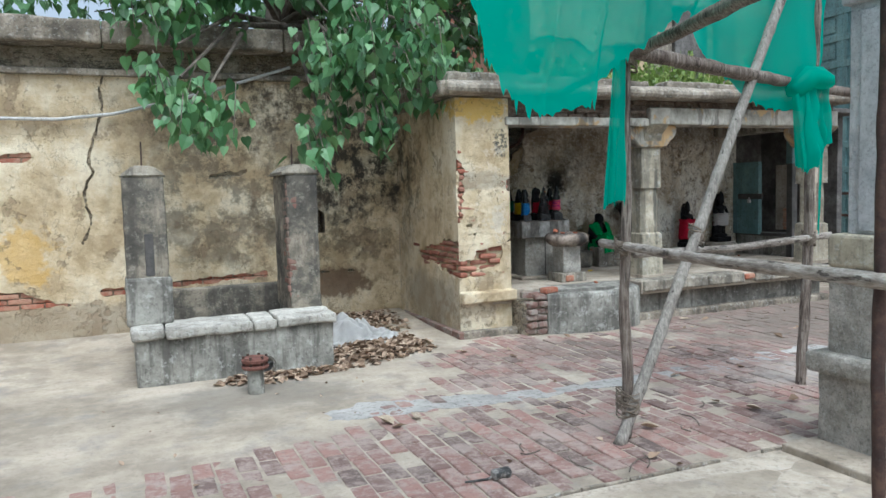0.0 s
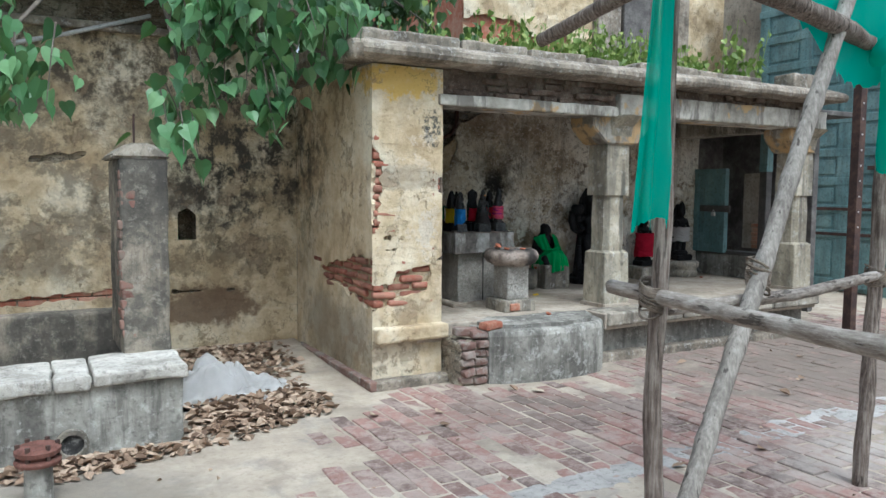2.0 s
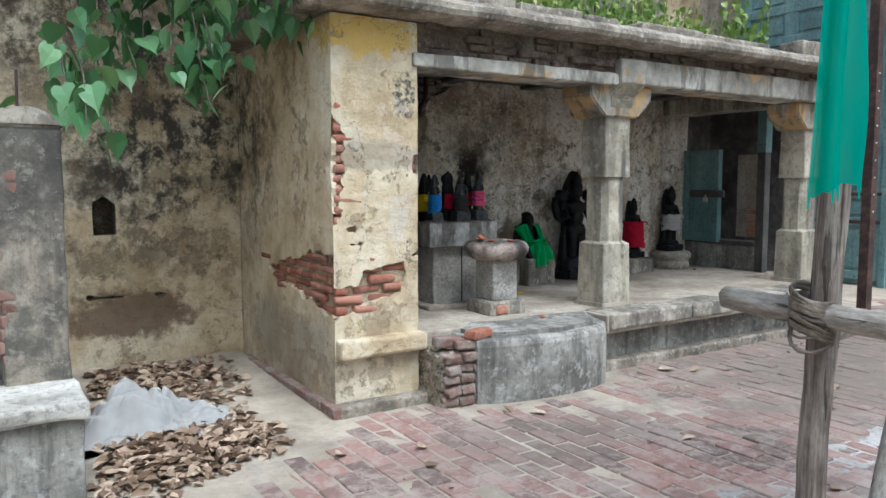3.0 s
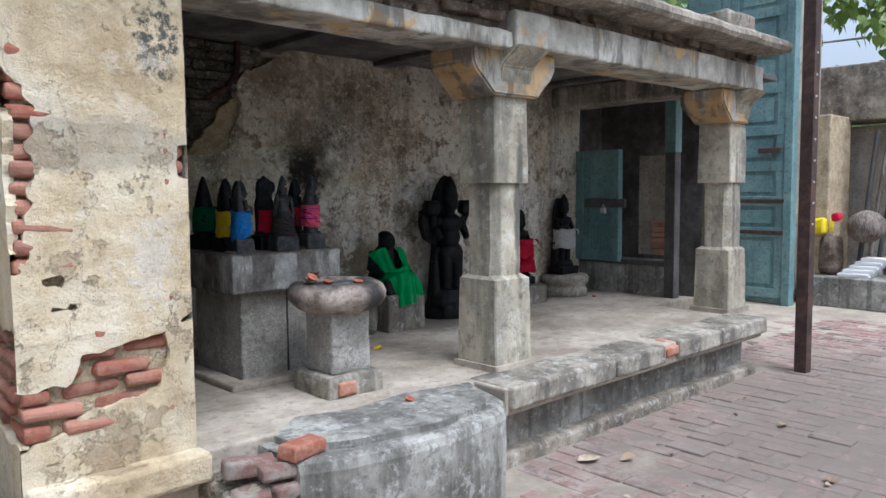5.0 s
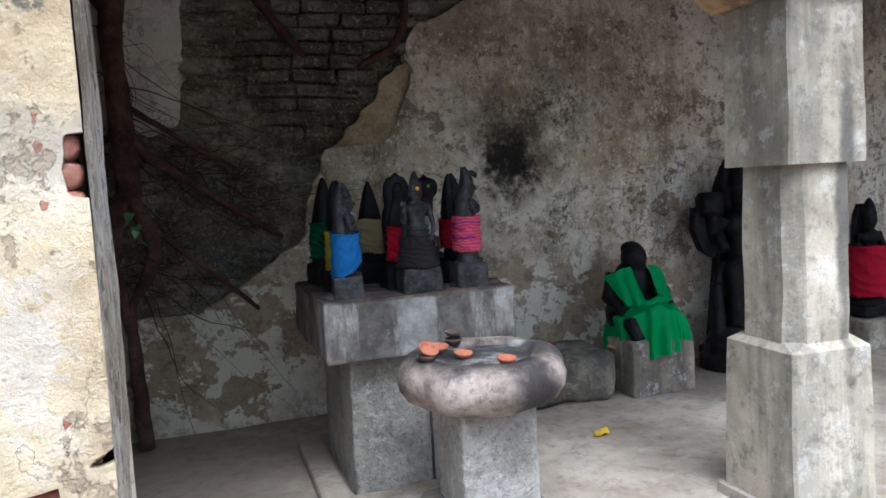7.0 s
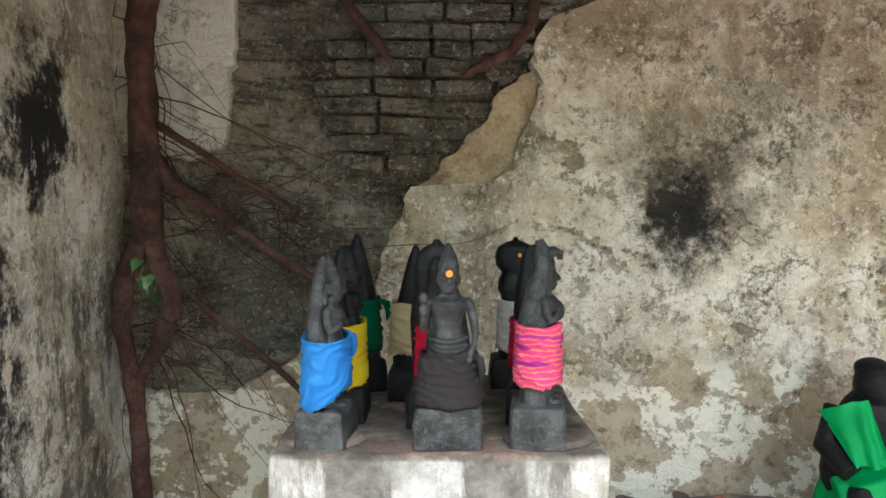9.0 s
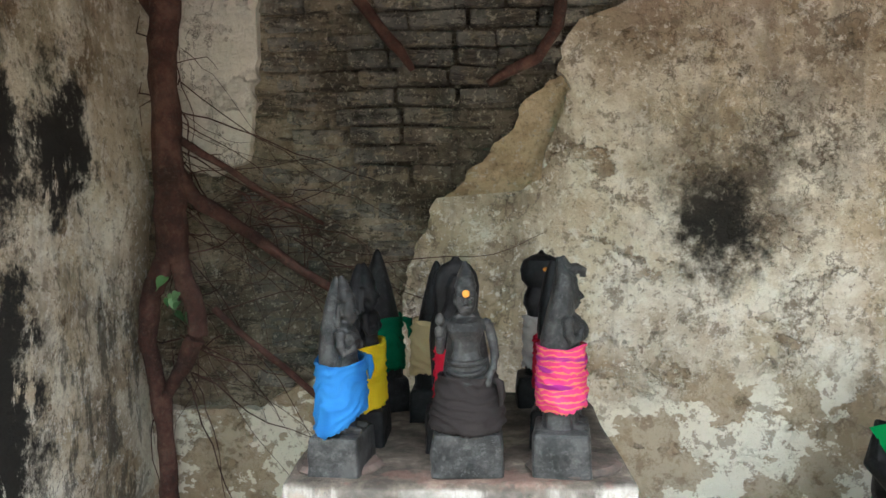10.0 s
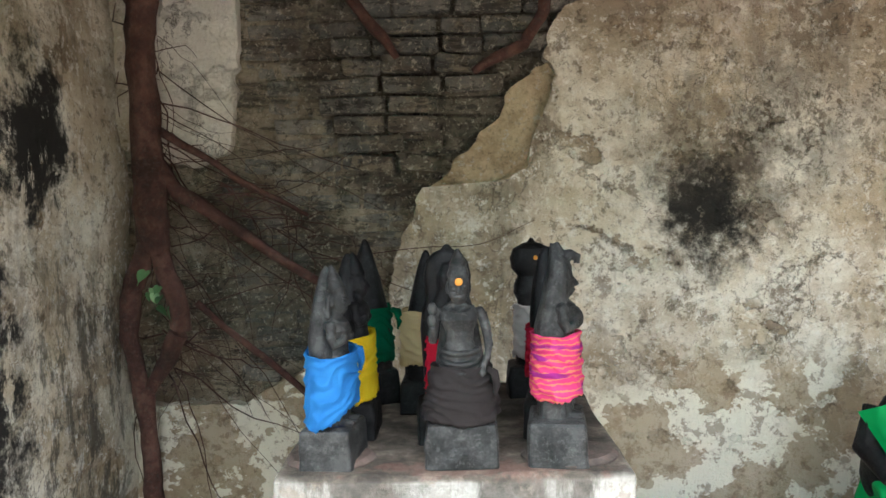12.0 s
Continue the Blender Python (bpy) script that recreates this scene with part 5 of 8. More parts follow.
for k in range(4):
    bm = tube(bmesh.new(), [(12.9 + 0.05 * k, 7.75 - 0.09 * k, 0.36), (13.15, 7.65 - 0.13 * k, 2.1)], 0.03, 8, 0.2, k)
    whole("timber_stave", bm, TIMBER if k % 2 else DARKWOOD, "old timber stave leaning on the store wall", "timber", "leaning staves")

# plain walls that close the yard, and the tall building behind the porch
whole("wall_south", block((-8, -6.4, 0), (15, -6, 3.4), 0.03, 0.8, 0.02), PLASTER, "plain cream boundary wall of the yard", "wall", kind="structure")
whole("wall_west", block((-7.4, -6, 0), (-7, 9.5, 3.2), 0.03, 0.8, 0.02), PLASTER, "plain cream boundary wall of the yard side", "wall", kind="structure")
whole("wall_east", block((14.0, -6, 0), (14.4, 4.4, 3.2), 0.03, 0.8, 0.02), PLASTER, "plain cream boundary wall beyond the store", "wall", kind="structure")


def hall():
    h = thing("building_hall", "tall cream plastered hall with patches of bare brick behind the porch", "building", kind="structure")
    bare = [[(7.0, 4.1), (7.9, 4.2), (8.5, 4.0), (9.2, 4.15), (9.2, 3.6), (8.4, 3.7), (7.6, 3.8)], [(5.0, 4.6), (6.0, 4.8), (5.8, 5.4), (4.9, 5.3)]]

    def keep(u, v):
        f = np.ones(u.shape)
        for k, poly in enumerate(bare):
            f = np.minimum(f, -inside(u, v, poly, 0.12, 3, k))
        return f

    part("wall_body", block((7.2, 12.06, 0), (13.5, 16, 7.0), 0.02, 1.0), REDBRICK, h)
    skin("plaster", PLASTER, (0, 12.0, 0), (1, 0, 0), (0, 0, 1), (0, -1, 0), (7.2, 13.5), (2.0, 7.0), 0.08, keep, 0.05, h, 0.03)
    # no real recess: a solid block whose dark colour is the window's shade
    part("opening", block((10.3, 11.9, 3.0), (11.1, 12.1, 4.9), 0.02, 0.5), DARKSTONE, h, "solid dark block for the shade in a tall window")
    part("pilaster", block((11.3, 11.85, 0.5), (11.8, 12.1, 7.0), 0.03, 0.5, 0.02), COPING, h)
    part("pilaster", block((9.7, 11.85, 0.5), (10.2, 12.1, 7.0), 0.03, 0.5, 0.02), COPING, h)
    return h


hall()


# ---- well with two posts ----
def well():
    w = thing("old_well", "old stained cement well trough with two square brick posts", "well")
    part("front_wall", block((0.50, 6.66, -0.06), (2.11, 7.08, 0.41), 0.02, 0.09, 0.012, 5), CEMENT, w, "grey streaked front wall")
    for k, (a, b) in enumerate(((0.475, 0.73), (0.735, 1.42), (1.43, 1.615), (1.625, 2.14))):
        part("cap_stone", block((a, 6.615, 0.385 + 0.008 * (k == 3)), (b, 7.12, 0.468 + 0.012 * (k == 3)), 0.022, 0.07, 0.014, 7, k), PALESTONE, w, "pale worn cap stone")
    part("side_wall", block((0.50, 7.0, -0.05), (0.70, 8.25, 0.40), 0.02, 0.12, 0.012), CEMENT, w)
    part("side_wall", block((1.92, 7.0, -0.05), (2.11, 8.25, 0.40), 0.02, 0.12, 0.012), CEMENT, w)
    part("back_wall", block((0.50, 8.1, -0.05), (2.11, 8.28, 0.60), 0.02, 0.12, 0.014), SOOTCEMENT, w, "blackened back wall")
    for x0, x1, y0, y1, bare in ((0.47, 0.80, 6.95, 7.30, False), (1.80, 2.115, 7.06, 7.70, True)):
        body = bmesh.new()
        rbox(body, (x0 + (0.03 if bare else 0), y0, 0.45), (x1, y1, 1.70), 0.025, 0.08, 0.010, 6, x0)
        post = part("post", body, SOOTCEMENT, w, "black-stained square brick post")
        bm = prism(bmesh.new(), [(x0 - 0.01, 1.69), (x1 + 0.01, 1.69), (x1 + 0.01, 1.71), (x1 - 0.09, 1.785), (x0 + 0.09, 1.785), (x0 - 0.01, 1.71)], 1, y0 - 0.01, y1 + 0.01)
        bmesh.ops.bevel(bm, geom=list(bm.edges), offset=0.015, segments=2, affect="EDGES")
        part("post_cap", bm, STONE, post, "chamfered cap")
        part("iron_rod", tube(bmesh.new(), [((x0 + x1) / 2, (y0 + y1) / 2, 1.76), ((x0 + x1) / 2 + 0.004, (y0 + y1) / 2, 1.99)], 0.007, 6), RUST, post, "rusty iron rod")
        if bare:
            me = brick_mesh("brick", 0.21, 0.055, 0.06, DUSTBRICK, 0.012, 0.008, 3)
            head = brick_mesh("brick", 0.085, 0.056, 0.06, DUSTBRICK, 0.012, 0.009, 5)
            for k in range(17):
                place("brick", head, pose(x0 + 0.066 + random.uniform(-0.012, 0.012), y0 + 0.030 + random.uniform(-0.004, 0.004), 0.60 + k * 0.062, 0, 0, random.uniform(-2, 2)), post)
            for k in range(15):
                place("brick", me, pose(x0 + 0.057 + random.uniform(-0.004, 0.004), y0 + 0.13 + random.uniform(-0.015, 0.015), 0.60 + k * 0.062, 0, 0, 90 + random.uniform(-2, 2)), post)
        else:
            part("render_patch", block((x0 - 0.015, y0 - 0.025, 0.45), (x1 + 0.02, y1, 0.86), 0.03, 0.07, 0.008, 7), CEMENT, post, "smooth grey cement repair")
            # raised dark strip, coloured as the shade within a narrow slot
            part("slot", block((x0 + 0.15, y0 - 0.008, 0.87), (x0 + 0.22, y0 + 0.03, 1.22), 0.006, 0.1), DARKWOOD, post, "dark strip standing for a shaded slot")
    ring = lathe(bmesh.new(), [(0.085, -0.02), (0.085, 0.03), (0.062, 0.03), (0.058, -0.02)], (0, 0, 0), 24)
    ob = part("drain_mouth", ring, STONE, w, "drain mouth at the foot of the wall")
    ob.matrix_basis = pose(1.51, 6.635, 0.085, 90, 0, 0)
    # black disc painted as the shade inside the drain mouth
    disc = lathe(bmesh.new(), [(0.078, 0.0), (0.074, 0.012)], (0, 0, 0), 24)
    ob = part("drain_hole", disc, OIL, w)
    ob.matrix_basis = pose(1.51, 6.645, 0.085, 90, 0, 0)
    return w


SOOTCEMENT = mixed("black_streaked_cement", (0.05, 0.047, 0.042), (0.13, 0.12, 0.10), (0.32, 0.28, 0.22), 2.2, streak=0.5, speck=0.35, pale=(0.42, 0.39, 0.33))
well()


def standpipe():
    p = thing("standpipe", "short cement standpipe with a rusty bolted flange", "pipe", at=(1.337, 6.06, 0))
    part("pipe", lathe(bmesh.new(), [(0.062, -0.03), (0.064, 0.1), (0.06, 0.21)], (1.337, 6.06, 0), 18), CEMENT, p)
    part("flange", lathe(bmesh.new(), [(0.06, 0.195), (0.1, 0.20), (0.104, 0.215), (0.1, 0.225), (0.078, 0.23), (0.078, 0.245), (0.1, 0.25), (0.102, 0.27), (0.085, 0.285), (0.05, 0.285)], (1.337, 6.06, 0), 22), REDRUST, p, "rust-red double flange")
    for k in range(6):
        a = k * math.pi / 3
        part("bolt", lathe(bmesh.new(), [(0.011, 0.225), (0.011, 0.30)], (1.337 + 0.085 * math.cos(a), 6.06 + 0.085 * math.sin(a), 0), 6), RUST, p)
    return p


REDRUST = mixed("red_rust", (0.09, 0.04, 0.03), (0.15, 0.065, 0.05), (0.20, 0.10, 0.08), 14.0, 0.85, 0.5)
standpipe()


def sack():
    n = 56
    bm = bmesh.new()
    grid = []
    for i in range(n):
        row = []
        for j in range(n):
            u, v = i / (n - 1) * 2 - 1, j / (n - 1) * 2 - 1
            r = math.hypot(u, v)
            x = 2.60 + 0.43 * u + 0.04 * noise.noise(Vector((u * 2, v * 2, 9)))
            y = 7.50 + 0.28 * v + 0.05 * noise.noise(Vector((u * 2, v * 2, 5)))
            hump = max(0.0, 1 - ((u + 0.35) ** 2 / 0.5 + (v - 0.25) ** 2 / 0.7))
            z = 0.04 + 0.15 * hump ** 0.6 + 0.18 * abs(noise.noise(Vector((u * 2.6, v * 2.0, 1)))) + 0.10 * abs(noise.noise(Vector((u * 5 + v * 2, v * 4, 2)))) + 0.035 * abs(noise.noise(Vector((u * 12 - v * 5, v * 10, 2))))
            z = 0.012 + (z - 0.012) * min(1.0, max(0.0, (1.12 - r) / 0.55)) ** 0.8
            row.append(bm.verts.new((x, y, z)))
        grid.append(row)
    for i in range(n - 1):
        for j in range(n - 1):
            bm.faces.new((grid[i][j], grid[i + 1][j], grid[i + 1][j + 1], grid[i][j + 1]))
    bmesh.ops.solidify(bm, geom=list(bm.faces), thickness=-0.006)
    return whole("empty_sack", bm, SACK, "crumpled white woven plastic sack lying on dry leaves", "sack", smooth=True)


sack()

# conduit along the long wall
pts = [(-7, 8.93, 2.34), (-3, 8.93, 2.36), (-0.6, 8.94, 2.35), (-0.1, 8.94, 2.345), (0.43, 8.94, 2.405), (1.0, 8.94, 2.55), (1.66, 8.93, 2.74), (2.3, 8.9, 2.95)]
whole("wall_conduit", tube(bmesh.new(), pts, 0.018, 10), PIPE, "sagging grey plastic conduit along the cream wall", "conduit", smooth=True)


# ---- scaffold of poles with green net ----
def pole(name, pts, r0, r1, material, seed, label, nodes=False):
    fine, radii = [], []
    pts = [Vector(p) for p in pts]
    total = sum((b - a).length for a, b in zip(pts, pts[1:]))
    run = 0.0
    for a, b in zip(pts, pts[1:]):
        n = max(2, int((b - a).length / 0.05))
        for k in range(n):
            p = a.lerp(b, k / n)
            s = run + (b - a).length * k / n
            p += Vector((noise.noise(Vector((s * 1.7, seed, 0))), noise.noise(Vector((s * 1.7, seed, 7))), 0)) * (0.006 if nodes else 0.016)
            r = r0 + (r1 - r0) * s / total
            if nodes and (s % 0.36) < 0.05:
                r *= 1.16
            fine.append(p)
            radii.append(r)
        run += (b - a).length
    fine.append(pts[-1])
    radii.append(r1)
    bm = tube(bmesh.new(), fine, radii, 12, 0.05 if nodes else 0.24, seed)
    return whole(name, bm, material, label, "pole", "scaffold poles", smooth=True)


pole("scaffold_post", [(3.19, 3.94, -0.02), (3.185, 3.91, 2.33)], 0.031, 0.028, TIMBER, 1, "upright weathered timber scaffold post on the brick paving")
pole("scaffold_post", [(5.05, 4.32, -0.02), (5.15, 4.35, 1.1), (5.26, 4.4, 2.9)], 0.038, 0.033, TIMBER, 2, "leaning brown timber scaffold post wrapped in green net")
pole("scaffold_post", [(3.10, 2.24, -0.02), (3.11, 2.24, 3.0)], 0.026, 0.026, RUST, 3, "dark thin scaffold post beside the granite column")
pole("scaffold_brace", [(3.075, 3.85, -0.01), (3.765, 3.98, 1.2), (4.30, 4.06, 2.19), (4.82, 4.13, 3.15)], 0.035, 0.031, BAMBOO, 4, "grey bamboo brace leaning across the scaffold", True)
pole("scaffold_rail", [(3.18, 4.16, 1.165), (3.135, 3.2, 1.135), (3.07, 2.15, 1.13)], 0.026, 0.031, RAILWOOD, 5, "bleached round timber rail lashed at waist height")
pole("scaffold_rail", [(3.28, 3.97, 1.10), (4.2, 4.12, 1.075), (5.45, 4.42, 1.09)], 0.023, 0.028, RAILWOOD, 6, "thin bowed timber rail between the scaffold posts")
pole("scaffold_rail", [(3.36, 4.85, 2.18), (3.21, 3.85, 2.26), (2.93, 1.7, 2.43)], 0.030, 0.046, TIMBER, 7, "dark crooked timber top rail under the green net")
pole("scaffold_rail", [(3.15, 3.86, 2.28), (4.3, 4.05, 2.2), (5.3, 4.42, 2.2), (5.9, 4.6, 2.2)], 0.044, 0.036, TIMBER, 8, "reddish timber top rail knotted with green net")


def lashing(centre, r, n, seed, label):
    bm = bmesh.new()
    n *= 2
    for k in range(n):
        a, b = random.uniform(-1.6, 1.6), random.uniform(-1.8, 1.8)
        loop = []
        for s in range(13):
            t = 2 * math.pi * s / 12
            loop.append(Vector(centre) + Vector((r * math.cos(t), r * math.sin(t), 0.4 * r * math.sin(t + a) + 0.008 * (k - n / 2) + random.uniform(-0.002, 0.002) + 0.3 * r * b * math.cos(t))))
        tube(bm, loop, random.uniform(0.003, 0.006), 6, 0.5, seed, False)
    return whole("rope_lashing", bm, ROPE, label, "rope", "rope lashings")


ROPE = mixed("frayed_coir_rope", (0.10, 0.08, 0.06), (0.17, 0.14, 0.11), (0.26, 0.22, 0.18), 20.0, 0.95, 0.5)
lashing((3.175, 3.9, 0.24), 0.068, 7, 1, "coir rope lashing at the foot of the bamboo brace")
lashing((3.175, 3.945, 1.16), 0.043, 6, 2, "frayed rope lashing where rail meets post")
lashing((3.77, 3.99, 1.2), 0.044, 6, 3, "rope lashing round the bamboo brace")
lashing((5.16, 4.36, 1.09), 0.05, 5, 4, "rope lashing on the leaning post")
lashing((3.185, 3.9, 2.26), 0.06, 6, 5, "dark rope lashing at the top of the post")


def cloth_sheet(low, high, folds, depth, n=60, m=26, ragged=0.012, seed=0):
    """A hanging sheet between a lower and an upper edge, with folds across it."""
    bm = bmesh.new()
    low, high = [Vector(p) for p in low], [Vector(p) for p in high]

    def along(line, s):
        x = s * (len(line) - 1)
        k = min(int(x), len(line) - 2)
        return line[k].lerp(line[k + 1], x - k)

    grid = []
    for i in range(n + 1):
        s = i / n
        a, b = along(low, s), along(high, s)
        side = (along(low, min(1, s + 0.02)) - along(low, max(0, s - 0.02))).cross(Vector((0, 0, 1)))
        side = side.normalized() if side.length > 1e-6 else Vector((0, 1, 0))
        row = []
        for j in range(m + 1):
            t = j / m
            p = a.lerp(b, t)
            p += side * depth * (math.sin(folds * s * 6.28 + 2 * t + seed) * (0.35 + 0.65 * (1 - t)) + 0.7 * noise.noise(Vector((s * 4 + seed, t * 3, 0))))
            if j == 0:
                p.z -= ragged * random.random() * (2 if random.random() < 0.3 else 0.6)
            row.append(bm.verts.new(p))
        grid.append(row)
    for i in range(n):
        for j in range(m):
            bm.faces.new((grid[i][j], grid[i + 1][j], grid[i + 1][j + 1], grid[i][j + 1]))
    return bm


net_low = [(1.356, 2.2, 2.033), (1.446, 2.25, 1.91), (1.60, 2.3, 1.79), (1.75, 2.34, 1.756), (1.93, 2.5, 1.795), (2.045, 2.65, 1.896), (3.04, 3.6, 2.24), (3.63, 3.75, 2.565)]
net_high = [(1.2, 2.1, 3.0), (1.35, 2.15, 3.1), (1.6, 2.2, 3.2), (1.9, 2.3, 3.2), (2.2, 2.5, 3.2), (2.5, 2.7, 3.1), (3.1, 3.3, 3.0), (3.7, 3.6, 3.0)]
whole("shade_net", cloth_sheet(net_low, net_high, 1.6, 0.05, 90, 30, 0.03, 1), NET, "torn bright green shade net hanging from the top rail", "net", "green nets", smooth=True)
whole("shade_net", cloth_sheet([(2.99, 3.86, 1.385), (3.01, 3.84, 1.42), (3.06, 3.83, 1.43), (3.11, 3.84, 1.43)], [(3.07, 3.86, 2.27), (3.09, 3.85, 2.28), (3.13, 3.85, 2.28), (3.16, 3.86, 2.28)], 2.0, 0.018, 30, 30, 0.02, 2), NET, "narrow green net streamer hanging down the scaffold post", "net", "green nets", smooth=True)
whole("shade_net", cloth_sheet([(3.73, 4.0, 2.5), (3.93, 4.05, 2.31), (4.24, 4.1, 2.06), (4.55, 4.15, 2.02), (4.80, 4.2, 2.01), (5.1, 4.3, 2.2), (5.35, 4.4, 2.3)], [(3.9, 4.05, 2.75), (4.1, 4.1, 2.9), (4.4, 4.15, 3.1), (4.7, 4.2, 3.2), (4.95, 4.25, 3.2), (5.2, 4.35, 3.2), (5.4, 4.4, 3.2)], 2.3, 0.04, 70, 26, 0.02, 3), NET, "green shade net slung between bamboo brace and post", "net", "green nets", smooth=True)
whole("shade_net", cloth_sheet([(4.80, 4.16, 1.62), (4.86, 4.10, 1.58), (4.95, 4.14, 1.64), (5.06, 4.22, 1.75)], [(4.72, 4.12, 2.08), (4.85, 4.12, 2.14), (5.0, 4.2, 2.16), (5.2, 4.3, 2.18)], 3.2, 0.05, 50, 26, 0.02, 4), NET, "bunched knot of green net drooping from the rail", "net", "green nets", smooth=True)
whole("shade_net", cloth_sheet([(5.25, 4.35, 1.80), (5.32, 4.36, 1.76), (5.38, 4.38, 1.80)], [(5.2, 4.32, 2.2), (5.3, 4.36, 2.24), (5.42, 4.4, 2.22)], 1.5, 0.03, 24, 18, 0.02, 5), NET, "short green net flap on the leaning post", "net", "green nets", smooth=True)
whole("shade_net", cloth_sheet([(5.085, 4.22, 1.16), (5.10, 4.215, 1.12)], [(5.10, 4.22, 1.75), (5.135, 4.22, 1.75)], 1, 0.008, 6, 22, 0.02, 6), NET, "thin green net strip along the leaning post", "net", "green nets", smooth=True)
whole("shade_net", tube(bmesh.new(), [(4.75, 4.14, 2.12), (4.95, 4.2, 2.24), (5.2, 4.28, 2.25), (5.42, 4.4, 2.23)], (0.05, 0.085, 0.08, 0.03), 12, 0.5, 3), NET, "twisted green net tied round the top rail", "net", "green nets", smooth=True)


# ---- granite column ----
def granite_column():
    c = thing("granite_column", "grey dressed granite column on a moulded square base", "column", at=(4.31, 3.04, 0))
    cx, cy = 4.31, 3.04

    def sq(h, z0, z1, r, amp, seed):
        return block((cx - h, cy - h, z0), (cx + h, cy + h, z1), r, 0.08, amp, 9, seed)

    part("footing", block((3.80, 2.2, -0.05), (5.1, 3.345, 0.05), 0.012, 0.15, 0.006, 4), FLOOR, c, "low cement footing slab")
    part("plinth_block", sq(0.27, 0.03, 0.45, 0.012, 0.006, 1), GRANITE, c)
    part("ring_moulding", sq(0.325, 0.44, 0.56, 0.03, 0.006, 2), GRANITE, c)
    part("dado", sq(0.238, 0.55, 1.03, 0.012, 0.006, 3), GRANITE, c)
    part("neck_block", sq(0.242, 1.03, 1.215, 0.02, 0.005, 4), PILLAR, c)
    part("shaft", sq(0.175, 1.21, 2.46, 0.012, 0.004, 5), PALEGRANITE, c, "pale grey tooled shaft")
    part("rib", block((cx - 0.192, cy - 0.10, 1.23), (cx - 0.17, cy + 0.10, 2.40), 0.008, 0.1, 0.003), PALEGRANITE, c)
    part("rib", block((cx - 0.10, cy - 0.192, 1.23), (cx + 0.10, cy - 0.17, 2.40), 0.008, 0.1, 0.003), PALEGRANITE, c)
    part("capital", sq(0.21, 2.44, 2.60, 0.02, 0.005, 6), PALEGRANITE, c)
    part("shaft_top", sq(0.17, 2.59, 3.6, 0.012, 0.004, 7), PALEGRANITE, c)
    return c


PALEGRANITE = mixed("pale_tooled_granite", (0.34, 0.36, 0.38), (0.46, 0.48, 0.50), (0.56, 0.58, 0.60), 5.0, 0.85, 0.9, 40, 0.015, dark=(0.18, 0.19, 0.20))
granite_column()


# ---- rusted steel post by the gate ----
def steel_post():
    p = thing("steel_post", "rusted brown steel post with bolt holes standing in the yard", "post", at=(8.91, 6.82, 0))
    part("web", block((8.875, 6.79, -0.05), (8.955, 6.80, 4.2), 0.002, 1.0), RUST, p)
    part("flange", block((8.865, 6.79, -0.05), (8.877, 6.88, 4.2), 0.002, 1.0), RUST, p)
    part("flange", block((8.953, 6.79, -0.05), (8.965, 6.88, 4.2), 0.002, 1.0), RUST, p)
    for k in range(9):
        hole = part("bolt", lathe(bmesh.new(), [(0.009, 0), (0.009, 0.008)], (0, 0, 0), 8), STEEL, p)
        hole.matrix_basis = pose(8.905, 6.79, 1.15 + 0.16 * k, 90, 0, 0)
    return p


steel_post()


# ---- altar, idols and lamp inside the porch ----
def altar():
    a = thing("altar_block", "square granite altar under a thick black-stained slab", "altar", at=(5.06, 8.3, 0.44))
    part("pedestal", block((4.82, 8.05, 0.43), (5.29, 8.58, 0.93), 0.012, 0.07, 0.007, 9), GRANITE, a, "rough dressed granite pedestal")
    part("joint_strip", block((5.085, 8.044, 0.44), (5.094, 8.06, 0.925), 0.002, 0.2), OIL, a)
    part("slab", block((4.735, 7.965, 0.92), (5.385, 8.655, 1.122), 0.012, 0.07, 0.006, 8), SLAB, a, "thick grey slab with black oil stains")
    part("kerb", block((4.72, 7.93, 0.43), (5.42, 8.03, 0.475), 0.015, 0.1, 0.008), FLOOR, a)
    part("kerb", block((4.70, 7.93, 0.43), (4.80, 8.65, 0.475), 0.015, 0.1, 0.008), FLOOR, a)
    return a


altar()


def loft(bm, rings, seg=18, power=1.0):
    """A closed solid through rings (z, cx, cy, rx, ry); power below 1 squares the rings."""
    out = []
    for z, cx, cy, rx, ry in rings:
        ring = []
        for s in range(seg):
            t = 2 * math.pi * s / seg
            c, d = math.cos(t), math.sin(t)
            ring.append(bm.verts.new((cx + rx * math.copysign(abs(c) ** power, c), cy + ry * math.copysign(abs(d) ** power, d), z)))
        out.append(ring)
    for k in range(len(out) - 1):
        for s in range(seg):
            bm.faces.new((out[k][s], out[k][(s + 1) % seg], out[k + 1][(s + 1) % seg], out[k + 1][s]))
    bm.faces.new(out[0][::-1])
    bm.faces.new(out[-1])
    return bm


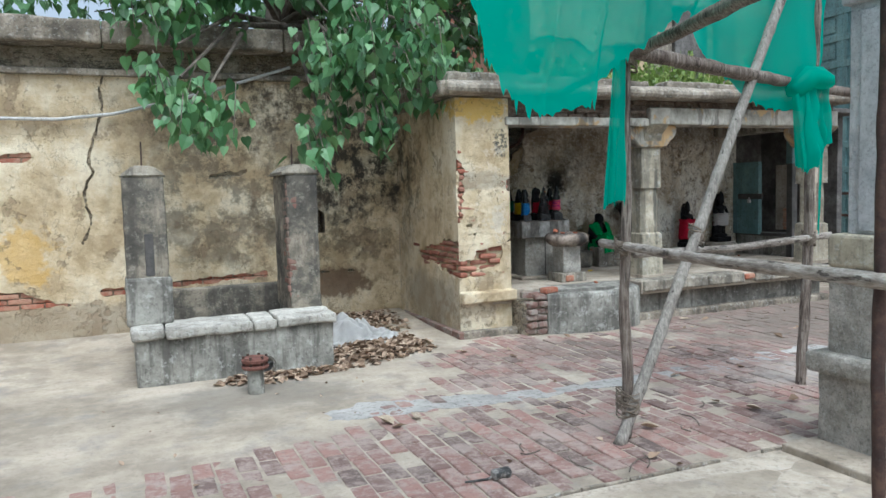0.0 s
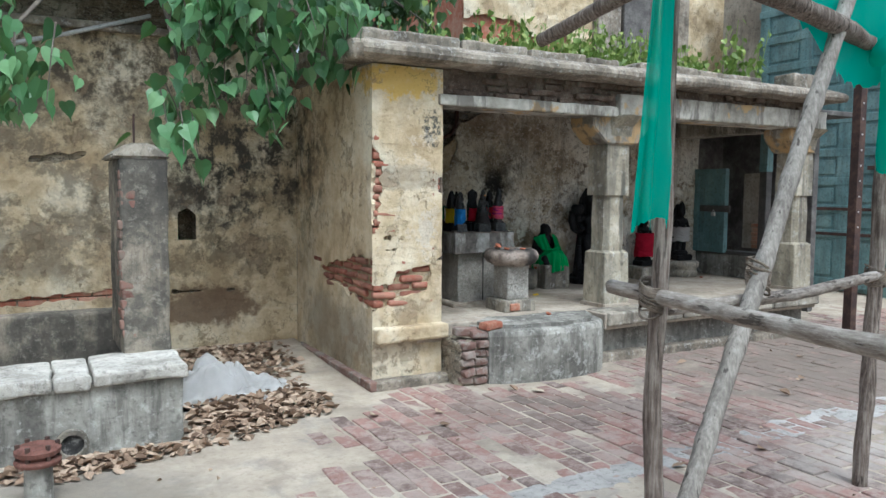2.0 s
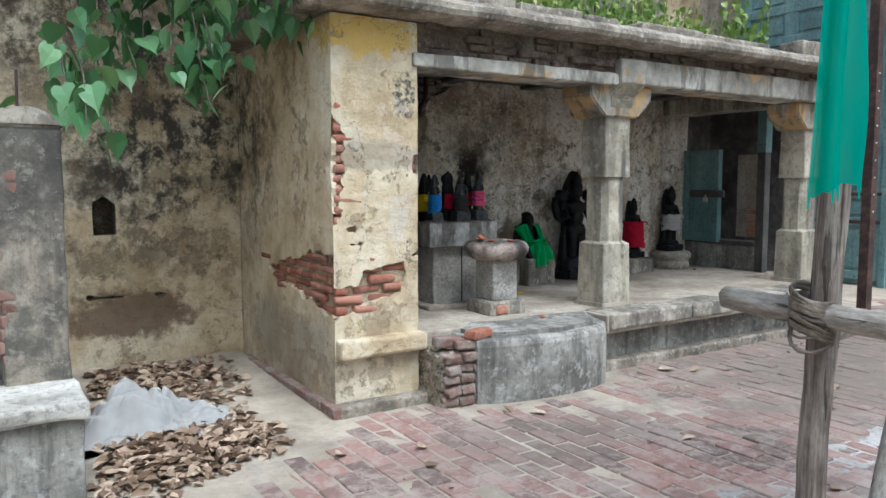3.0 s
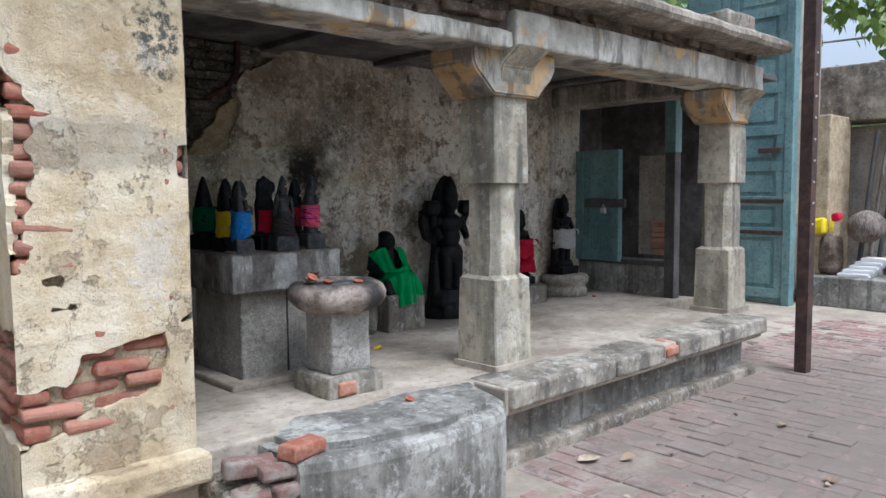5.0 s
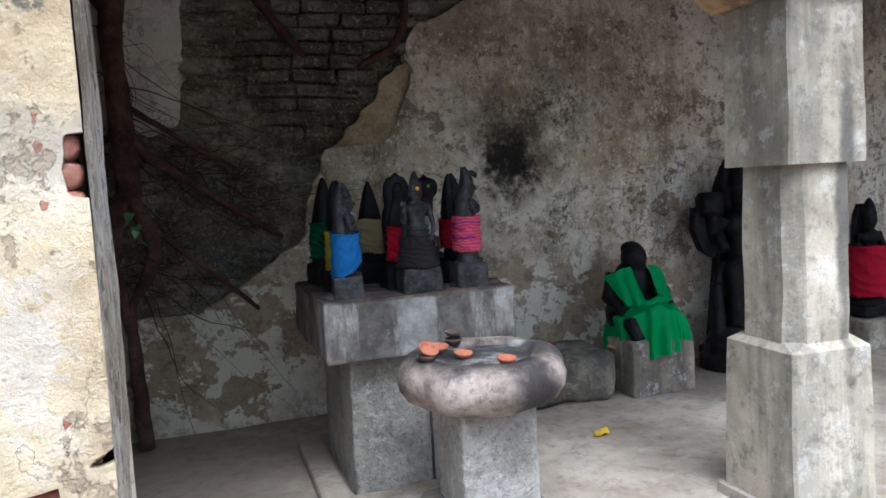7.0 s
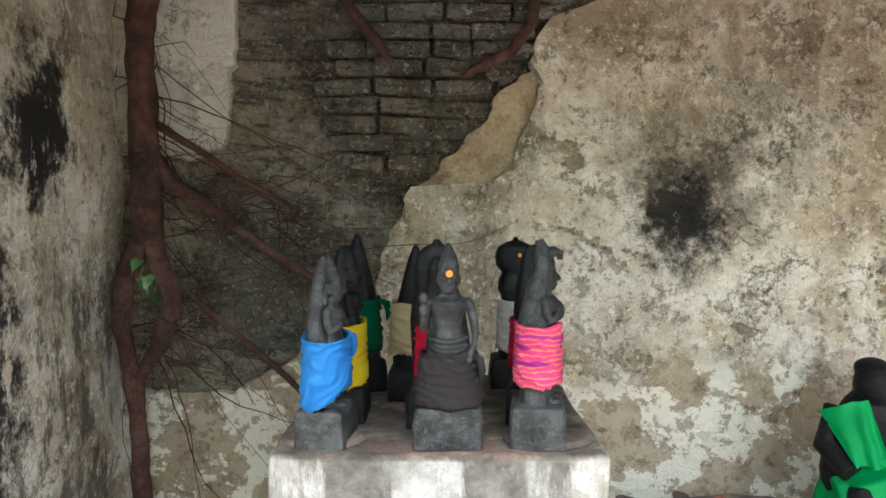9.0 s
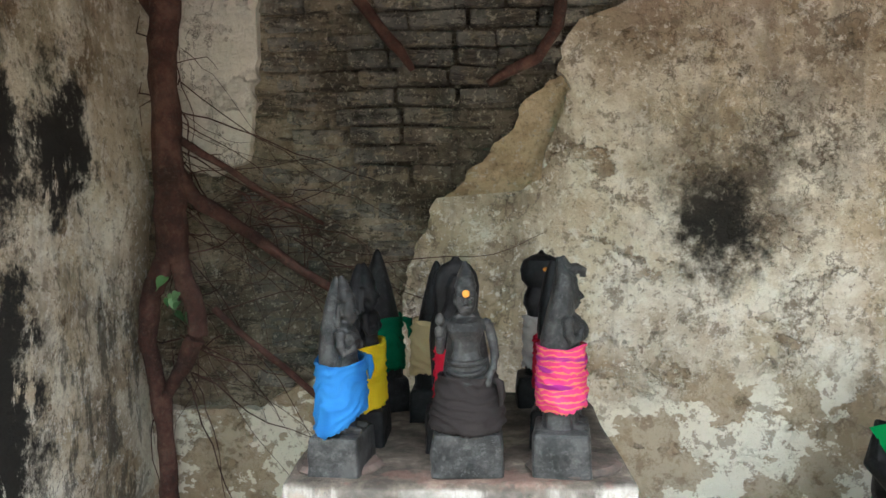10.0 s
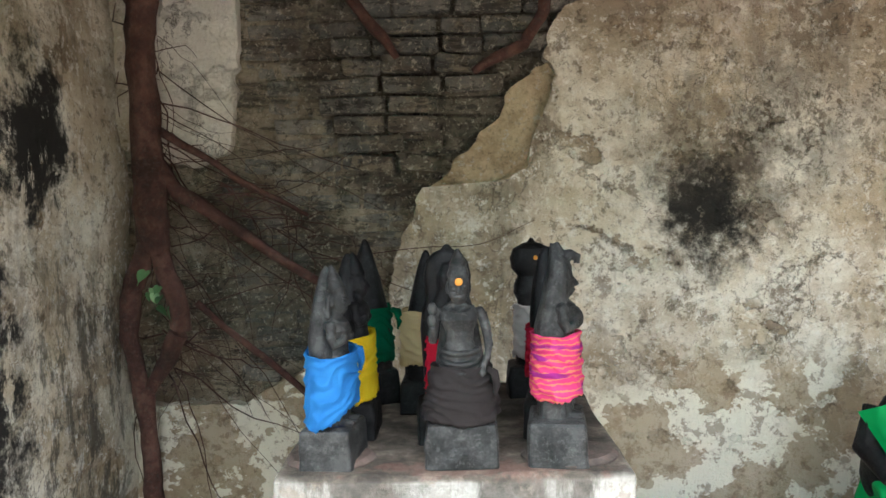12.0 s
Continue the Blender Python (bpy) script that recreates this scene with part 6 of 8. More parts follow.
BACKS = {
    "free": [(0.075, 0, 0.024, 0.058, 0.022), (0.13, 0, 0.026, 0.053, 0.018), (0.2, 0, 0.028, 0.045, 0.014), (0.27, 0, 0.028, 0.034, 0.012), (0.315, 0, 0.024, 0.018, 0.010), (0.365, 0, 0.008, 0.013, 0.010), (0.388, 0, 0.002, 0.009, 0.008), (0.398, 0, 0.0, 0.003, 0.003)],
    "tall": [(0.075, 0, 0.004, 0.046, 0.032), (0.15, 0, 0.004, 0.048, 0.031), (0.22, 0, 0.012, 0.050, 0.027), (0.25, 0, 0.016, 0.052, 0.024), (0.30, 0, 0.016, 0.042, 0.02), (0.35, 0, 0.012, 0.024, 0.016), (0.385, 0, 0.008, 0.010, 0.01), (0.40, 0, 0.006, 0.003, 0.003)],
    "spire": [(0.075, 0, 0.0, 0.058, 0.05), (0.15, 0, 0.0, 0.06, 0.05), (0.22, 0, 0.0, 0.054, 0.046), (0.30, 0, 0.0, 0.036, 0.034), (0.36, 0, 0.0, 0.02, 0.02), (0.393, 0, 0.0, 0.008, 0.01), (0.40, 0, 0.0, 0.003, 0.003)],
    "round": [(0.075, 0, 0.012, 0.050, 0.03), (0.15, 0, 0.012, 0.054, 0.03), (0.225, 0, 0.012, 0.058, 0.03), (0.262, 0, 0.012, 0.054, 0.028), (0.285, 0, 0.012, 0.045, 0.026), (0.31, 0, 0.012, 0.047, 0.026), (0.335, 0, 0.01, 0.049, 0.025), (0.362, 0, 0.01, 0.044, 0.022), (0.381, 0, 0.01, 0.030, 0.018), (0.388, 0, 0.01, 0.012, 0.012), (0.398, 0, 0.01, 0.005, 0.005)],
    "knob": [(0.075, 0, 0.0, 0.046, 0.04), (0.14, 0, 0.0, 0.04, 0.036), (0.22, 0, 0.0, 0.036, 0.032), (0.245, -0.006, 0.0, 0.033, 0.03), (0.262, -0.008, 0.0, 0.040, 0.034), (0.285, -0.008, 0.0, 0.038, 0.033), (0.306, 0.0, 0.0, 0.036, 0.03), (0.325, 0.0, 0.0, 0.052, 0.036), (0.352, 0.0, 0.0, 0.056, 0.038), (0.376, 0.0, 0.0, 0.048, 0.034), (0.388, 0, 0, 0.024, 0.02), (0.392, 0, 0, 0.009, 0.01), (0.402, 0, 0, 0.004, 0.004)],
}
BACKS["hood"] = [(0.075, 0, 0.004, 0.048, 0.032), (0.15, 0, 0.004, 0.046, 0.032), (0.245, 0, 0.006, 0.046, 0.034), (0.30, 0, 0.0, 0.040, 0.026), (0.345, 0, -0.006, 0.034, 0.021), (0.368, 0, -0.006, 0.026, 0.017), (0.388, 0, 0.0, 0.012, 0.009), (0.400, 0, 0.004, 0.004, 0.004)]


def idol_mesh(style, h=0.40, seed=0):
    """A small carved standing figure as one plain shape, facing -y."""
    bm = bmesh.new()
    k = h / 0.40
    loft(bm, [(0.0, 0, 0, 0.069, 0.055), (0.02, 0, 0, 0.068, 0.054), (0.045, 0, 0, 0.069, 0.053), (0.074, 0, 0, 0.066, 0.052), (0.080, 0, 0, 0.063, 0.049), (0.083, 0, 0.004, 0.05, 0.04)], 40, 0.14)
    loft(bm, BACKS[style], 20, 0.8)
    if style in ("free", "tall", "hood"):
        f = -0.010
        # hips, waist, chest and neck in one tapering body
        loft(bm, [(0.16, 0, f, 0.036, 0.022), (0.19, 0, f - 0.004, 0.037, 0.024), (0.212, 0, f - 0.006, 0.032, 0.023), (0.232, 0, f - 0.006, 0.025, 0.019), (0.252, 0, f - 0.006, 0.027, 0.019), (0.272, 0, f - 0.010, 0.035, 0.022), (0.286, 0, f - 0.006, 0.038, 0.019), (0.297, 0, f, 0.026, 0.015), (0.306, 0, f - 0.002, 0.014, 0.013), (0.318, 0, f - 0.004, 0.013, 0.012)], 20)
        # face, with chin, nose, brow and ears
        loft(bm, [(0.301, 0, f - 0.012, 0.006, 0.006), (0.307, 0, f - 0.012, 0.013, 0.012), (0.320, 0, f - 0.010, 0.019, 0.016), (0.338, 0, f - 0.007, 0.021, 0.0175), (0.352, 0, f - 0.005, 0.018, 0.016), (0.360, 0, f - 0.003, 0.014, 0.013)], 16)
        tube(bm, [(0, f - 0.025, 0.334), (0, f - 0.030, 0.3215)], (0.0035, 0.0058), 8)
        ball(bm, (0, f - 0.0235, 0.3140), (0.0072, 0.0045, 0.003))
        # crown in two tiers over a browband
        loft(bm, [(0.350, 0, f - 0.003, 0.0205, 0.0185), (0.356, 0, f - 0.003, 0.0215, 0.0195), (0.3615, 0, f - 0.002, 0.0195, 0.018), (0.372, 0, f, 0.016, 0.015), (0.374, 0, f, 0.0172, 0.016), (0.379, 0, f, 0.014, 0.013), (0.392, 0, f + 0.003, 0.008, 0.008), (0.402, 0, f + 0.005, 0.003, 0.003)], 16)
        for s in (-1, 1):
            ball(bm, (s * 0.0195, f - 0.002, 0.330), (0.0045, 0.005, 0.013))
            ball(bm, (s * 0.0085, f - 0.0235, 0.3290), (0.0048, 0.0034, 0.0026))
            ball(bm, (s * 0.0085, f - 0.0235, 0.3355), (0.0065, 0.0036, 0.0018))
            ball(bm, (s * 0.038, f - 0.001, 0.283), (0.011, 0.012, 0.0115))
            ball(bm, (s * 0.015, f - 0.021, 0.268), (0.010, 0.006, 0.008))
            # lock of hair falling on the shoulder
            if style != "free":
                tube(bm, [(s * 0.022, f + 0.004, 0.345), (s * 0.026, f + 0.006, 0.32), (s * 0.030, f + 0.004, 0.298)], (0.004, 0.005, 0.005), 8)
            if s < 0 and style == "free":
                tube(bm, [(s * 0.042, f - 0.002, 0.282), (s * 0.048, f - 0.004, 0.255), (s * 0.049, f - 0.008, 0.232)], (0.010, 0.009, 0.0085), 10)
                tube(bm, [(s * 0.049, f - 0.008, 0.232), (s * 0.05, f - 0.022, 0.244), (s * 0.049, f - 0.028, 0.262)], (0.0085, 0.0078, 0.008), 10)
                ball(bm, (s * 0.049, f - 0.029, 0.272), (0.010, 0.006, 0.013))
                ball(bm, (s * 0.049, f - 0.016, 0.293), (0.009, 0.009, 0.013))
            elif style != "free":
                tube(bm, [(s * 0.040, f - 0.002, 0.282), (s * 0.044, f - 0.004, 0.262), (s * 0.042, f - 0.010, 0.248), (s * 0.03, f - 0.022, 0.252)], (0.010, 0.010, 0.009, 0.008), 10)
                ball(bm, (s * 0.022, f - 0.025, 0.256), (0.010, 0.007, 0.010))
            else:
                tube(bm, [(s * 0.042, f - 0.002, 0.282), (s * 0.05, f - 0.002, 0.25), (s * 0.054, f - 0.006, 0.222), (s * 0.05, f - 0.016, 0.20), (s * 0.042, f - 0.020, 0.184)], (0.010, 0.0095, 0.0088, 0.0078, 0.008), 10)
                ball(bm, (s * 0.040, f - 0.022, 0.178), (0.009, 0.007, 0.012))
            tube(bm, [(s * 0.022, f - 0.006, 0.082), (s * 0.022, f - 0.006, 0.12), (s * 0.02, f - 0.004, 0.18)], (0.013, 0.016, 0.021), 10)
            ball(bm, (s * 0.024, f - 0.02, 0.088), (0.011, 0.021, 0.008))
        # necklaces, waistbands and the sagging folds of the carved garment
        for z, rx, ry, r, sag in ((0.294, 0.026, 0.021, 0.0042, 0.010), (0.281, 0.030, 0.024, 0.0034, 0.016), (0.216, 0.034, 0.027, 0.005, 0.005), (0.203, 0.036, 0.029, 0.0052, 0.012), (0.190, 0.036, 0.029, 0.0046, 0.016)):
            tube(bm, [(rx * math.sin(t), f - 0.003 - ry * math.cos(t), z - sag * math.cos(t)) for t in [math.radians(d) for d in range(-90, 91, 15)]], r, 7)
    if style == "hood":
        # a curled snout under the peak, a rounded chest and folded arms
        tube(bm, [(0, -0.012, 0.372), (0, -0.030, 0.378), (0, -0.041, 0.373), (0, -0.040, 0.362)], (0.014, 0.011, 0.009, 0.007), 10)
        ball(bm, (0, -0.034, 0.262), (0.026, 0.018, 0.022))
    if style == "round":
        # low relief of a seated figure on the broad slab
        loft(bm, [(0.2, 0, -0.014, 0.045, 0.014), (0.25, 0, -0.014, 0.04, 0.013), (0.28, 0, -0.012, 0.03, 0.012), (0.31, 0, -0.012, 0.02, 0.012), (0.335, 0, -0.012, 0.022, 0.013), (0.36, 0, -0.008, 0.012, 0.01)], 16)
    for v in bm.verts:
        v.co += noise.noise_vector(v.co * 30 + Vector((seed, seed, 0))) * (0.0035 if v.co.z < 0.079 else 0.001)
    bmesh.ops.scale(bm, vec=(k, k, k), verts=bm.verts)
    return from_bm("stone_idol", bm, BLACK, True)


def carve(ob, size=0.0028):
    """Melt the pieces of a carved figure into one worn skin."""
    r = ob.modifiers.new("one_skin", "REMESH")
    r.mode, r.voxel_size, r.use_smooth_shade = "VOXEL", size, True
    w = ob.modifiers.new("wear", "SMOOTH")
    w.factor, w.iterations = 0.35, 1
    return ob


def wrap(name, colour, x, y, z0, z1, rx, ry, turn, label, seed=0, skirt=1.0, group="idol cloths", tilt=0.0, sweep=0.0):
    """Cloth wound round an idol: layered slanting pleats, bunched top and a frayed, uneven hem."""
    bm = bmesh.new()
    n, seg = 34, 84
    h = z1 - z0
    rings = []
    for k in range(n + 1):
        t = k / n
        ring = []
        for s in range(seg):
            a = 2 * math.pi * s / seg
            c, d = math.cos(a), math.sin(a)
            q = Vector((c * 1.3, d * 1.3, t * 2 + seed))
            # slanting creases that bunch towards one side
            ph = t * 9 + 1.6 * math.sin(a + seed) + 2.2 * noise.noise(q)
            crease = 1 - abs(math.sin(ph * 1.7))
            fine = 1 - abs(math.sin(ph * 4.1 + 3 * noise.noise(q * 2.2)))
            r = 1 + (skirt - 1) * (1 - t) + 0.10 * crease ** 2 + 0.05 * fine ** 2 + 0.06 * noise.noise(q * 1.4) + 0.05 * math.exp(-((1 - t) / 0.06) ** 2) - 0.05 * t * t
            r = max(r, 0.99)
            z = z0 + h * t + tilt * c * (1 - 0.5 * t) + sweep * d * (1 - t) + 0.10 * h * noise.noise(Vector((c * 1.1, d * 1.1, seed * 3))) * (1 if t < 0.5 else 0.6)
            if k == 0:
                z -= 0.006 * random.random()
            ring.append(bm.verts.new((rx * r * c, ry * r * d, z)))
        rings.append(ring)
    for k in range(n):
        for s in range(seg):
            bm.faces.new((rings[k][s], rings[k][(s + 1) % seg], rings[k + 1][(s + 1) % seg], rings[k + 1][s]))
    # the cloth turns in at the top
    inner = [bm.verts.new((v.co.x * 0.8, v.co.y * 0.8, v.co.z - 0.004)) for v in rings[-1]]
    for s in range(seg):
        bm.faces.new((rings[-1][s], rings[-1][(s + 1) % seg], inner[(s + 1) % seg], inner[s]))
    # knotted loose end
    tube(bm, [(rx * 0.9, -ry * 0.6, z1 - 0.006), (rx * 1.12, -ry * 0.75, z1 - 0.012), (rx * 1.2, -ry * 0.8, z1 - 0.035), (rx * 1.13, -ry * 0.8, z1 - 0.055)], (0.006, 0.009, 0.007, 0.003), 8, 0.6, seed)
    bmesh.ops.solidify(bm, geom=list(bm.faces), thickness=0.002)
    ob = whole(name, bm, CLOTHS[colour], label, "cloth", group, smooth=True)
    ob.matrix_basis = pose(x, y, 0, 0, 0, turn)
    return ob


TOP = 1.121
REDMORTAR = mixed('reddish_mortar', (0.04, 0.033, 0.03), (0.065, 0.052, 0.047), (0.105, 0.075, 0.067), 12.0)
IDOLS = [
    ("tall", 4.836, 8.055, 82, 0.372, "blue", 0.092, 0.215, 0.060, 0.046, 0.0, "blue cotton cloth with a frayed hem round a black idol"),
    ("free", 5.078, 8.05, 0, 0.398, "black", 0.090, 0.186, 0.055, 0.044, 0.0, "charcoal cloth skirt wound round the central black idol"),
    ("hood", 5.258, 8.06, 84, 0.405, "pink", 0.128, 0.242, 0.058, 0.045, 0.0, "pink and orange striped cloth round a black idol"),
    ("tall", 4.85, 8.24, 90, 0.385, "yellow", 0.085, 0.215, 0.060, 0.046, 0.0, "yellow cotton cloth round a black idol"),
    ("round", 5.056, 8.19, 4, 0.402, "red", 0.10, 0.215, 0.047, 0.044, 0.0, "red cotton cloth round a round-headed black idol"),
    ("tall", 5.265, 8.225, 80, 0.388, "red", 0.125, 0.225, 0.058, 0.046, 0.0, "dark red cloth round a black idol"),
    ("spire", 4.85, 8.50, 20, 0.402, "green", 0.105, 0.235, 0.060, 0.052, 0.0, "dark green cloth round a black idol"),
    ("spire", 5.003, 8.41, 0, 0.378, "beige", 0.115, 0.238, 0.060, 0.055, 0.0, "beige cotton cloth round a black idol"),
    ("knob", 5.262, 8.535, 0, 0.392, "white", 0.105, 0.232, 0.046, 0.042, 0.0, "white cotton cloth round a knob-headed black idol"),
]
meshes = {}
for k, (style, x, y, turn, h, colour, z0, z1, rx, ry, lean, label) in enumerate(IDOLS):
    key = (style, h)
    if key not in meshes:
        meshes[key] = idol_mesh(style, h, k)
    look_of = {"free": "black stone idol with tall crown", "tall": "black stone idol with pointed slab", "spire": "black stone idol with tapering spire", "round": "black stone idol with round head", "hood": "black stone idol under carved hood", "knob": "black stone idol with a knobbed head"}[style]
    # front row gets the paler black stone, the rear idols keep the deeper one
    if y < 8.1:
        meshes[key].materials[0] = GREYBLACK
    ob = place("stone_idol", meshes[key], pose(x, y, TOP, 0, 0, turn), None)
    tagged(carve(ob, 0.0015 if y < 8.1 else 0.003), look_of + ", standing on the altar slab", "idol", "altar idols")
    wrap("cloth_wrap", colour, x, y, TOP + z0, TOP + z1, rx, ry, turn, label, k * 1.3, 1.3 if colour == "black" else 1.06, tilt=0.010 if colour == "blue" else 0.004, sweep={"blue": -0.03, "black": 0.006}.get(colour, 0.0))

# paste spots and mortar beds of the idols
for x, y, z, r in ((5.079, 8.0125, 1.462, 0.0075), (5.268, 8.497, 1.468, 0.006)):
    ob = whole("paste_mark", ball(bmesh.new(), (0, 0, 0), (r, 0.003, r)), MARK, "round orange sandal paste mark on an idol forehead", "mark", "paste marks", smooth=True)
    ob.location = (x, y, z)
for x, w in ((4.83, 0.085), (5.28, 0.09)):
    bm = lathe(bmesh.new(), [(1.0, -0.004), (1.02, 0.006), (0.9, 0.014)], (0, 0, 0), 20, (w, w * 0.8), lambda t, z: 1 + 0.12 * noise.noise(Vector((math.cos(t) * 2, math.sin(t) * 2, x))))
    ob = whole("base_mortar", bm, REDMORTAR, "reddish mortar bed under an idol base", "mortar", "idol mortar beds")
    ob.location = (x, 8.06, TOP)


def oil_lamp():
    l = thing("stone_lamp", "stone oil lamp bowl on a square granite pillar, sooty", "oil lamp", at=(5.13, 7.64, 0.44))
    cx, cy = 5.13, 7.64
    part("base", block((cx - 0.165, cy - 0.165, 0.43), (cx + 0.165, cy + 0.165, 0.545), 0.018, 0.06, 0.012, 8, 3), STONE, l, "chipped square base")
    part("chip", block((cx - 0.12, cy - 0.178, 0.45), (cx - 0.02, cy - 0.15, 0.52), 0.014, 0.05, 0.006), REDBRICK, l, "bare red brick in the chipped base")
    part("pillar", block((cx - 0.115, cy - 0.115, 0.54), (cx + 0.115, cy + 0.115, 0.86), 0.012, 0.05, 0.006, 14, 5), GRANITE, l)
    lobes = lambda t, z: 1 + 0.035 * math.cos(8 * t) + 0.03 * noise.noise(Vector((math.cos(t) * 2, math.sin(t) * 2, z * 6)))
    prof = [(0.11, 0.835), (0.17, 0.845), (0.215, 0.87), (0.24, 0.905), (0.245, 0.94), (0.23, 0.972), (0.205, 0.988), (0.17, 0.99), (0.155, 0.978), (0.14, 0.965), (0.06, 0.96)]
    part("bowl", lathe(bmesh.new(), prof, (cx, cy, 0), 48, (1, 1), lobes), LAMPSTONE, l, "lobed brown stone bowl, soot-stained", True)
    part("ash", lathe(bmesh.new(), [(0.15, 0.966), (0.14, 0.975), (0.05, 0.978)], (cx, cy, 0), 30, (1, 1), lobes), OIL, l, "black oil and ash", True)
    return l


oil_lamp()


def clay_dish(x, y, z, material, label, tilt=0.0, s=0.82):
    prof = [(0.012, 0.0), (0.022, 0.002), (0.030, 0.014), (0.034, 0.022), (0.031, 0.022), (0.026, 0.014), (0.014, 0.006)]
    bm = lathe(bmesh.new(), [(r * s, h * s) for r, h in prof], (0, 0, 0), 20)
    ob = whole("clay_lamp", bm, material, label, "clay lamp", "clay lamps", smooth=True)
    ob.matrix_basis = pose(x, y, z, tilt, 0, 20)


clay_dish(4.955, 7.60, 0.99, SOOTCLAY, "sooty clay lamp on the bowl rim")
clay_dish(4.957, 7.605, 1.012, CLAY, "orange clay lamp leaning on another", 35, 0.85)
clay_dish(5.03, 7.72, 0.985, CLAY, "orange clay lamp on the bowl rim", 8)
clay_dish(5.07, 7.63, 0.978, CLAY, "orange clay lamp in the ash", 10, 0.8)
clay_dish(5.14, 7.48, 0.985, CLAY, "orange clay lamp at the bowl edge", 6)
clay_dish(5.10, 7.79, 0.985, SOOTCLAY, "dark clay lamp in a stack")
clay_dish(5.10, 7.79, 1.008, SOOTCLAY, "dark clay lamp on top of a stack")
clay_dish(5.22, 7.20, 0.447, CLAY, "broken orange clay lamp on the step", 20, 0.7)
clay_dish(6.18, 8.70, 0.66, CLAY, "red clay lamp beside the seated idol", 15, 0.6)
clay_dish(8.65, 8.6, 0.442, CLAY, "small red clay lamp on the porch floor", 15, 0.6)
for x, y, z, k in ((5.72, 8.78, 0.665, 0), (5.79, 8.84, 0.665, 1), (5.86, 8.76, 0.665, 0), (5.83, 8.9, 0.665, 1), (5.95, 8.86, 0.665, 0)):
    clay_dish(x, y, z, SOOTCLAY if k else CLAY, "broken red clay lamp lying on a dark stone slab", 12 * k, 0.8)
whole("stone_slab", block((5.62, 8.62, 0.44), (6.16, 8.98, 0.66), 0.04, 0.06, 0.03, 5, 4), SOOTCEMENT, "rough dark grey stone slab against the wall", "stone")

bm = bmesh.new()
for dx, dy, a in ((0, 0, 0.3), (0.03, 0.02, 1.4)):
    c, s = math.cos(a), math.sin(a)
    pts = [(-0.04, 0), (-0.01, 0.02), (0.035, 0.006), (0.02, -0.018), (-0.02, -0.016)]
    f = bm.faces.new([bm.verts.new((5.84 + dx + c * x - s * y, 8.23 + dy + s * x + c * y, 0.447 + 0.012 * (k % 2))) for k, (x, y) in enumerate(pts)])
bmesh.ops.solidify(bm, geom=list(bm.faces), thickness=0.003)
whole("yellow_petal", bm, YELLOWLEAF, "yellow fallen leaf on the porch floor", "leaf")


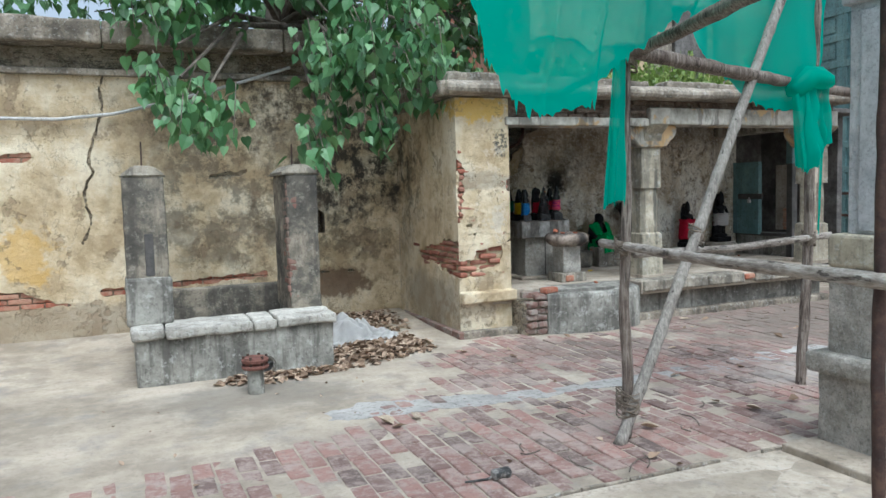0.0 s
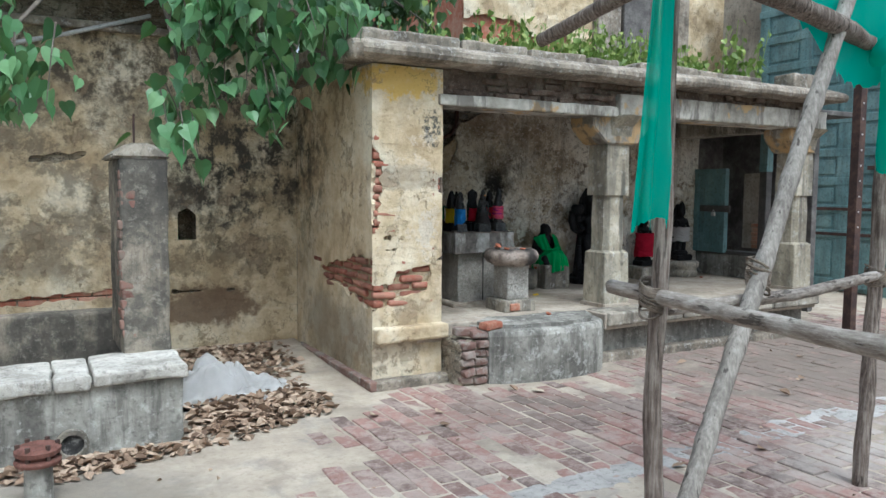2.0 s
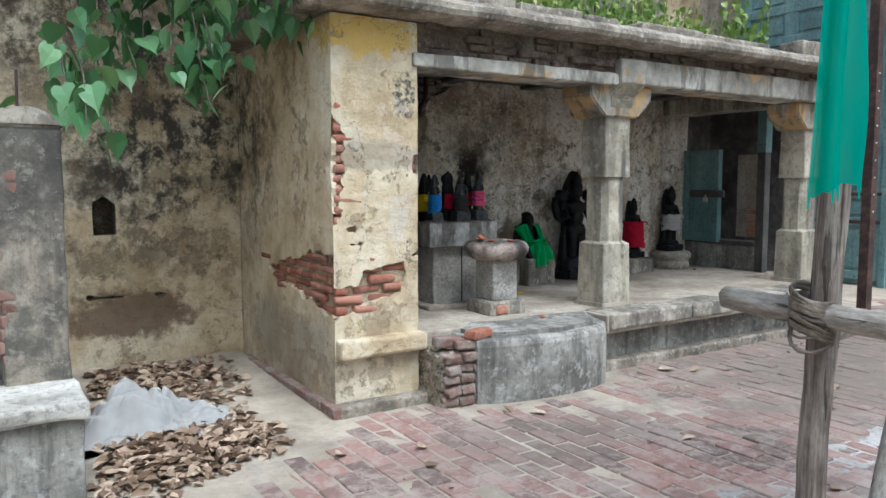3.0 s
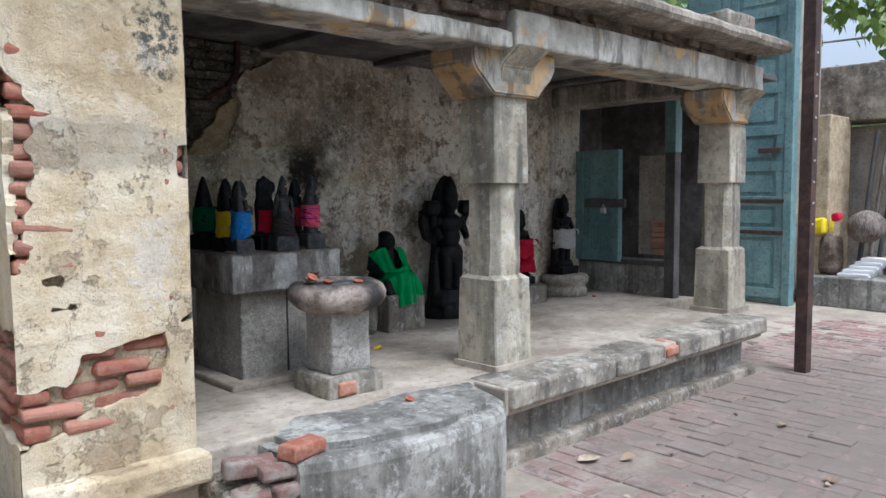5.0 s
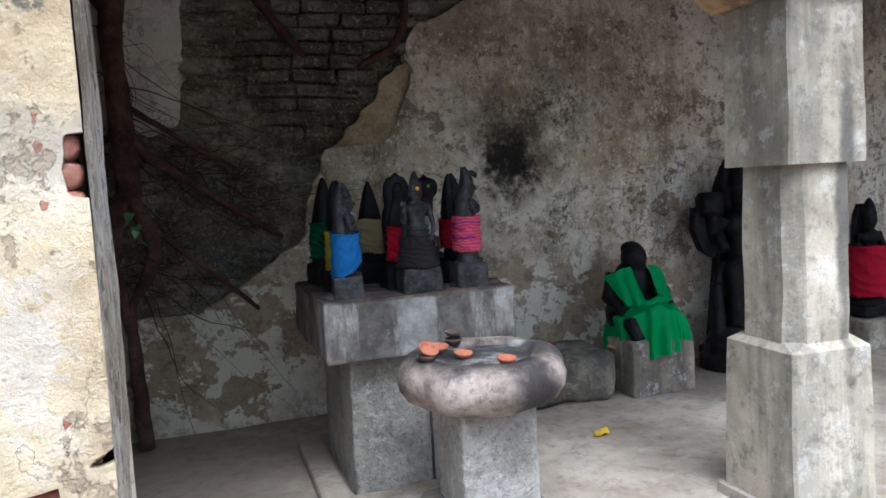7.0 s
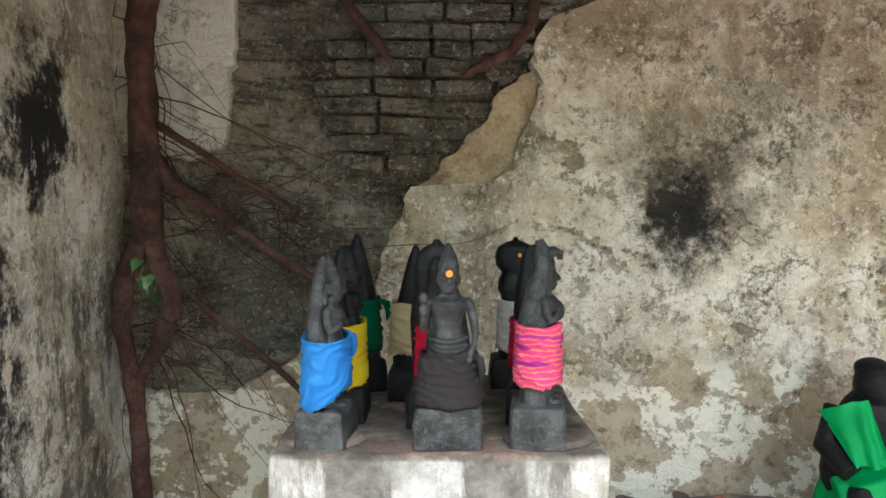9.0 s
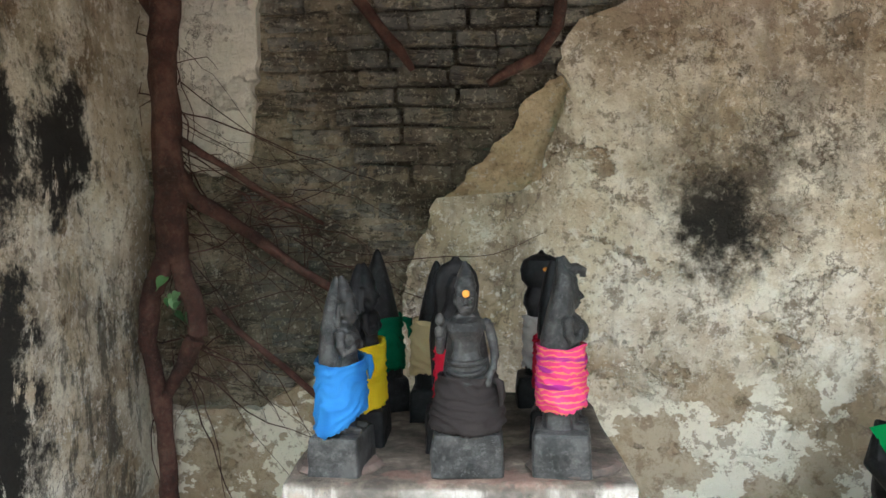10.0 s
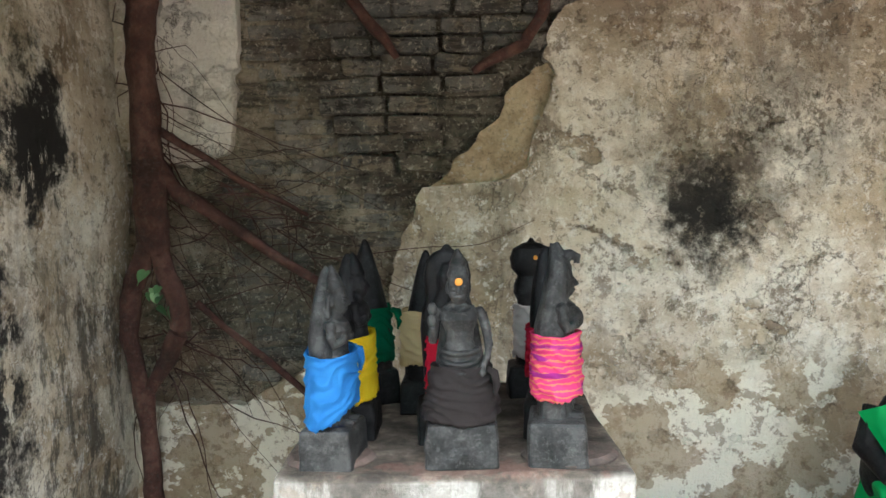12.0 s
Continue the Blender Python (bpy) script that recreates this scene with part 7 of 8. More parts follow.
def seated_idol():
    whole("stone_block", block((6.22, 8.58, 0.43), (6.56, 8.86, 0.70), 0.02, 0.07, 0.008, 8, 2), STONE, "pale stone block seat against the wall", "stone seat")
    bm = bmesh.new()
    ball(bm, (6.37, 8.78, 0.80), (0.15, 0.13, 0.13), 0, 3)
    ball(bm, (6.37, 8.80, 0.93), (0.105, 0.08, 0.13), 0, 3)
    ball(bm, (6.37, 8.78, 1.065), (0.062, 0.064, 0.075), 0, 3)
    ball(bm, (6.37, 8.80, 1.11), (0.05, 0.055, 0.035), 0, 3)
    for s in (-1, 1):
        tube(bm, [(6.37 + s * 0.10, 8.80, 0.99), (6.37 + s * 0.15, 8.77, 0.89), (6.37 + s * 0.12, 8.68, 0.83)], (0.042, 0.038, 0.033), 10)
        tube(bm, [(6.37 + s * 0.06, 8.74, 0.76), (6.37 + s * 0.10, 8.64, 0.77), (6.37 + s * 0.09, 8.62, 0.70)], (0.05, 0.045, 0.035), 10)
    carve(whole("seated_idol", bm, BLACK, "black stone seated idol draped in bright green cloth", "idol", smooth=True), 0.005)
    # lap cloth: gathered at the waist, spread over the knees, hanging in deep folds
    bm = bmesh.new()
    n, m = 96, 34
    grid = []
    for i in range(n + 1):
        a = radians(-112 + 224 * i / n)
        row = []
        for j in range(m + 1):
            t = j / m
            over, fall = min(1.0, t / 0.42), max(0.0, (t - 0.42) / 0.58)
            spread = 0.60 + 0.40 * math.sin(over * math.pi / 2) + 0.10 * fall
            q = Vector((math.sin(a) * 2.2, t * 1.5, math.cos(a) * 2.2))
            fold = math.sin(11 * a + 5 * t * math.sin(a) + 2.5 * noise.noise(q))
            r = spread * (1 + (0.022 + 0.075 * t) * fold + 0.03 * noise.noise(q * 2.3))
            hem = 0.155 + 0.035 * math.cos(a + 0.4) + 0.02 * noise.noise(Vector((a * 2.5, 3, 1)))
            z = 0.872 - 0.05 * over - hem * fall - 0.03 * abs(math.sin(a)) * over + 0.012 * math.sin(9 * t + 3 * a) * (1 - fall)
            row.append(bm.verts.new((6.38 + 0.15 * r * math.sin(a), 8.755 - 0.185 * r * math.cos(a), z)))
        grid.append(row)
    for i in range(n):
        for j in range(m):
            bm.faces.new((grid[i][j], grid[i + 1][j], grid[i + 1][j + 1], grid[i][j + 1]))
    cloth = thing("green_cloth", "bright green satin cloth over the lap of the seated idol", "cloth", at=(6.38, 8.7, 0.7))
    part("lap_cloth", bm, CLOTHS["leafgreen"], cloth, "", True)
    # rolled waist and a bunched loose end at one knee
    part("waist_roll", tube(bmesh.new(), [(6.38 + 0.10 * math.sin(a), 8.755 - 0.122 * math.cos(a), 0.868 + 0.012 * math.sin(5 * a)) for a in [radians(-110 + 20 * k) for k in range(12)]], 0.02, 10, 0.5, 2), CLOTHS["leafgreen"], cloth, "", True)
    for k in range(4):
        part("loose_fold", tube(bmesh.new(), [(6.43 + 0.012 * k, 8.62, 0.85), (6.47 + 0.016 * k, 8.60, 0.80 - 0.01 * k), (6.49 + 0.014 * k, 8.59, 0.73 - 0.012 * k), (6.485 + 0.018 * k, 8.595, 0.66)], (0.010, 0.016, 0.018, 0.010), 8, 0.5, k), CLOTHS["leafgreen"], cloth, "", True)
    for s in (-1, 1):
        low = [(6.37 + s * 0.035, 8.632, 0.865), (6.37 + s * 0.08, 8.64, 0.86), (6.37 + s * 0.125, 8.67, 0.865)]
        high = [(6.37 + s * 0.045, 8.735, 1.03), (6.37 + s * 0.095, 8.735, 1.025), (6.37 + s * 0.165, 8.79, 0.985)]
        bm = cloth_sheet(low, high, 2.2, 0.012, 26, 20, 0.004, s)
        whole("green_cloth", bm, CLOTHS["leafgreen"], "green cloth shawl end over a shoulder of the seated idol", "cloth", smooth=True)


seated_idol()


def standing_idol(x, y, z, h, label, wings=True):
    bm = bmesh.new()
    k = h / 1.0
    rbox(bm, (-0.17, -0.13, 0), (0.17, 0.13, 0.10), 0.02, 0.08, 0.01, 6)
    if wings:
        # stepped base, a broad fan behind one shoulder and a small attendant at the foot
        lathe(bm, [(0.22, 0.0), (0.22, 0.06), (0.19, 0.08), (0.19, 0.12), (0.14, 0.20)], (0, 0, 0), 20, (1, 0.75))
        prism(bm, [(-0.23, 0.76), (-0.24, 0.66), (-0.20, 0.56), (-0.13, 0.52), (-0.10, 0.60), (-0.10, 0.77)], 1, 0.02, 0.07)
        ball(bm, (0.0, 0.04, 0.86), (0.085, 0.04, 0.15), 0, 3)
        tube(bm, [(-0.14, 0.0, 0.15), (-0.14, 0.0, 0.30), (-0.14, 0.0, 0.40)], (0.035, 0.03, 0.022), 10)
    lathe(bm, [(0.14, 0.10), (0.155, 0.13), (0.12, 0.17)], (0, 0, 0), 20, (1, 0.75))
    for s in (-1, 1):
        tube(bm, [(s * 0.05, -0.02, 0.16), (s * 0.05, -0.025, 0.32), (s * 0.055, -0.01, 0.46)], (0.04, 0.043, 0.055), 12)
        tube(bm, [(s * 0.10, 0.0, 0.70), (s * 0.135, -0.01, 0.62), (s * 0.13, -0.05, 0.56)], (0.036, 0.032, 0.028), 10)
        if wings:
            tube(bm, [(s * 0.09, 0.02, 0.69), (s * 0.15, 0.02, 0.64), (s * 0.165, -0.01, 0.74)], (0.032, 0.03, 0.028), 10)
            lathe(bm, [(0.03, 0.72), (0.062, 0.74), (0.066, 0.80), (0.05, 0.83)], (s * 0.17, 0, 0), 12)
        tube(bm, [(s * 0.10, 0.03, 0.15), (s * 0.115, 0.03, 0.4), (s * 0.09, 0.02, 0.5)], (0.03, 0.026, 0.02), 8)
    ball(bm, (0, -0.01, 0.46), (0.105, 0.075, 0.08), 0, 3)
    ball(bm, (0, -0.015, 0.57), (0.08, 0.06, 0.08), 0, 3)
    ball(bm, (0, -0.015, 0.665), (0.10, 0.062, 0.075), 0, 3)
    tube(bm, [(0, -0.01, 0.71), (0, -0.015, 0.77)], 0.036, 10)
    ball(bm, (0, -0.02, 0.81), (0.055, 0.06, 0.068), 0, 3)
    lathe(bm, [(0.058, 0.84), (0.064, 0.86), (0.054, 0.89), (0.05, 0.93), (0.03, 0.97), (0.012, 1.0)], (0, -0.01, 0), 16)
    out = [(-0.14, 0.1), (0.14, 0.1), (0.09, 0.5), (0.1, 0.72), (0.075, 0.86), (0.03, 0.95), (-0.03, 0.95), (-0.075, 0.86), (-0.1, 0.72), (-0.09, 0.5)]
    slab = prism(bmesh.new(), out, 1, 0.05, 0.10)
    me = bpy.data.meshes.new("tmp")
    slab.to_mesh(me)
    slab.free()
    bm.from_mesh(me)
    bpy.data.meshes.remove(me)
    bmesh.ops.scale(bm, vec=(k, k, k), verts=bm.verts)
    ob = carve(whole("standing_idol", bm, BLACK, label, "idol", smooth=True), 0.006)
    ob.location = (x, y, z)
    return ob


standing_idol(7.05, 8.84, 0.44, 1.10, "tall black stone four-armed idol standing by the wall")
whole("stone_block", block((7.78, 8.72, 0.43), (8.14, 9.02, 0.60), 0.03, 0.07, 0.008), STONE, "small grey stone pedestal under the red-clad idol", "pedestal")
standing_idol(7.95, 8.88, 0.60, 0.66, "black stone idol wrapped in red cloth", False)
wrap("cloth_wrap", "red", 7.95, 8.87, 0.72, 1.0, 0.115, 0.10, 0, "bright red cloth round a standing black idol", 3, 1.1)
bm = lathe(bmesh.new(), [(0.21, 0.43), (0.215, 0.5), (0.20, 0.52), (0.20, 0.54), (0.225, 0.56), (0.23, 0.61), (0.21, 0.635), (0.12, 0.64)], (8.62, 8.92, 0), 32)
whole("round_pedestal", bm, STONE, "round moulded grey stone pedestal on the porch floor", "pedestal", smooth=True)
standing_idol(8.62, 8.93, 0.635, 0.75, "black stone idol with a white loincloth on a round pedestal", False)
wrap("cloth_wrap", "white", 8.62, 8.92, 0.88, 1.06, 0.105, 0.095, 0, "dirty white cloth with a red band round a black idol", 5, 1.0)


# ---- roots on the back wall ----
def roots():
    r = thing("fig_root", "red-brown fig tree root climbing down the porch wall corner", "root", at=(4.12, 8.97, 0.44))

    def run(pts, radii, seed, wob=0.25):
        fine, rad = [], []
        for k, ((a, b), (ra, rb)) in enumerate(zip(zip(pts, pts[1:]), zip(radii, radii[1:]))):
            for s in range(6):
                t = s / 6
                p = Vector(a).lerp(Vector(b), t)
                fine.append(p + noise.noise_vector(p * 9) * 0.008)
                rad.append(ra + (rb - ra) * t)
        fine.append(Vector(pts[-1]))
        rad.append(radii[-1])
        return tube(bmesh.new(), fine, rad, 10, wob, seed)

    part("main_root", run([(4.11, 9.0, 2.5), (4.13, 8.97, 2.28), (4.125, 8.97, 2.05), (4.13, 8.97, 1.84), (4.135, 8.96, 1.65), (4.135, 8.96, 1.47)], (0.06, 0.05, 0.043, 0.046, 0.05, 0.045), 1), ROOT, r, "", True)
    part("side_root", run([(4.12, 8.96, 1.50), (4.07, 8.95, 1.36), (4.05, 8.95, 1.22), (4.075, 8.95, 1.08), (4.10, 8.95, 0.92), (4.11, 8.95, 0.70), (4.12, 8.95, 0.44)], (0.035, 0.032, 0.028, 0.026, 0.025, 0.03, 0.035), 2), ROOT, r, "", True)
    part("side_root", run([(4.15, 8.96, 1.48), (4.20, 8.95, 1.36), (4.215, 8.95, 1.24), (4.17, 8.95, 1.14), (4.11, 8.95, 1.05), (4.105, 8.95, 0.9)], (0.03, 0.033, 0.032, 0.027, 0.02, 0.015), 3), ROOT, r, "", True)
    part("side_root", run([(4.10, 9.0, 2.42), (4.05, 9.0, 2.34), (4.12, 8.97, 2.2)], (0.03, 0.028, 0.02), 8), ROOT, r, "", True)
    part("side_root", run([(4.14, 8.97, 1.76), (4.22, 8.99, 1.66), (4.36, 9.02, 1.56), (4.48, 9.04, 1.47), (4.62, 9.06, 1.37), (4.75, 9.07, 1.28)], (0.03, 0.026, 0.02, 0.017, 0.014, 0.008), 4), ROOT, r, "", True)
    part("side_root", run([(4.16, 8.98, 1.86), (4.30, 9.03, 1.76), (4.45, 9.06, 1.66), (4.6, 9.07, 1.58)], (0.014, 0.012, 0.01, 0.006), 5), ROOT, r, "", True)
    part("side_root", run([(4.26, 8.98, 1.32), (4.38, 9.0, 1.20), (4.52, 9.03, 1.07), (4.62, 9.04, 0.97)], (0.012, 0.011, 0.011, 0.009), 6), ROOT, r, "", True)
    part("side_root", run([(4.66, 9.08, 2.4), (4.74, 9.07, 2.28), (4.85, 9.06, 2.14), (4.90, 9.07, 2.07)], (0.022, 0.02, 0.018, 0.012), 7), ROOT, r, "", True)
    part("side_root", run([(5.38, 9.05, 2.4), (5.36, 9.05, 2.2), (5.30, 9.05, 2.10), (5.20, 9.05, 2.06), (5.14, 9.05, 2.02)], (0.022, 0.019, 0.019, 0.017, 0.012), 9), ROOT, r, "", True)
    bm = bmesh.new()
    for k in range(95):
        z = random.uniform(1.05, 2.25)
        left = random.random() < 0.22
        if k % 3 == 0:
            a = Vector((4.3 + random.uniform(0, 0.4), 9.05, 0))
            a.z = 1.80 - (a.x - 4.15) * 0.75 + random.uniform(-0.04, 0.03)
        else:
            a = Vector((4.14 + random.uniform(-0.02, 0.04), 9.0, z))
        pts = [a]
        d = Vector((-0.03 if left else random.uniform(0.02, 0.06), 0.004, random.uniform(-0.035, 0.012)))
        r0 = random.choice((0.0012, 0.0016, 0.0022, 0.003))
        for s in range(random.randint(5, 11)):
            d = (d + Vector((random.uniform(-0.022, 0.024), 0, random.uniform(-0.024, 0.018)))) * 0.97
            p = pts[-1] + d
            p.y = min(9.06, p.y + random.uniform(-0.002, 0.006))
            if left:
                p.x = max(4.02, p.x)
            pts.append(p)
        tube(bm, pts, [r0 * (1 - 0.7 * s / len(pts)) for s in range(len(pts))], 5)
    tagged(part("rootlet_mat", bm, ROOT, r, "fine hanging rootlets"), kind="stuff")
    part("sprout", leaf_cloud([((4.14, 8.93, 1.42), (4.15, 8.9, 1.30))] * 2, 5, 0.045, 0.02, 5), LEAF, r, "small green sprout")
    return r


# ---- leaves and trees ----
LEAF_SHAPE = [(0, 0.0), (0.20, -0.08), (0.40, 0.02), (0.46, 0.22), (0.36, 0.48), (0.18, 0.70), (0.06, 0.84), (0.0, 1.12)]


def add_leaf(bm, at, length, hang, turn, lean, bend):
    """A heart-shaped leaf with a drip tip, folded along its midrib."""
    m = Matrix.Translation(at) @ Matrix.Rotation(turn, 4, "Z") @ Matrix.Rotation(lean, 4, "Y") @ Matrix.Rotation(hang, 4, "X")
    w = length * 0.92
    mid = [bm.verts.new(m @ Vector((0, y * length, -bend * y * y * length))) for y in (0.0, 0.35, 0.75, 1.12)]
    for s in (-1, 1):
        edge = [bm.verts.new(m @ Vector((s * x * w, y * length, 0.16 * x * w - bend * y * y * length))) for x, y in LEAF_SHAPE[1:7]]
        quads = [(mid[0], edge[0], edge[1], edge[2], mid[1]), (mid[1], edge[2], edge[3], edge[4], mid[2]), (mid[2], edge[4], edge[5], mid[3])]
        for q in quads:
            bm.faces.new(q if s > 0 else q[::-1])


def leaf_cloud(twigs, per, size, spread, seed):
    """Leaves along twigs given as (start, end), which droop."""
    rnd = random.Random(seed)
    bm = bmesh.new()
    for a, b in twigs:
        a, b = Vector(a), Vector(b)
        for k in range(per):
            t = (k + rnd.random()) / per
            p = a.lerp(b, t) + Vector((rnd.gauss(0, spread), rnd.gauss(0, spread), rnd.gauss(0, spread * 0.7)))
            add_leaf(bm, p, size * rnd.uniform(0.65, 1.15), radians(-rnd.uniform(35, 85)), rnd.uniform(0, 6.28), radians(rnd.gauss(0, 16)), rnd.uniform(0.0, 0.25))
    return bm


roots()


def fig_tree():
    tree = thing("fig_tree", "leafy fig tree overhanging the cream wall with drooping branches", "tree", at=(2.3, 9.7, 0))
    part("trunk", tube(bmesh.new(), [(2.2, 9.85, -0.1), (2.25, 9.8, 1.5), (2.35, 9.7, 2.9), (2.3, 9.55, 3.6), (2.4, 9.6, 4.6)], (0.22, 0.19, 0.16, 0.13, 0.07), 14, 0.3, 1), BARK, tree, "", True)
    twigs, limbs = [], bmesh.new()
    rnd = random.Random(11)
    # (centre x, lowest z, reach in x, depth y, number of twigs)
    lobes = [(2.33, 1.62, 0.08, 7.6, 4), (2.62, 1.98, 0.16, 7.7, 6), (2.95, 1.76, 0.09, 7.55, 5), (3.15, 2.25, 0.15, 7.5, 7), (3.4, 2.45, 0.14, 7.35, 7), (2.55, 2.35, 0.16, 7.7, 9), (1.05, 1.92, 0.14, 7.8, 6), (1.32, 1.85, 0.10, 7.75, 5), (1.05, 2.25, 0.14, 7.9, 6), (1.75, 3.4, 0.3, 8.1, 10), (2.55, 2.65, 0.14, 7.9, 10), (2.95, 2.7, 0.28, 7.7, 16), (1.1, 3.0, 0.25, 8.2, 12), (2.1, 3.45, 0.7, 8.3, 34), (3.2, 3.1, 0.4, 8.0, 16), (1.5, 3.5, 0.9, 8.6, 26), (2.8, 3.6, 0.8, 8.4, 26)]
    for cx, z0, rx, y0, n in lobes:
        for k in range(n):
            x, y = cx + rnd.gauss(0, rx), y0 + rnd.gauss(0, 0.22)
            end = Vector((x, y, z0 + abs(rnd.gauss(0, 0.12)) + 0.1))
            start = end + Vector((rnd.gauss(0, 0.1), rnd.uniform(0.05, 0.35), rnd.uniform(0.35, 0.6)))
            twigs.append((start, end))
            tube(limbs, [start, start.lerp(end, 0.5) + Vector((0, -0.03, 0.04)), end], (0.007, 0.005, 0.003), 5)
        root = Vector((2.3, 9.3, 3.5))
        mid = Vector(((cx + 2.3) / 2, 8.7, max(z0 + 1.2, 3.35)))
        part("branch", tube(bmesh.new(), [root, mid, Vector((cx, y0 + 0.2, z0 + 0.75))], (0.05, 0.03, 0.012), 7, 0.2, cx), BARK, tree)
    tagged(part("twig_spray", limbs, BARK, tree), kind="stuff")
    part("crown", leaf_cloud(twigs, 11, 0.155, 0.07, 3), LEAF, tree, "heart-shaped green leaves with long tips")
    return tree


fig_tree()


def backdrop_tree(cx, cy, rx, ry, z0, z1, n, seed, label, material, size=0.16):
    tree = thing("broadleaf_tree", label, "tree", at=(cx, cy, 0))
    part("trunk", tube(bmesh.new(), [(cx, cy, -0.1), (cx + 0.1, cy, z0), (cx, cy + 0.1, z1 * 0.85)], (0.25, 0.2, 0.08), 12, 0.3, seed), BARK, tree)
    rnd = random.Random(seed)
    twigs, limbs = [], bmesh.new()
    for k in range(n):
        u, v, w = rnd.gauss(0, 0.5), rnd.gauss(0, 0.5), rnd.random()
        e = Vector((cx + rx * u, cy + ry * v, z0 + (z1 - z0) * w))
        s = e + Vector((rnd.gauss(0, 0.2), rnd.gauss(0, 0.2), rnd.uniform(0.2, 0.5)))
        twigs.append((s, e))
        if k % 5 == 0:
            tube(limbs, [(cx, cy, z0 + 0.5 * (z1 - z0)), s], (0.03, 0.008), 5)
    tagged(part("twig_spray", limbs, BARK, tree), kind="stuff")
    part("crown", leaf_cloud(twigs, 14, size, 0.10, seed), material, tree)
    return tree


backdrop_tree(4.6, 10.6, 1.9, 0.7, 2.2, 6.2, 330, 21, "dark leafy tree behind the porch roof", DEEPLEAF)
backdrop_tree(1.2, 11.2, 2.2, 0.8, 2.8, 5.5, 170, 22, "leafy tree behind the cream boundary wall", LEAF)
backdrop_tree(-2.5, 12.5, 2.5, 1.0, 3.2, 6.0, 120, 23, "distant green tree beyond the boundary wall", LEAF)
backdrop_tree(17.5, 8.5, 2.5, 1.5, 2.0, 6.0, 130, 24, "green tree beyond the store wall", WEED, 0.22)


def weeds(cx, cy, z, rx, n, high, material, seed, label, size):
    rnd = random.Random(seed)
    w = thing("roof_weed", label, "weed", "roof weeds", at=(cx, cy, z))
    stems, twigs = bmesh.new(), []
    for k in range(n):
        x, y = cx + rnd.gauss(0, rx), cy + rnd.gauss(0, 0.14)
        h = high * rnd.uniform(0.4, 1.0)
        tip = Vector((x + rnd.gauss(0, 0.06), y + rnd.gauss(0, 0.06), z + h))
        tube(stems, [(x, y, z - 0.02), tip], (0.005, 0.003), 4)
        twigs.append((Vector((x, y, z + 0.04)), tip))
    tagged(part("stem_tuft", stems, WEED, w), kind="stuff")
    part("leaves", leaf_cloud(twigs, 12, size, 0.035, seed), material, w)
    return w


for k, x in enumerate((5.1, 5.6, 6.1, 6.5, 6.95, 7.4)):
    weeds(x, 7.80, 2.62, 0.22, 26, 0.42 if k % 2 else 0.55, WEED, 40 + k, "yellow-green weeds growing on the porch roof", 0.06)
weeds(8.15, 7.62, 2.62, 0.16, 12, 0.75, WEED, 60, "tall thin-stemmed shrub rooted on the roof edge", 0.085)
weeds(4.4, 8.2, 2.62, 0.3, 18, 0.5, LEAF, 61, "dark green weeds on the porch roof", 0.07)


# ---- dry leaves on the ground ----
def dry_leaf(bm, x, y, z, s, rnd):
    m = Matrix.Translation((x, y, z)) @ Euler((rnd.gauss(0, 0.26), rnd.gauss(0, 0.26), rnd.uniform(0, 6.28))).to_matrix().to_4x4()
    c = rnd.uniform(0.1, 0.5) * s
    pts = [(0, -0.5, 0.3), (0.32, -0.22, 0.9), (0.36, 0.1, 1), (0.2, 0.38, 0.7), (0, 0.68, 0.5), (-0.2, 0.38, 0.7), (-0.36, 0.1, 1), (-0.32, -0.22, 0.9)]
    v = [bm.verts.new(m @ Vector((a * s, b * s, c * k * (0.6 + 0.4 * (a > 0))))) for a, b, k in pts]
    mid = bm.verts.new(m @ Vector((0, 0.1 * s, 0)))
    for k in range(8):
        bm.faces.new((v[k], v[(k + 1) % 8], mid))


def leaf_litter():
    rnd = random.Random(5)
    bm = bmesh.new()
    pile = [(1.05, 6.42), (1.45, 6.22), (2.2, 6.42), (2.75, 6.62), (3.15, 6.85), (3.22, 7.25), (3.2, 7.6), (3.38, 8.3), (3.4, 8.9), (2.4, 8.9), (2.3, 7.9), (2.2, 7.0), (2.12, 6.62), (1.2, 6.62)]
    n = 0
    while n < 2500:
        x, y = rnd.uniform(1.0, 3.45), rnd.uniform(6.15, 8.9)
        d = float(inside(np.array([[x]]), np.array([[y]]), pile)[0, 0])
        if d < -0.02 or ((x - 2.6) / 0.3) ** 2 + ((y - 7.5) / 0.22) ** 2 < 1 or rnd.random() > (0.12 + d * 4) * (0.35 if y > 7.3 and x > 2.9 else 1.0):
            continue
        dry_leaf(bm, x, y, 0.012 + min(0.045, max(0, d) * 0.2) * rnd.random() + (0.05 * (y - 7.6) if y > 7.6 else 0), rnd.uniform(0.035, 0.085), rnd)
        n += 1
    whole("leaf_litter", bm, DRYLEAF, "heap of dry curled brown leaves beside the well", "dry leaves", kind="stuff")
    bm = bmesh.new()
    for k in range(120):
        x, y = rnd.uniform(0.0, 8.0), rnd.uniform(2.6, 6.9)
        dry_leaf(bm, x, y, 0.012, rnd.uniform(0.015, 0.045) if rnd.random() < 0.8 else 0.08, rnd)
    whole("leaf_scatter", bm, DRYLEAF, "scattered dry leaf bits on the brick paving", "dry leaves", kind="stuff")


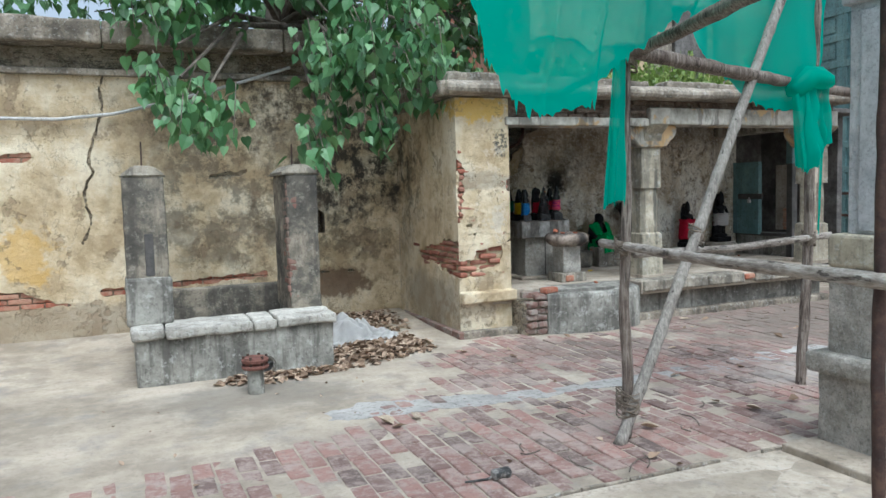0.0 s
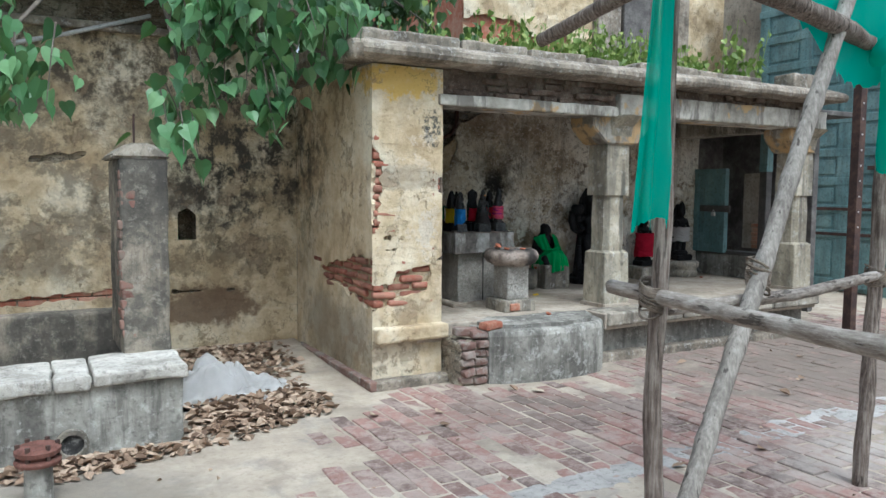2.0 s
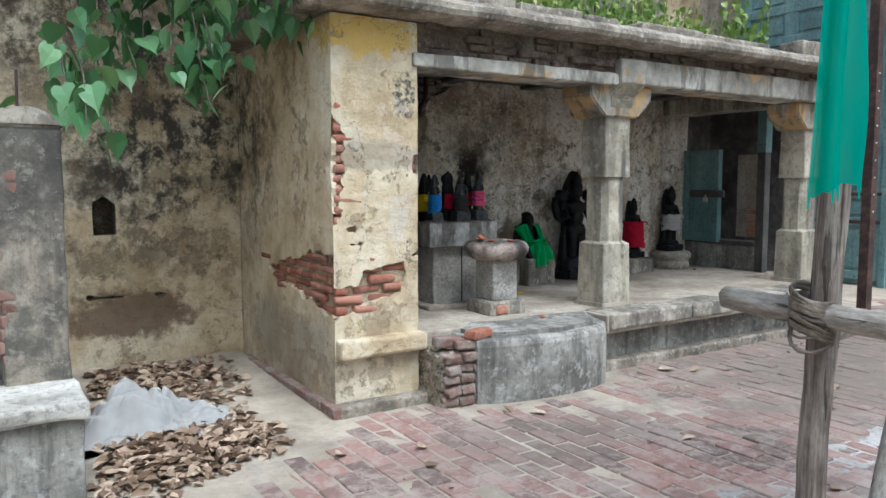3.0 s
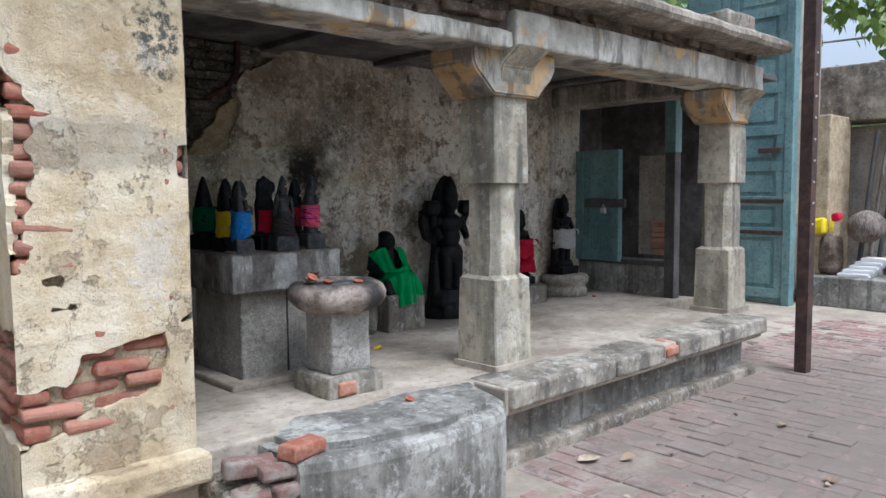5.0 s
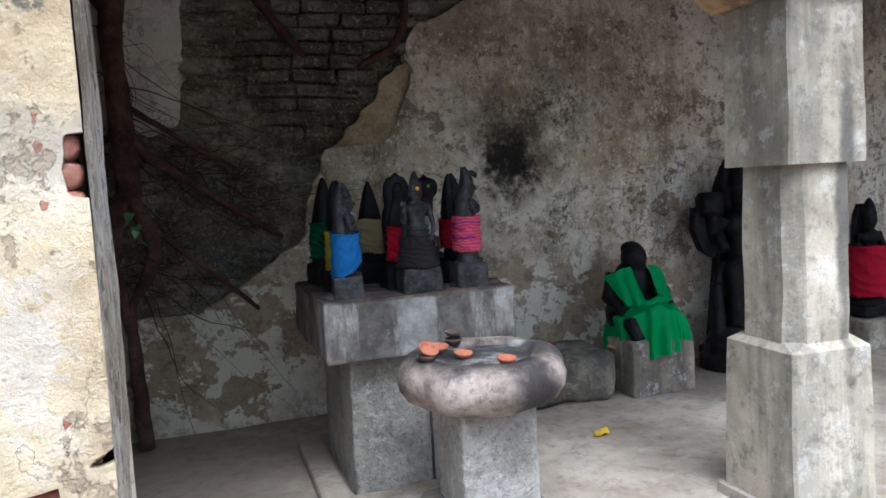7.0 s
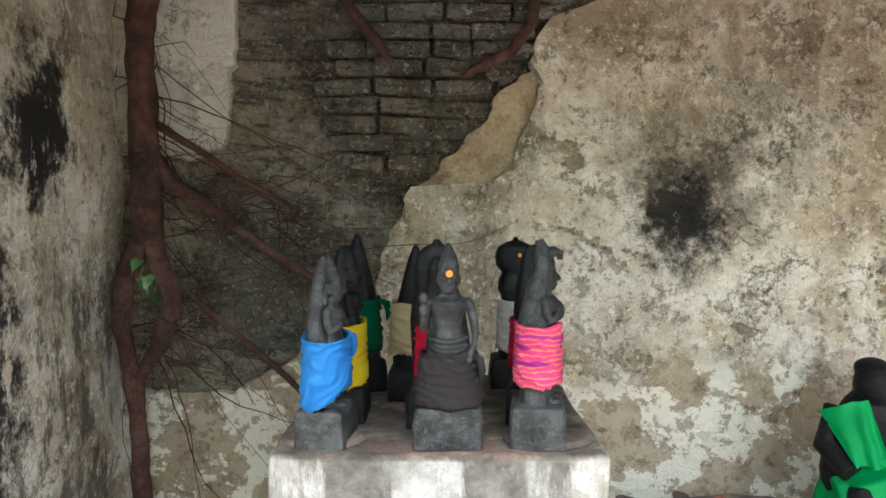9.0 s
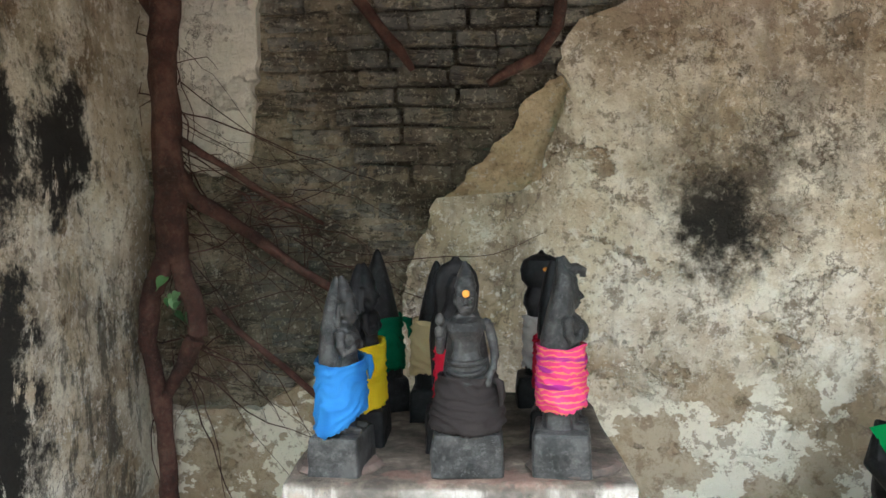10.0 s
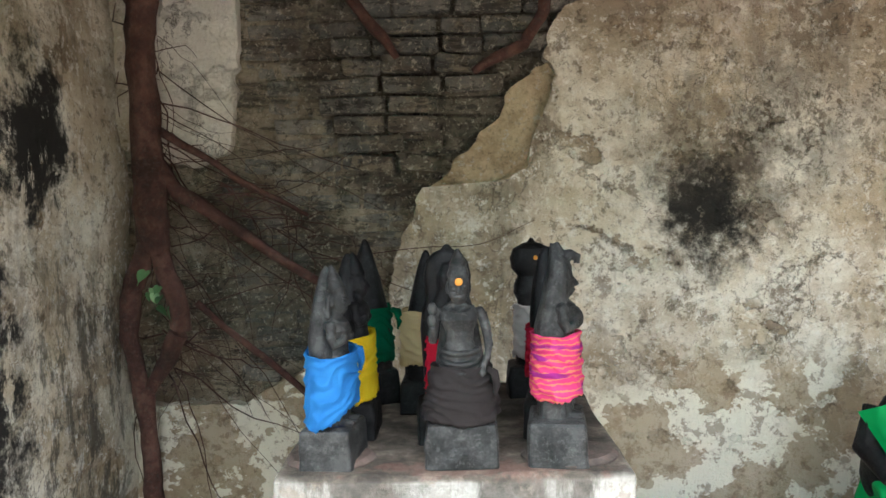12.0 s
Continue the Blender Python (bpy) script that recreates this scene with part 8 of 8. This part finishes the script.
PALELEAF = mixed('pale_dry_leaf', (0.35, 0.28, 0.2), (0.45, 0.37, 0.28), (0.55, 0.47, 0.38), 12.0)
leaf_litter()
for x, y, s, t in ((1.98, 4.86, 0.11, 20), (2.2, 4.9, 0.10, 70), (2.02, 4.75, 0.09, 120), (3.4, 4.0, 0.10, 40), (4.25, 4.0, 0.09, 200), (6.15, 6.85, 0.12, 10), (4.65, 6.55, 0.10, 80), (3.3, 6.55, 0.09, 150), (4.6, 6.9, 0.07, 30)):
    bm = bmesh.new()
    dry_leaf(bm, 0, 0, 0.012, s, random.Random(int(x * 100)))
    ob = whole("dry_leaf", bm, PALELEAF, "single pale dry leaf lying on the bricks", "leaf", "fallen leaves")
    ob.matrix_basis = pose(x, y, 0, 0, 0, t)
bm = tube(bmesh.new(), [(2.02, 3.72, 0.012), (2.14, 3.70, 0.014), (2.18, 3.69, 0.03)], (0.006, 0.007, 0.012), 6)
rbox(bm, (2.16, 3.66, 0.008), (2.27, 3.73, 0.055), 0.02, 0.04, 0.012, 12)
whole("black_debris", bm, OIL, "charred black stick end on the brick paving", "debris")
rnd = random.Random(9)
for k in range(9):
    x, y, a, l = rnd.uniform(2.4, 5.2), rnd.uniform(3.45, 4.6), rnd.uniform(0, 6.28), rnd.uniform(0.1, 0.28)
    pts = [(x + l * t * math.cos(a + 0.5 * t), y + l * t * math.sin(a + 0.5 * t), 0.014 + 0.01 * rnd.random()) for t in (0, 0.3, 0.6, 1.0)]
    whole("dry_twig", tube(bmesh.new(), pts, 0.004, 5), BARK, "thin dry twig on the paving", "twig", "dry twigs")


# ---- brick paving ----
def paving():
    floor = thing("paving_brick", "worn red-brown brick paving with dusty joints", "paving", kind="structure")
    shapes = [brick_mesh("paver", 0.232, 0.05, 0.108, PAVER, 0.009, 0.005, k) for k in range(6)]
    verts, faces = [], []
    base = [[v.co.copy() for v in me.vertices] for me in shapes]
    polys = [[tuple(p.vertices) for p in me.polygons] for me in shapes]
    rnd = random.Random(3)
    count = 0
    col = 0
    x = -3.6
    while x < 11.6:
        y = 3.42 + (0.12 if col % 2 else 0.0) - (7.0 if x < 2.2 else 0)
        stop = 7.1 if x < 5.65 else (7.03 if x < 8.7 else 8.1)
        while y < stop:
            bx, by = x + 0.06, y + 0.12
            edge = bx - float(paved_from(by)) + 0.15 * noise.noise(Vector((bx * 2, by * 2, 0)))
            blocked = (4.18 < bx < 5.74 and by > 6.78) or (3.5 < bx < 4.3 and by > 7.08) or (8.1 < bx < 9.0 and by > 7.0 and by < 9) or (by < 3.36 and bx > 2.2)
            if edge > 0.05 and not blocked and by > -1.2:
                z = -0.024 + rnd.gauss(0, 0.0035) + 0.010 * noise.noise(Vector((bx * 0.9, by * 0.9, 2))) - (0.012 if edge < 0.35 else 0)
                m = pose(bx + rnd.gauss(0, 0.003), by + rnd.gauss(0, 0.004), z, rnd.gauss(0, 0.9), rnd.gauss(0, 0.9), 90 + rnd.gauss(0, 1.2))
                k = rnd.randrange(6)
                if 3.0 < bx < 5.1 and 5.25 < by < 6.95 and count < 300:
                    place("paver", shapes[k], m, floor)
                    count += 1
                else:
                    n0 = len(verts)
                    verts.extend(m @ v for v in base[k])
                    faces.extend(tuple(n0 + q for q in p) for p in polys[k])
            y += 0.243
        x += 0.1205
        col += 1
    me = bpy.data.meshes.new("paver_field")
    me.from_pydata(verts, [], faces)
    me.materials.append(PAVER_FAR)
    field = tagged(new("paver_field", me), "worn paving bricks", "", "", "stuff")
    field.parent = floor
    # dusty mortar smeared over the bricks along one line
    smear = [(1.4, 5.25), (2.2, 5.0), (3.4, 4.93), (5.2, 4.96), (7.5, 5.1), (7.5, 5.3), (5.2, 5.2), (3.4, 5.12), (2.6, 5.22), (2.2, 5.4), (1.6, 5.55)]
    skin("mortar_smear", SMEAR, (0, 0, -0.0005), (1, 0, 0), (0, 1, 0), (0, 0, 1), (1.3, 7.7), (4.6, 5.9), 0.03, lambda u, v: inside(u, v, smear, 0.10, 2.0, 2) + 0.03 * rough_field(u, v, 14, 5), 0.012, floor, 0.006, "grey cement smeared over the bricks", 6)
    return floor


SMEAR = mixed("dusty_cement_smear", (0.27, 0.26, 0.25), (0.36, 0.35, 0.33), (0.44, 0.42, 0.40), 2.0, 0.95, 0.4)
paving()
